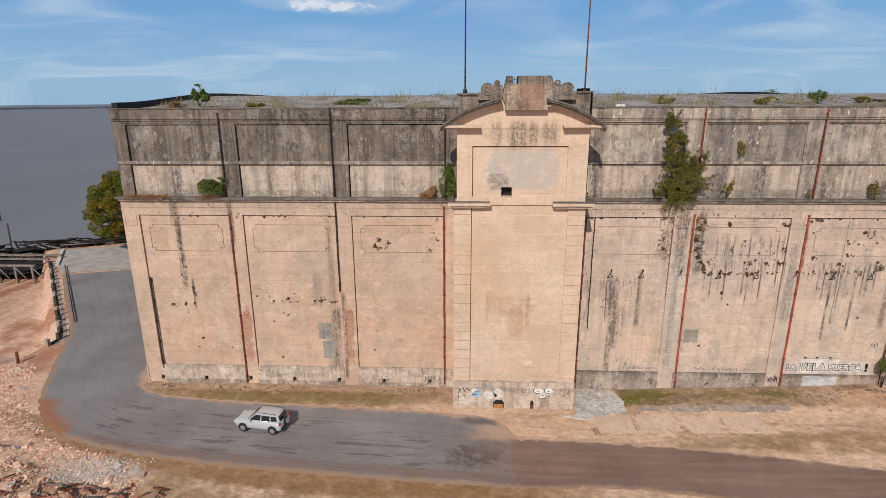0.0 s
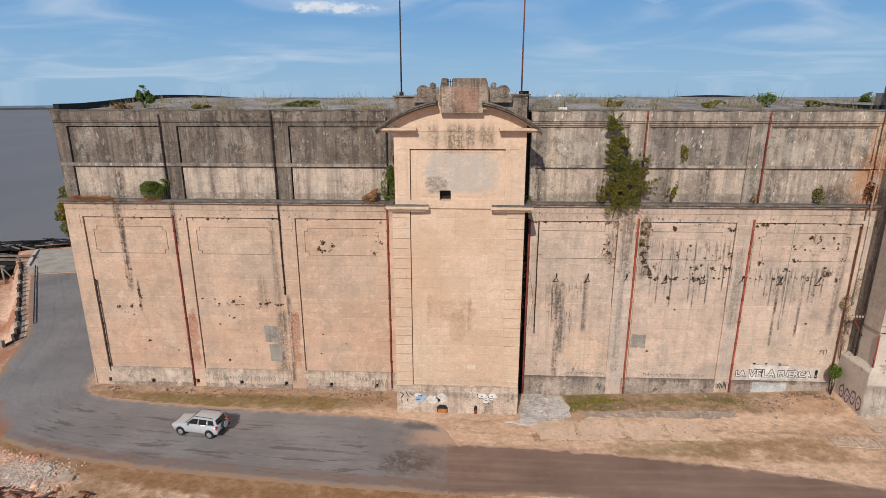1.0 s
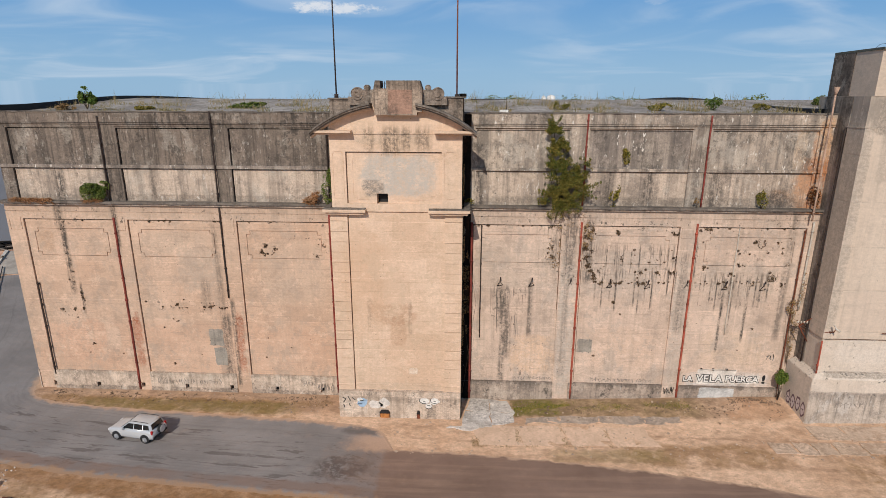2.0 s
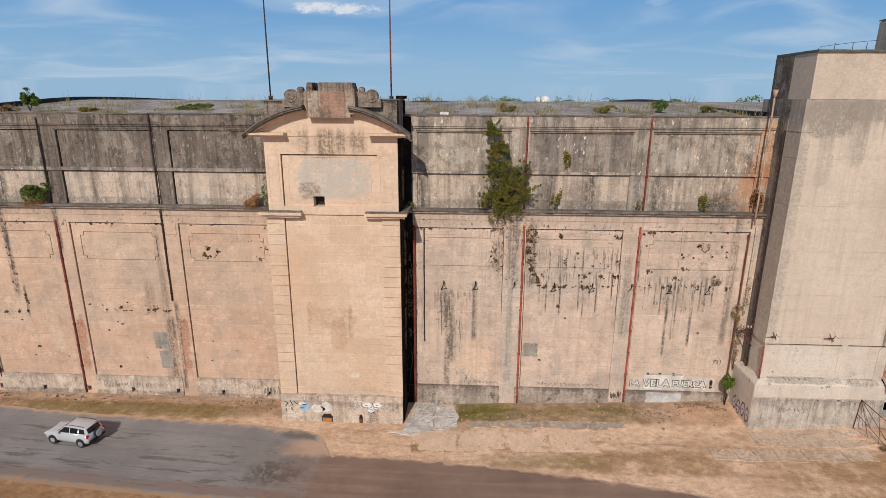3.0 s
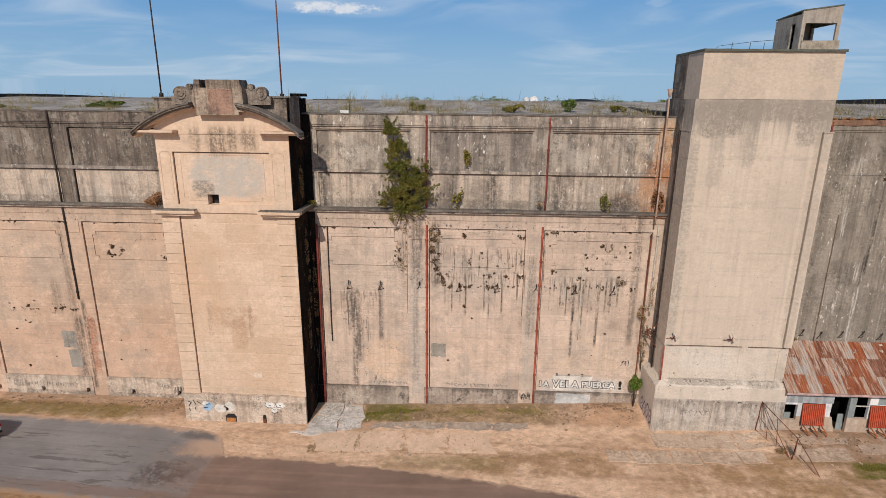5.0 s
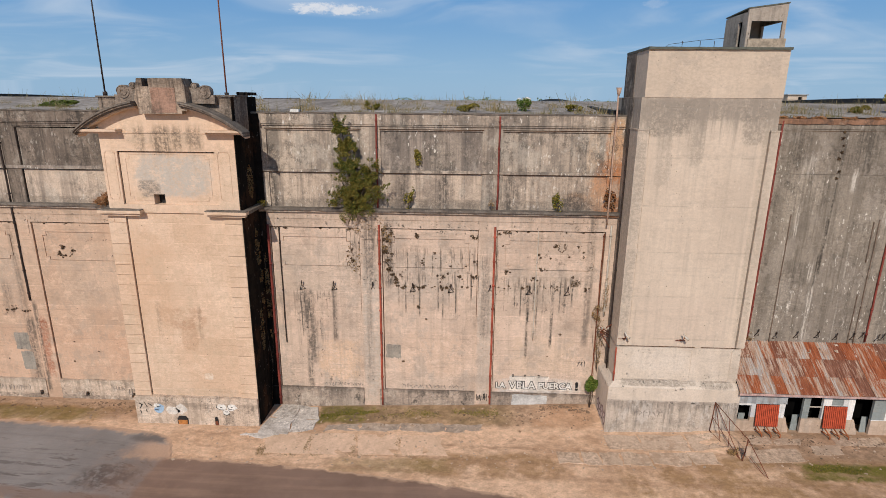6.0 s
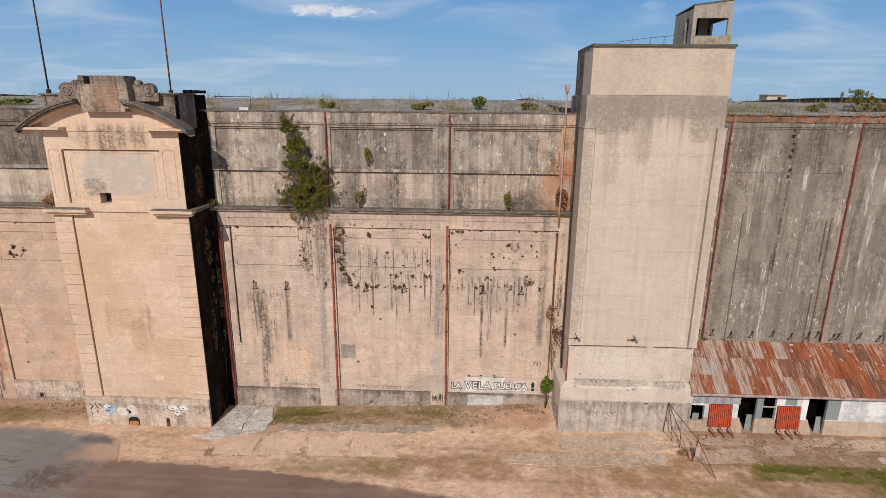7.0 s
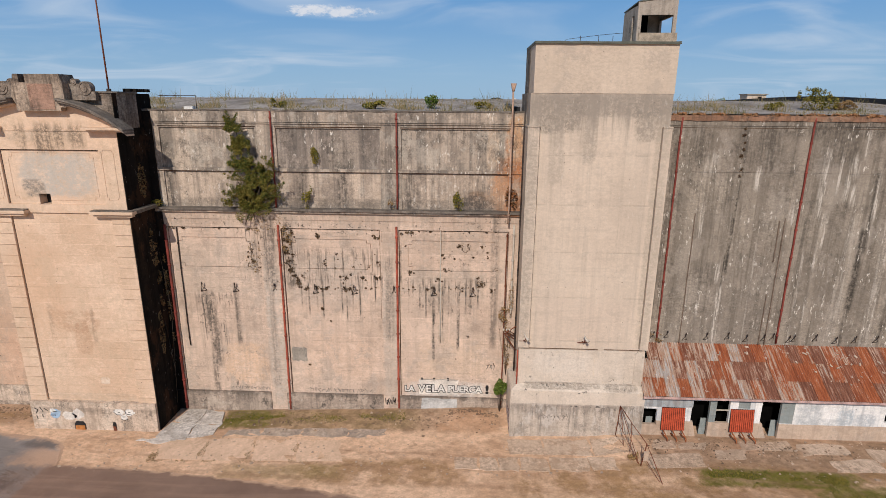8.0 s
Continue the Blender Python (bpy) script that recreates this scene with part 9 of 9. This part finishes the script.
# dead twigs in the corner above the shed roof, broken bits of render lying on the sheets
t = thing("dead_creeper", (49.7, 44.3, 7.7), "dead brown creeper above the shed roof", "creeper")
leaves("foliage", [((49.7, 44.2, 8.3), (0.7, 0.25, 0.5), 1.0), ((50.9, 44.3, 8.1), (0.4, 0.2, 0.35), 0.6)], 620, 0.09, dry_leaf, t, 41)
twigs("twigs", (49.5, 44.3, 7.6), [(49.0, 44.1, 9.3), (49.9, 44.0, 8.9), (50.6, 44.1, 8.6), (49.4, 44.2, 9.6)], 0.02, t)
bm = bmesh.new()
rng = random.Random(91)
for k in range(44):
    x = rng.choice((rng.gauss(64.6, 1.3), rng.uniform(49.5, 74)))
    f = min(0.97, rng.betavariate(2.2, 1.1))
    y, z = EAVE + f * (TOPY - EAVE), EZ + f * (TZ - EZ) + 0.12
    a, b, h = rng.uniform(0.04, 0.16), rng.uniform(0.03, 0.08), rng.uniform(0.015, 0.03)
    turn = Matrix.Translation((x, y, z)) @ Matrix.Rotation(slope, 4, "X") @ Matrix.Rotation(rng.uniform(0, 3.1), 4, "Z")
    low = [bm.verts.new(turn @ Vector((p * a * rng.uniform(0.7, 1.2), q * b * rng.uniform(0.7, 1.2), -h))) for p, q in ((-1, -1), (1, -1), (1, 1), (-1, 1))]
    top = [bm.verts.new(turn @ Vector((p * a * rng.uniform(0.5, 0.9), q * b * rng.uniform(0.5, 0.9), h))) for p, q in ((-1, -1), (1, -1), (1, 1), (-1, 1))]
    bm.faces.new(top), bm.faces.new(low[::-1])
    for n in range(4):
        bm.faces.new((low[n], low[(n + 1) % 4], top[(n + 1) % 4], top[n]))
tagged(part("roof_debris", bm, plain("fallen_render_bits", (0.46, 0.36, 0.285), 0.9, 0, 0.4, 1.5)), "pale bits of fallen render on the shed roof", "debris", kind="stuff")

# grass tufts along the wall foot and verge
def tufts(name, zones, count, mat, seed, label):
    verts, faces = [], []
    rng = random.Random(seed)
    for _ in range(count):
        xa, xb, ym, ys = rng.choice(zones)
        x, y = rng.uniform(xa, xb), ym + max(-1.3, min(1.3, rng.gauss(0, 0.5))) * ys
        if noise.noise(Vector((x * 0.5, y * 0.8, 7))) < 0.0:
            continue
        b = Vector((x, y, ground_z(x, y) - 0.01))
        h = rng.uniform(0.05, 0.15)
        tip = b + Vector((rng.gauss(0, 0.06), rng.gauss(0, 0.06), h))
        w = Vector((rng.uniform(0.012, 0.028), rng.uniform(-0.01, 0.01), 0))
        k = len(verts)
        verts += [b - w, b + w, tip]
        faces.append((k, k + 1, k + 2))
    me = bpy.data.meshes.new(name)
    me.from_pydata(verts, [], faces)
    tagged(link_mesh(name, me, mat), label, "grass", kind="stuff")


tufts("grass_tufts", [(14.5, 31, 43.3, 0.7), (52.5, 62, 36.2, 0.8), (60, 70, 34.6, 0.9), (52.5, 62, 36.2, 0.6), (14.5, 19.5, 43.2, 0.8)], 16000, weed_leaf, 66, "thin green grass along the wall foot")
joint_leaf = leaf_material("olive_dry_grass", ((0.17, 0.125, 0.05), (0.24, 0.17, 0.07), (0.30, 0.20, 0.10)))
tufts("joint_grass", [(14.35, 14.75, 38.9, 1.3), (18.1, 18.5, 38.9, 1.3), (21.65, 22.05, 38.9, 1.3), (10.7, 11.3, 37.9, 0.7), (11.0, 25.0, 37.5, 0.16), (11.0, 25.0, 37.5, 0.16)], 1000, joint_leaf, 68, "olive grass in the joints of the sandy paving")
tufts("dry_grass_tufts", [(-29, -2, 43.0, 0.8), (-24, 6, 29.4, 1.2)], 5200, dry_leaf, 67, "thin dry grass beside wall and road")

# dark clods and twigs fallen at the foot of the walls
verts, faces = [], []
rng = random.Random(58)
for _ in range(2600):
    x = rng.choice((rng.uniform(14.6, 38), rng.uniform(14.6, 38), rng.uniform(-29.5, -1.4), rng.uniform(49, 72)))
    y = 44.3 - abs(rng.gauss(0, 1.1)) if x < 40 else 40.6 - abs(rng.gauss(0, 1.6))
    if noise.noise(Vector((x * 0.45, y * 0.6, 11))) < -0.05:
        continue
    sz = 0.025 + abs(rng.gauss(0, 0.045))
    rot = Euler((0, 0, rng.uniform(0, 6.28))).to_matrix()
    o = Vector((x, y, ground_z(x, y) + sz * 0.2))
    k = len(verts)
    verts += [o + rot @ (c * sz) for c in rng.choice(src)]
    faces += [tuple(k + i for i in f) for f in fac]
me = bpy.data.meshes.new("earth_clods")
me.from_pydata(verts, [], faces)
tagged(link_mesh("earth_clods", me, plain("dark_earth_clod", (0.20, 0.135, 0.09), 0.95, 0, 0.5, 0.5)), "dark earth clods and twigs at the wall foot", "clods", kind="stuff")
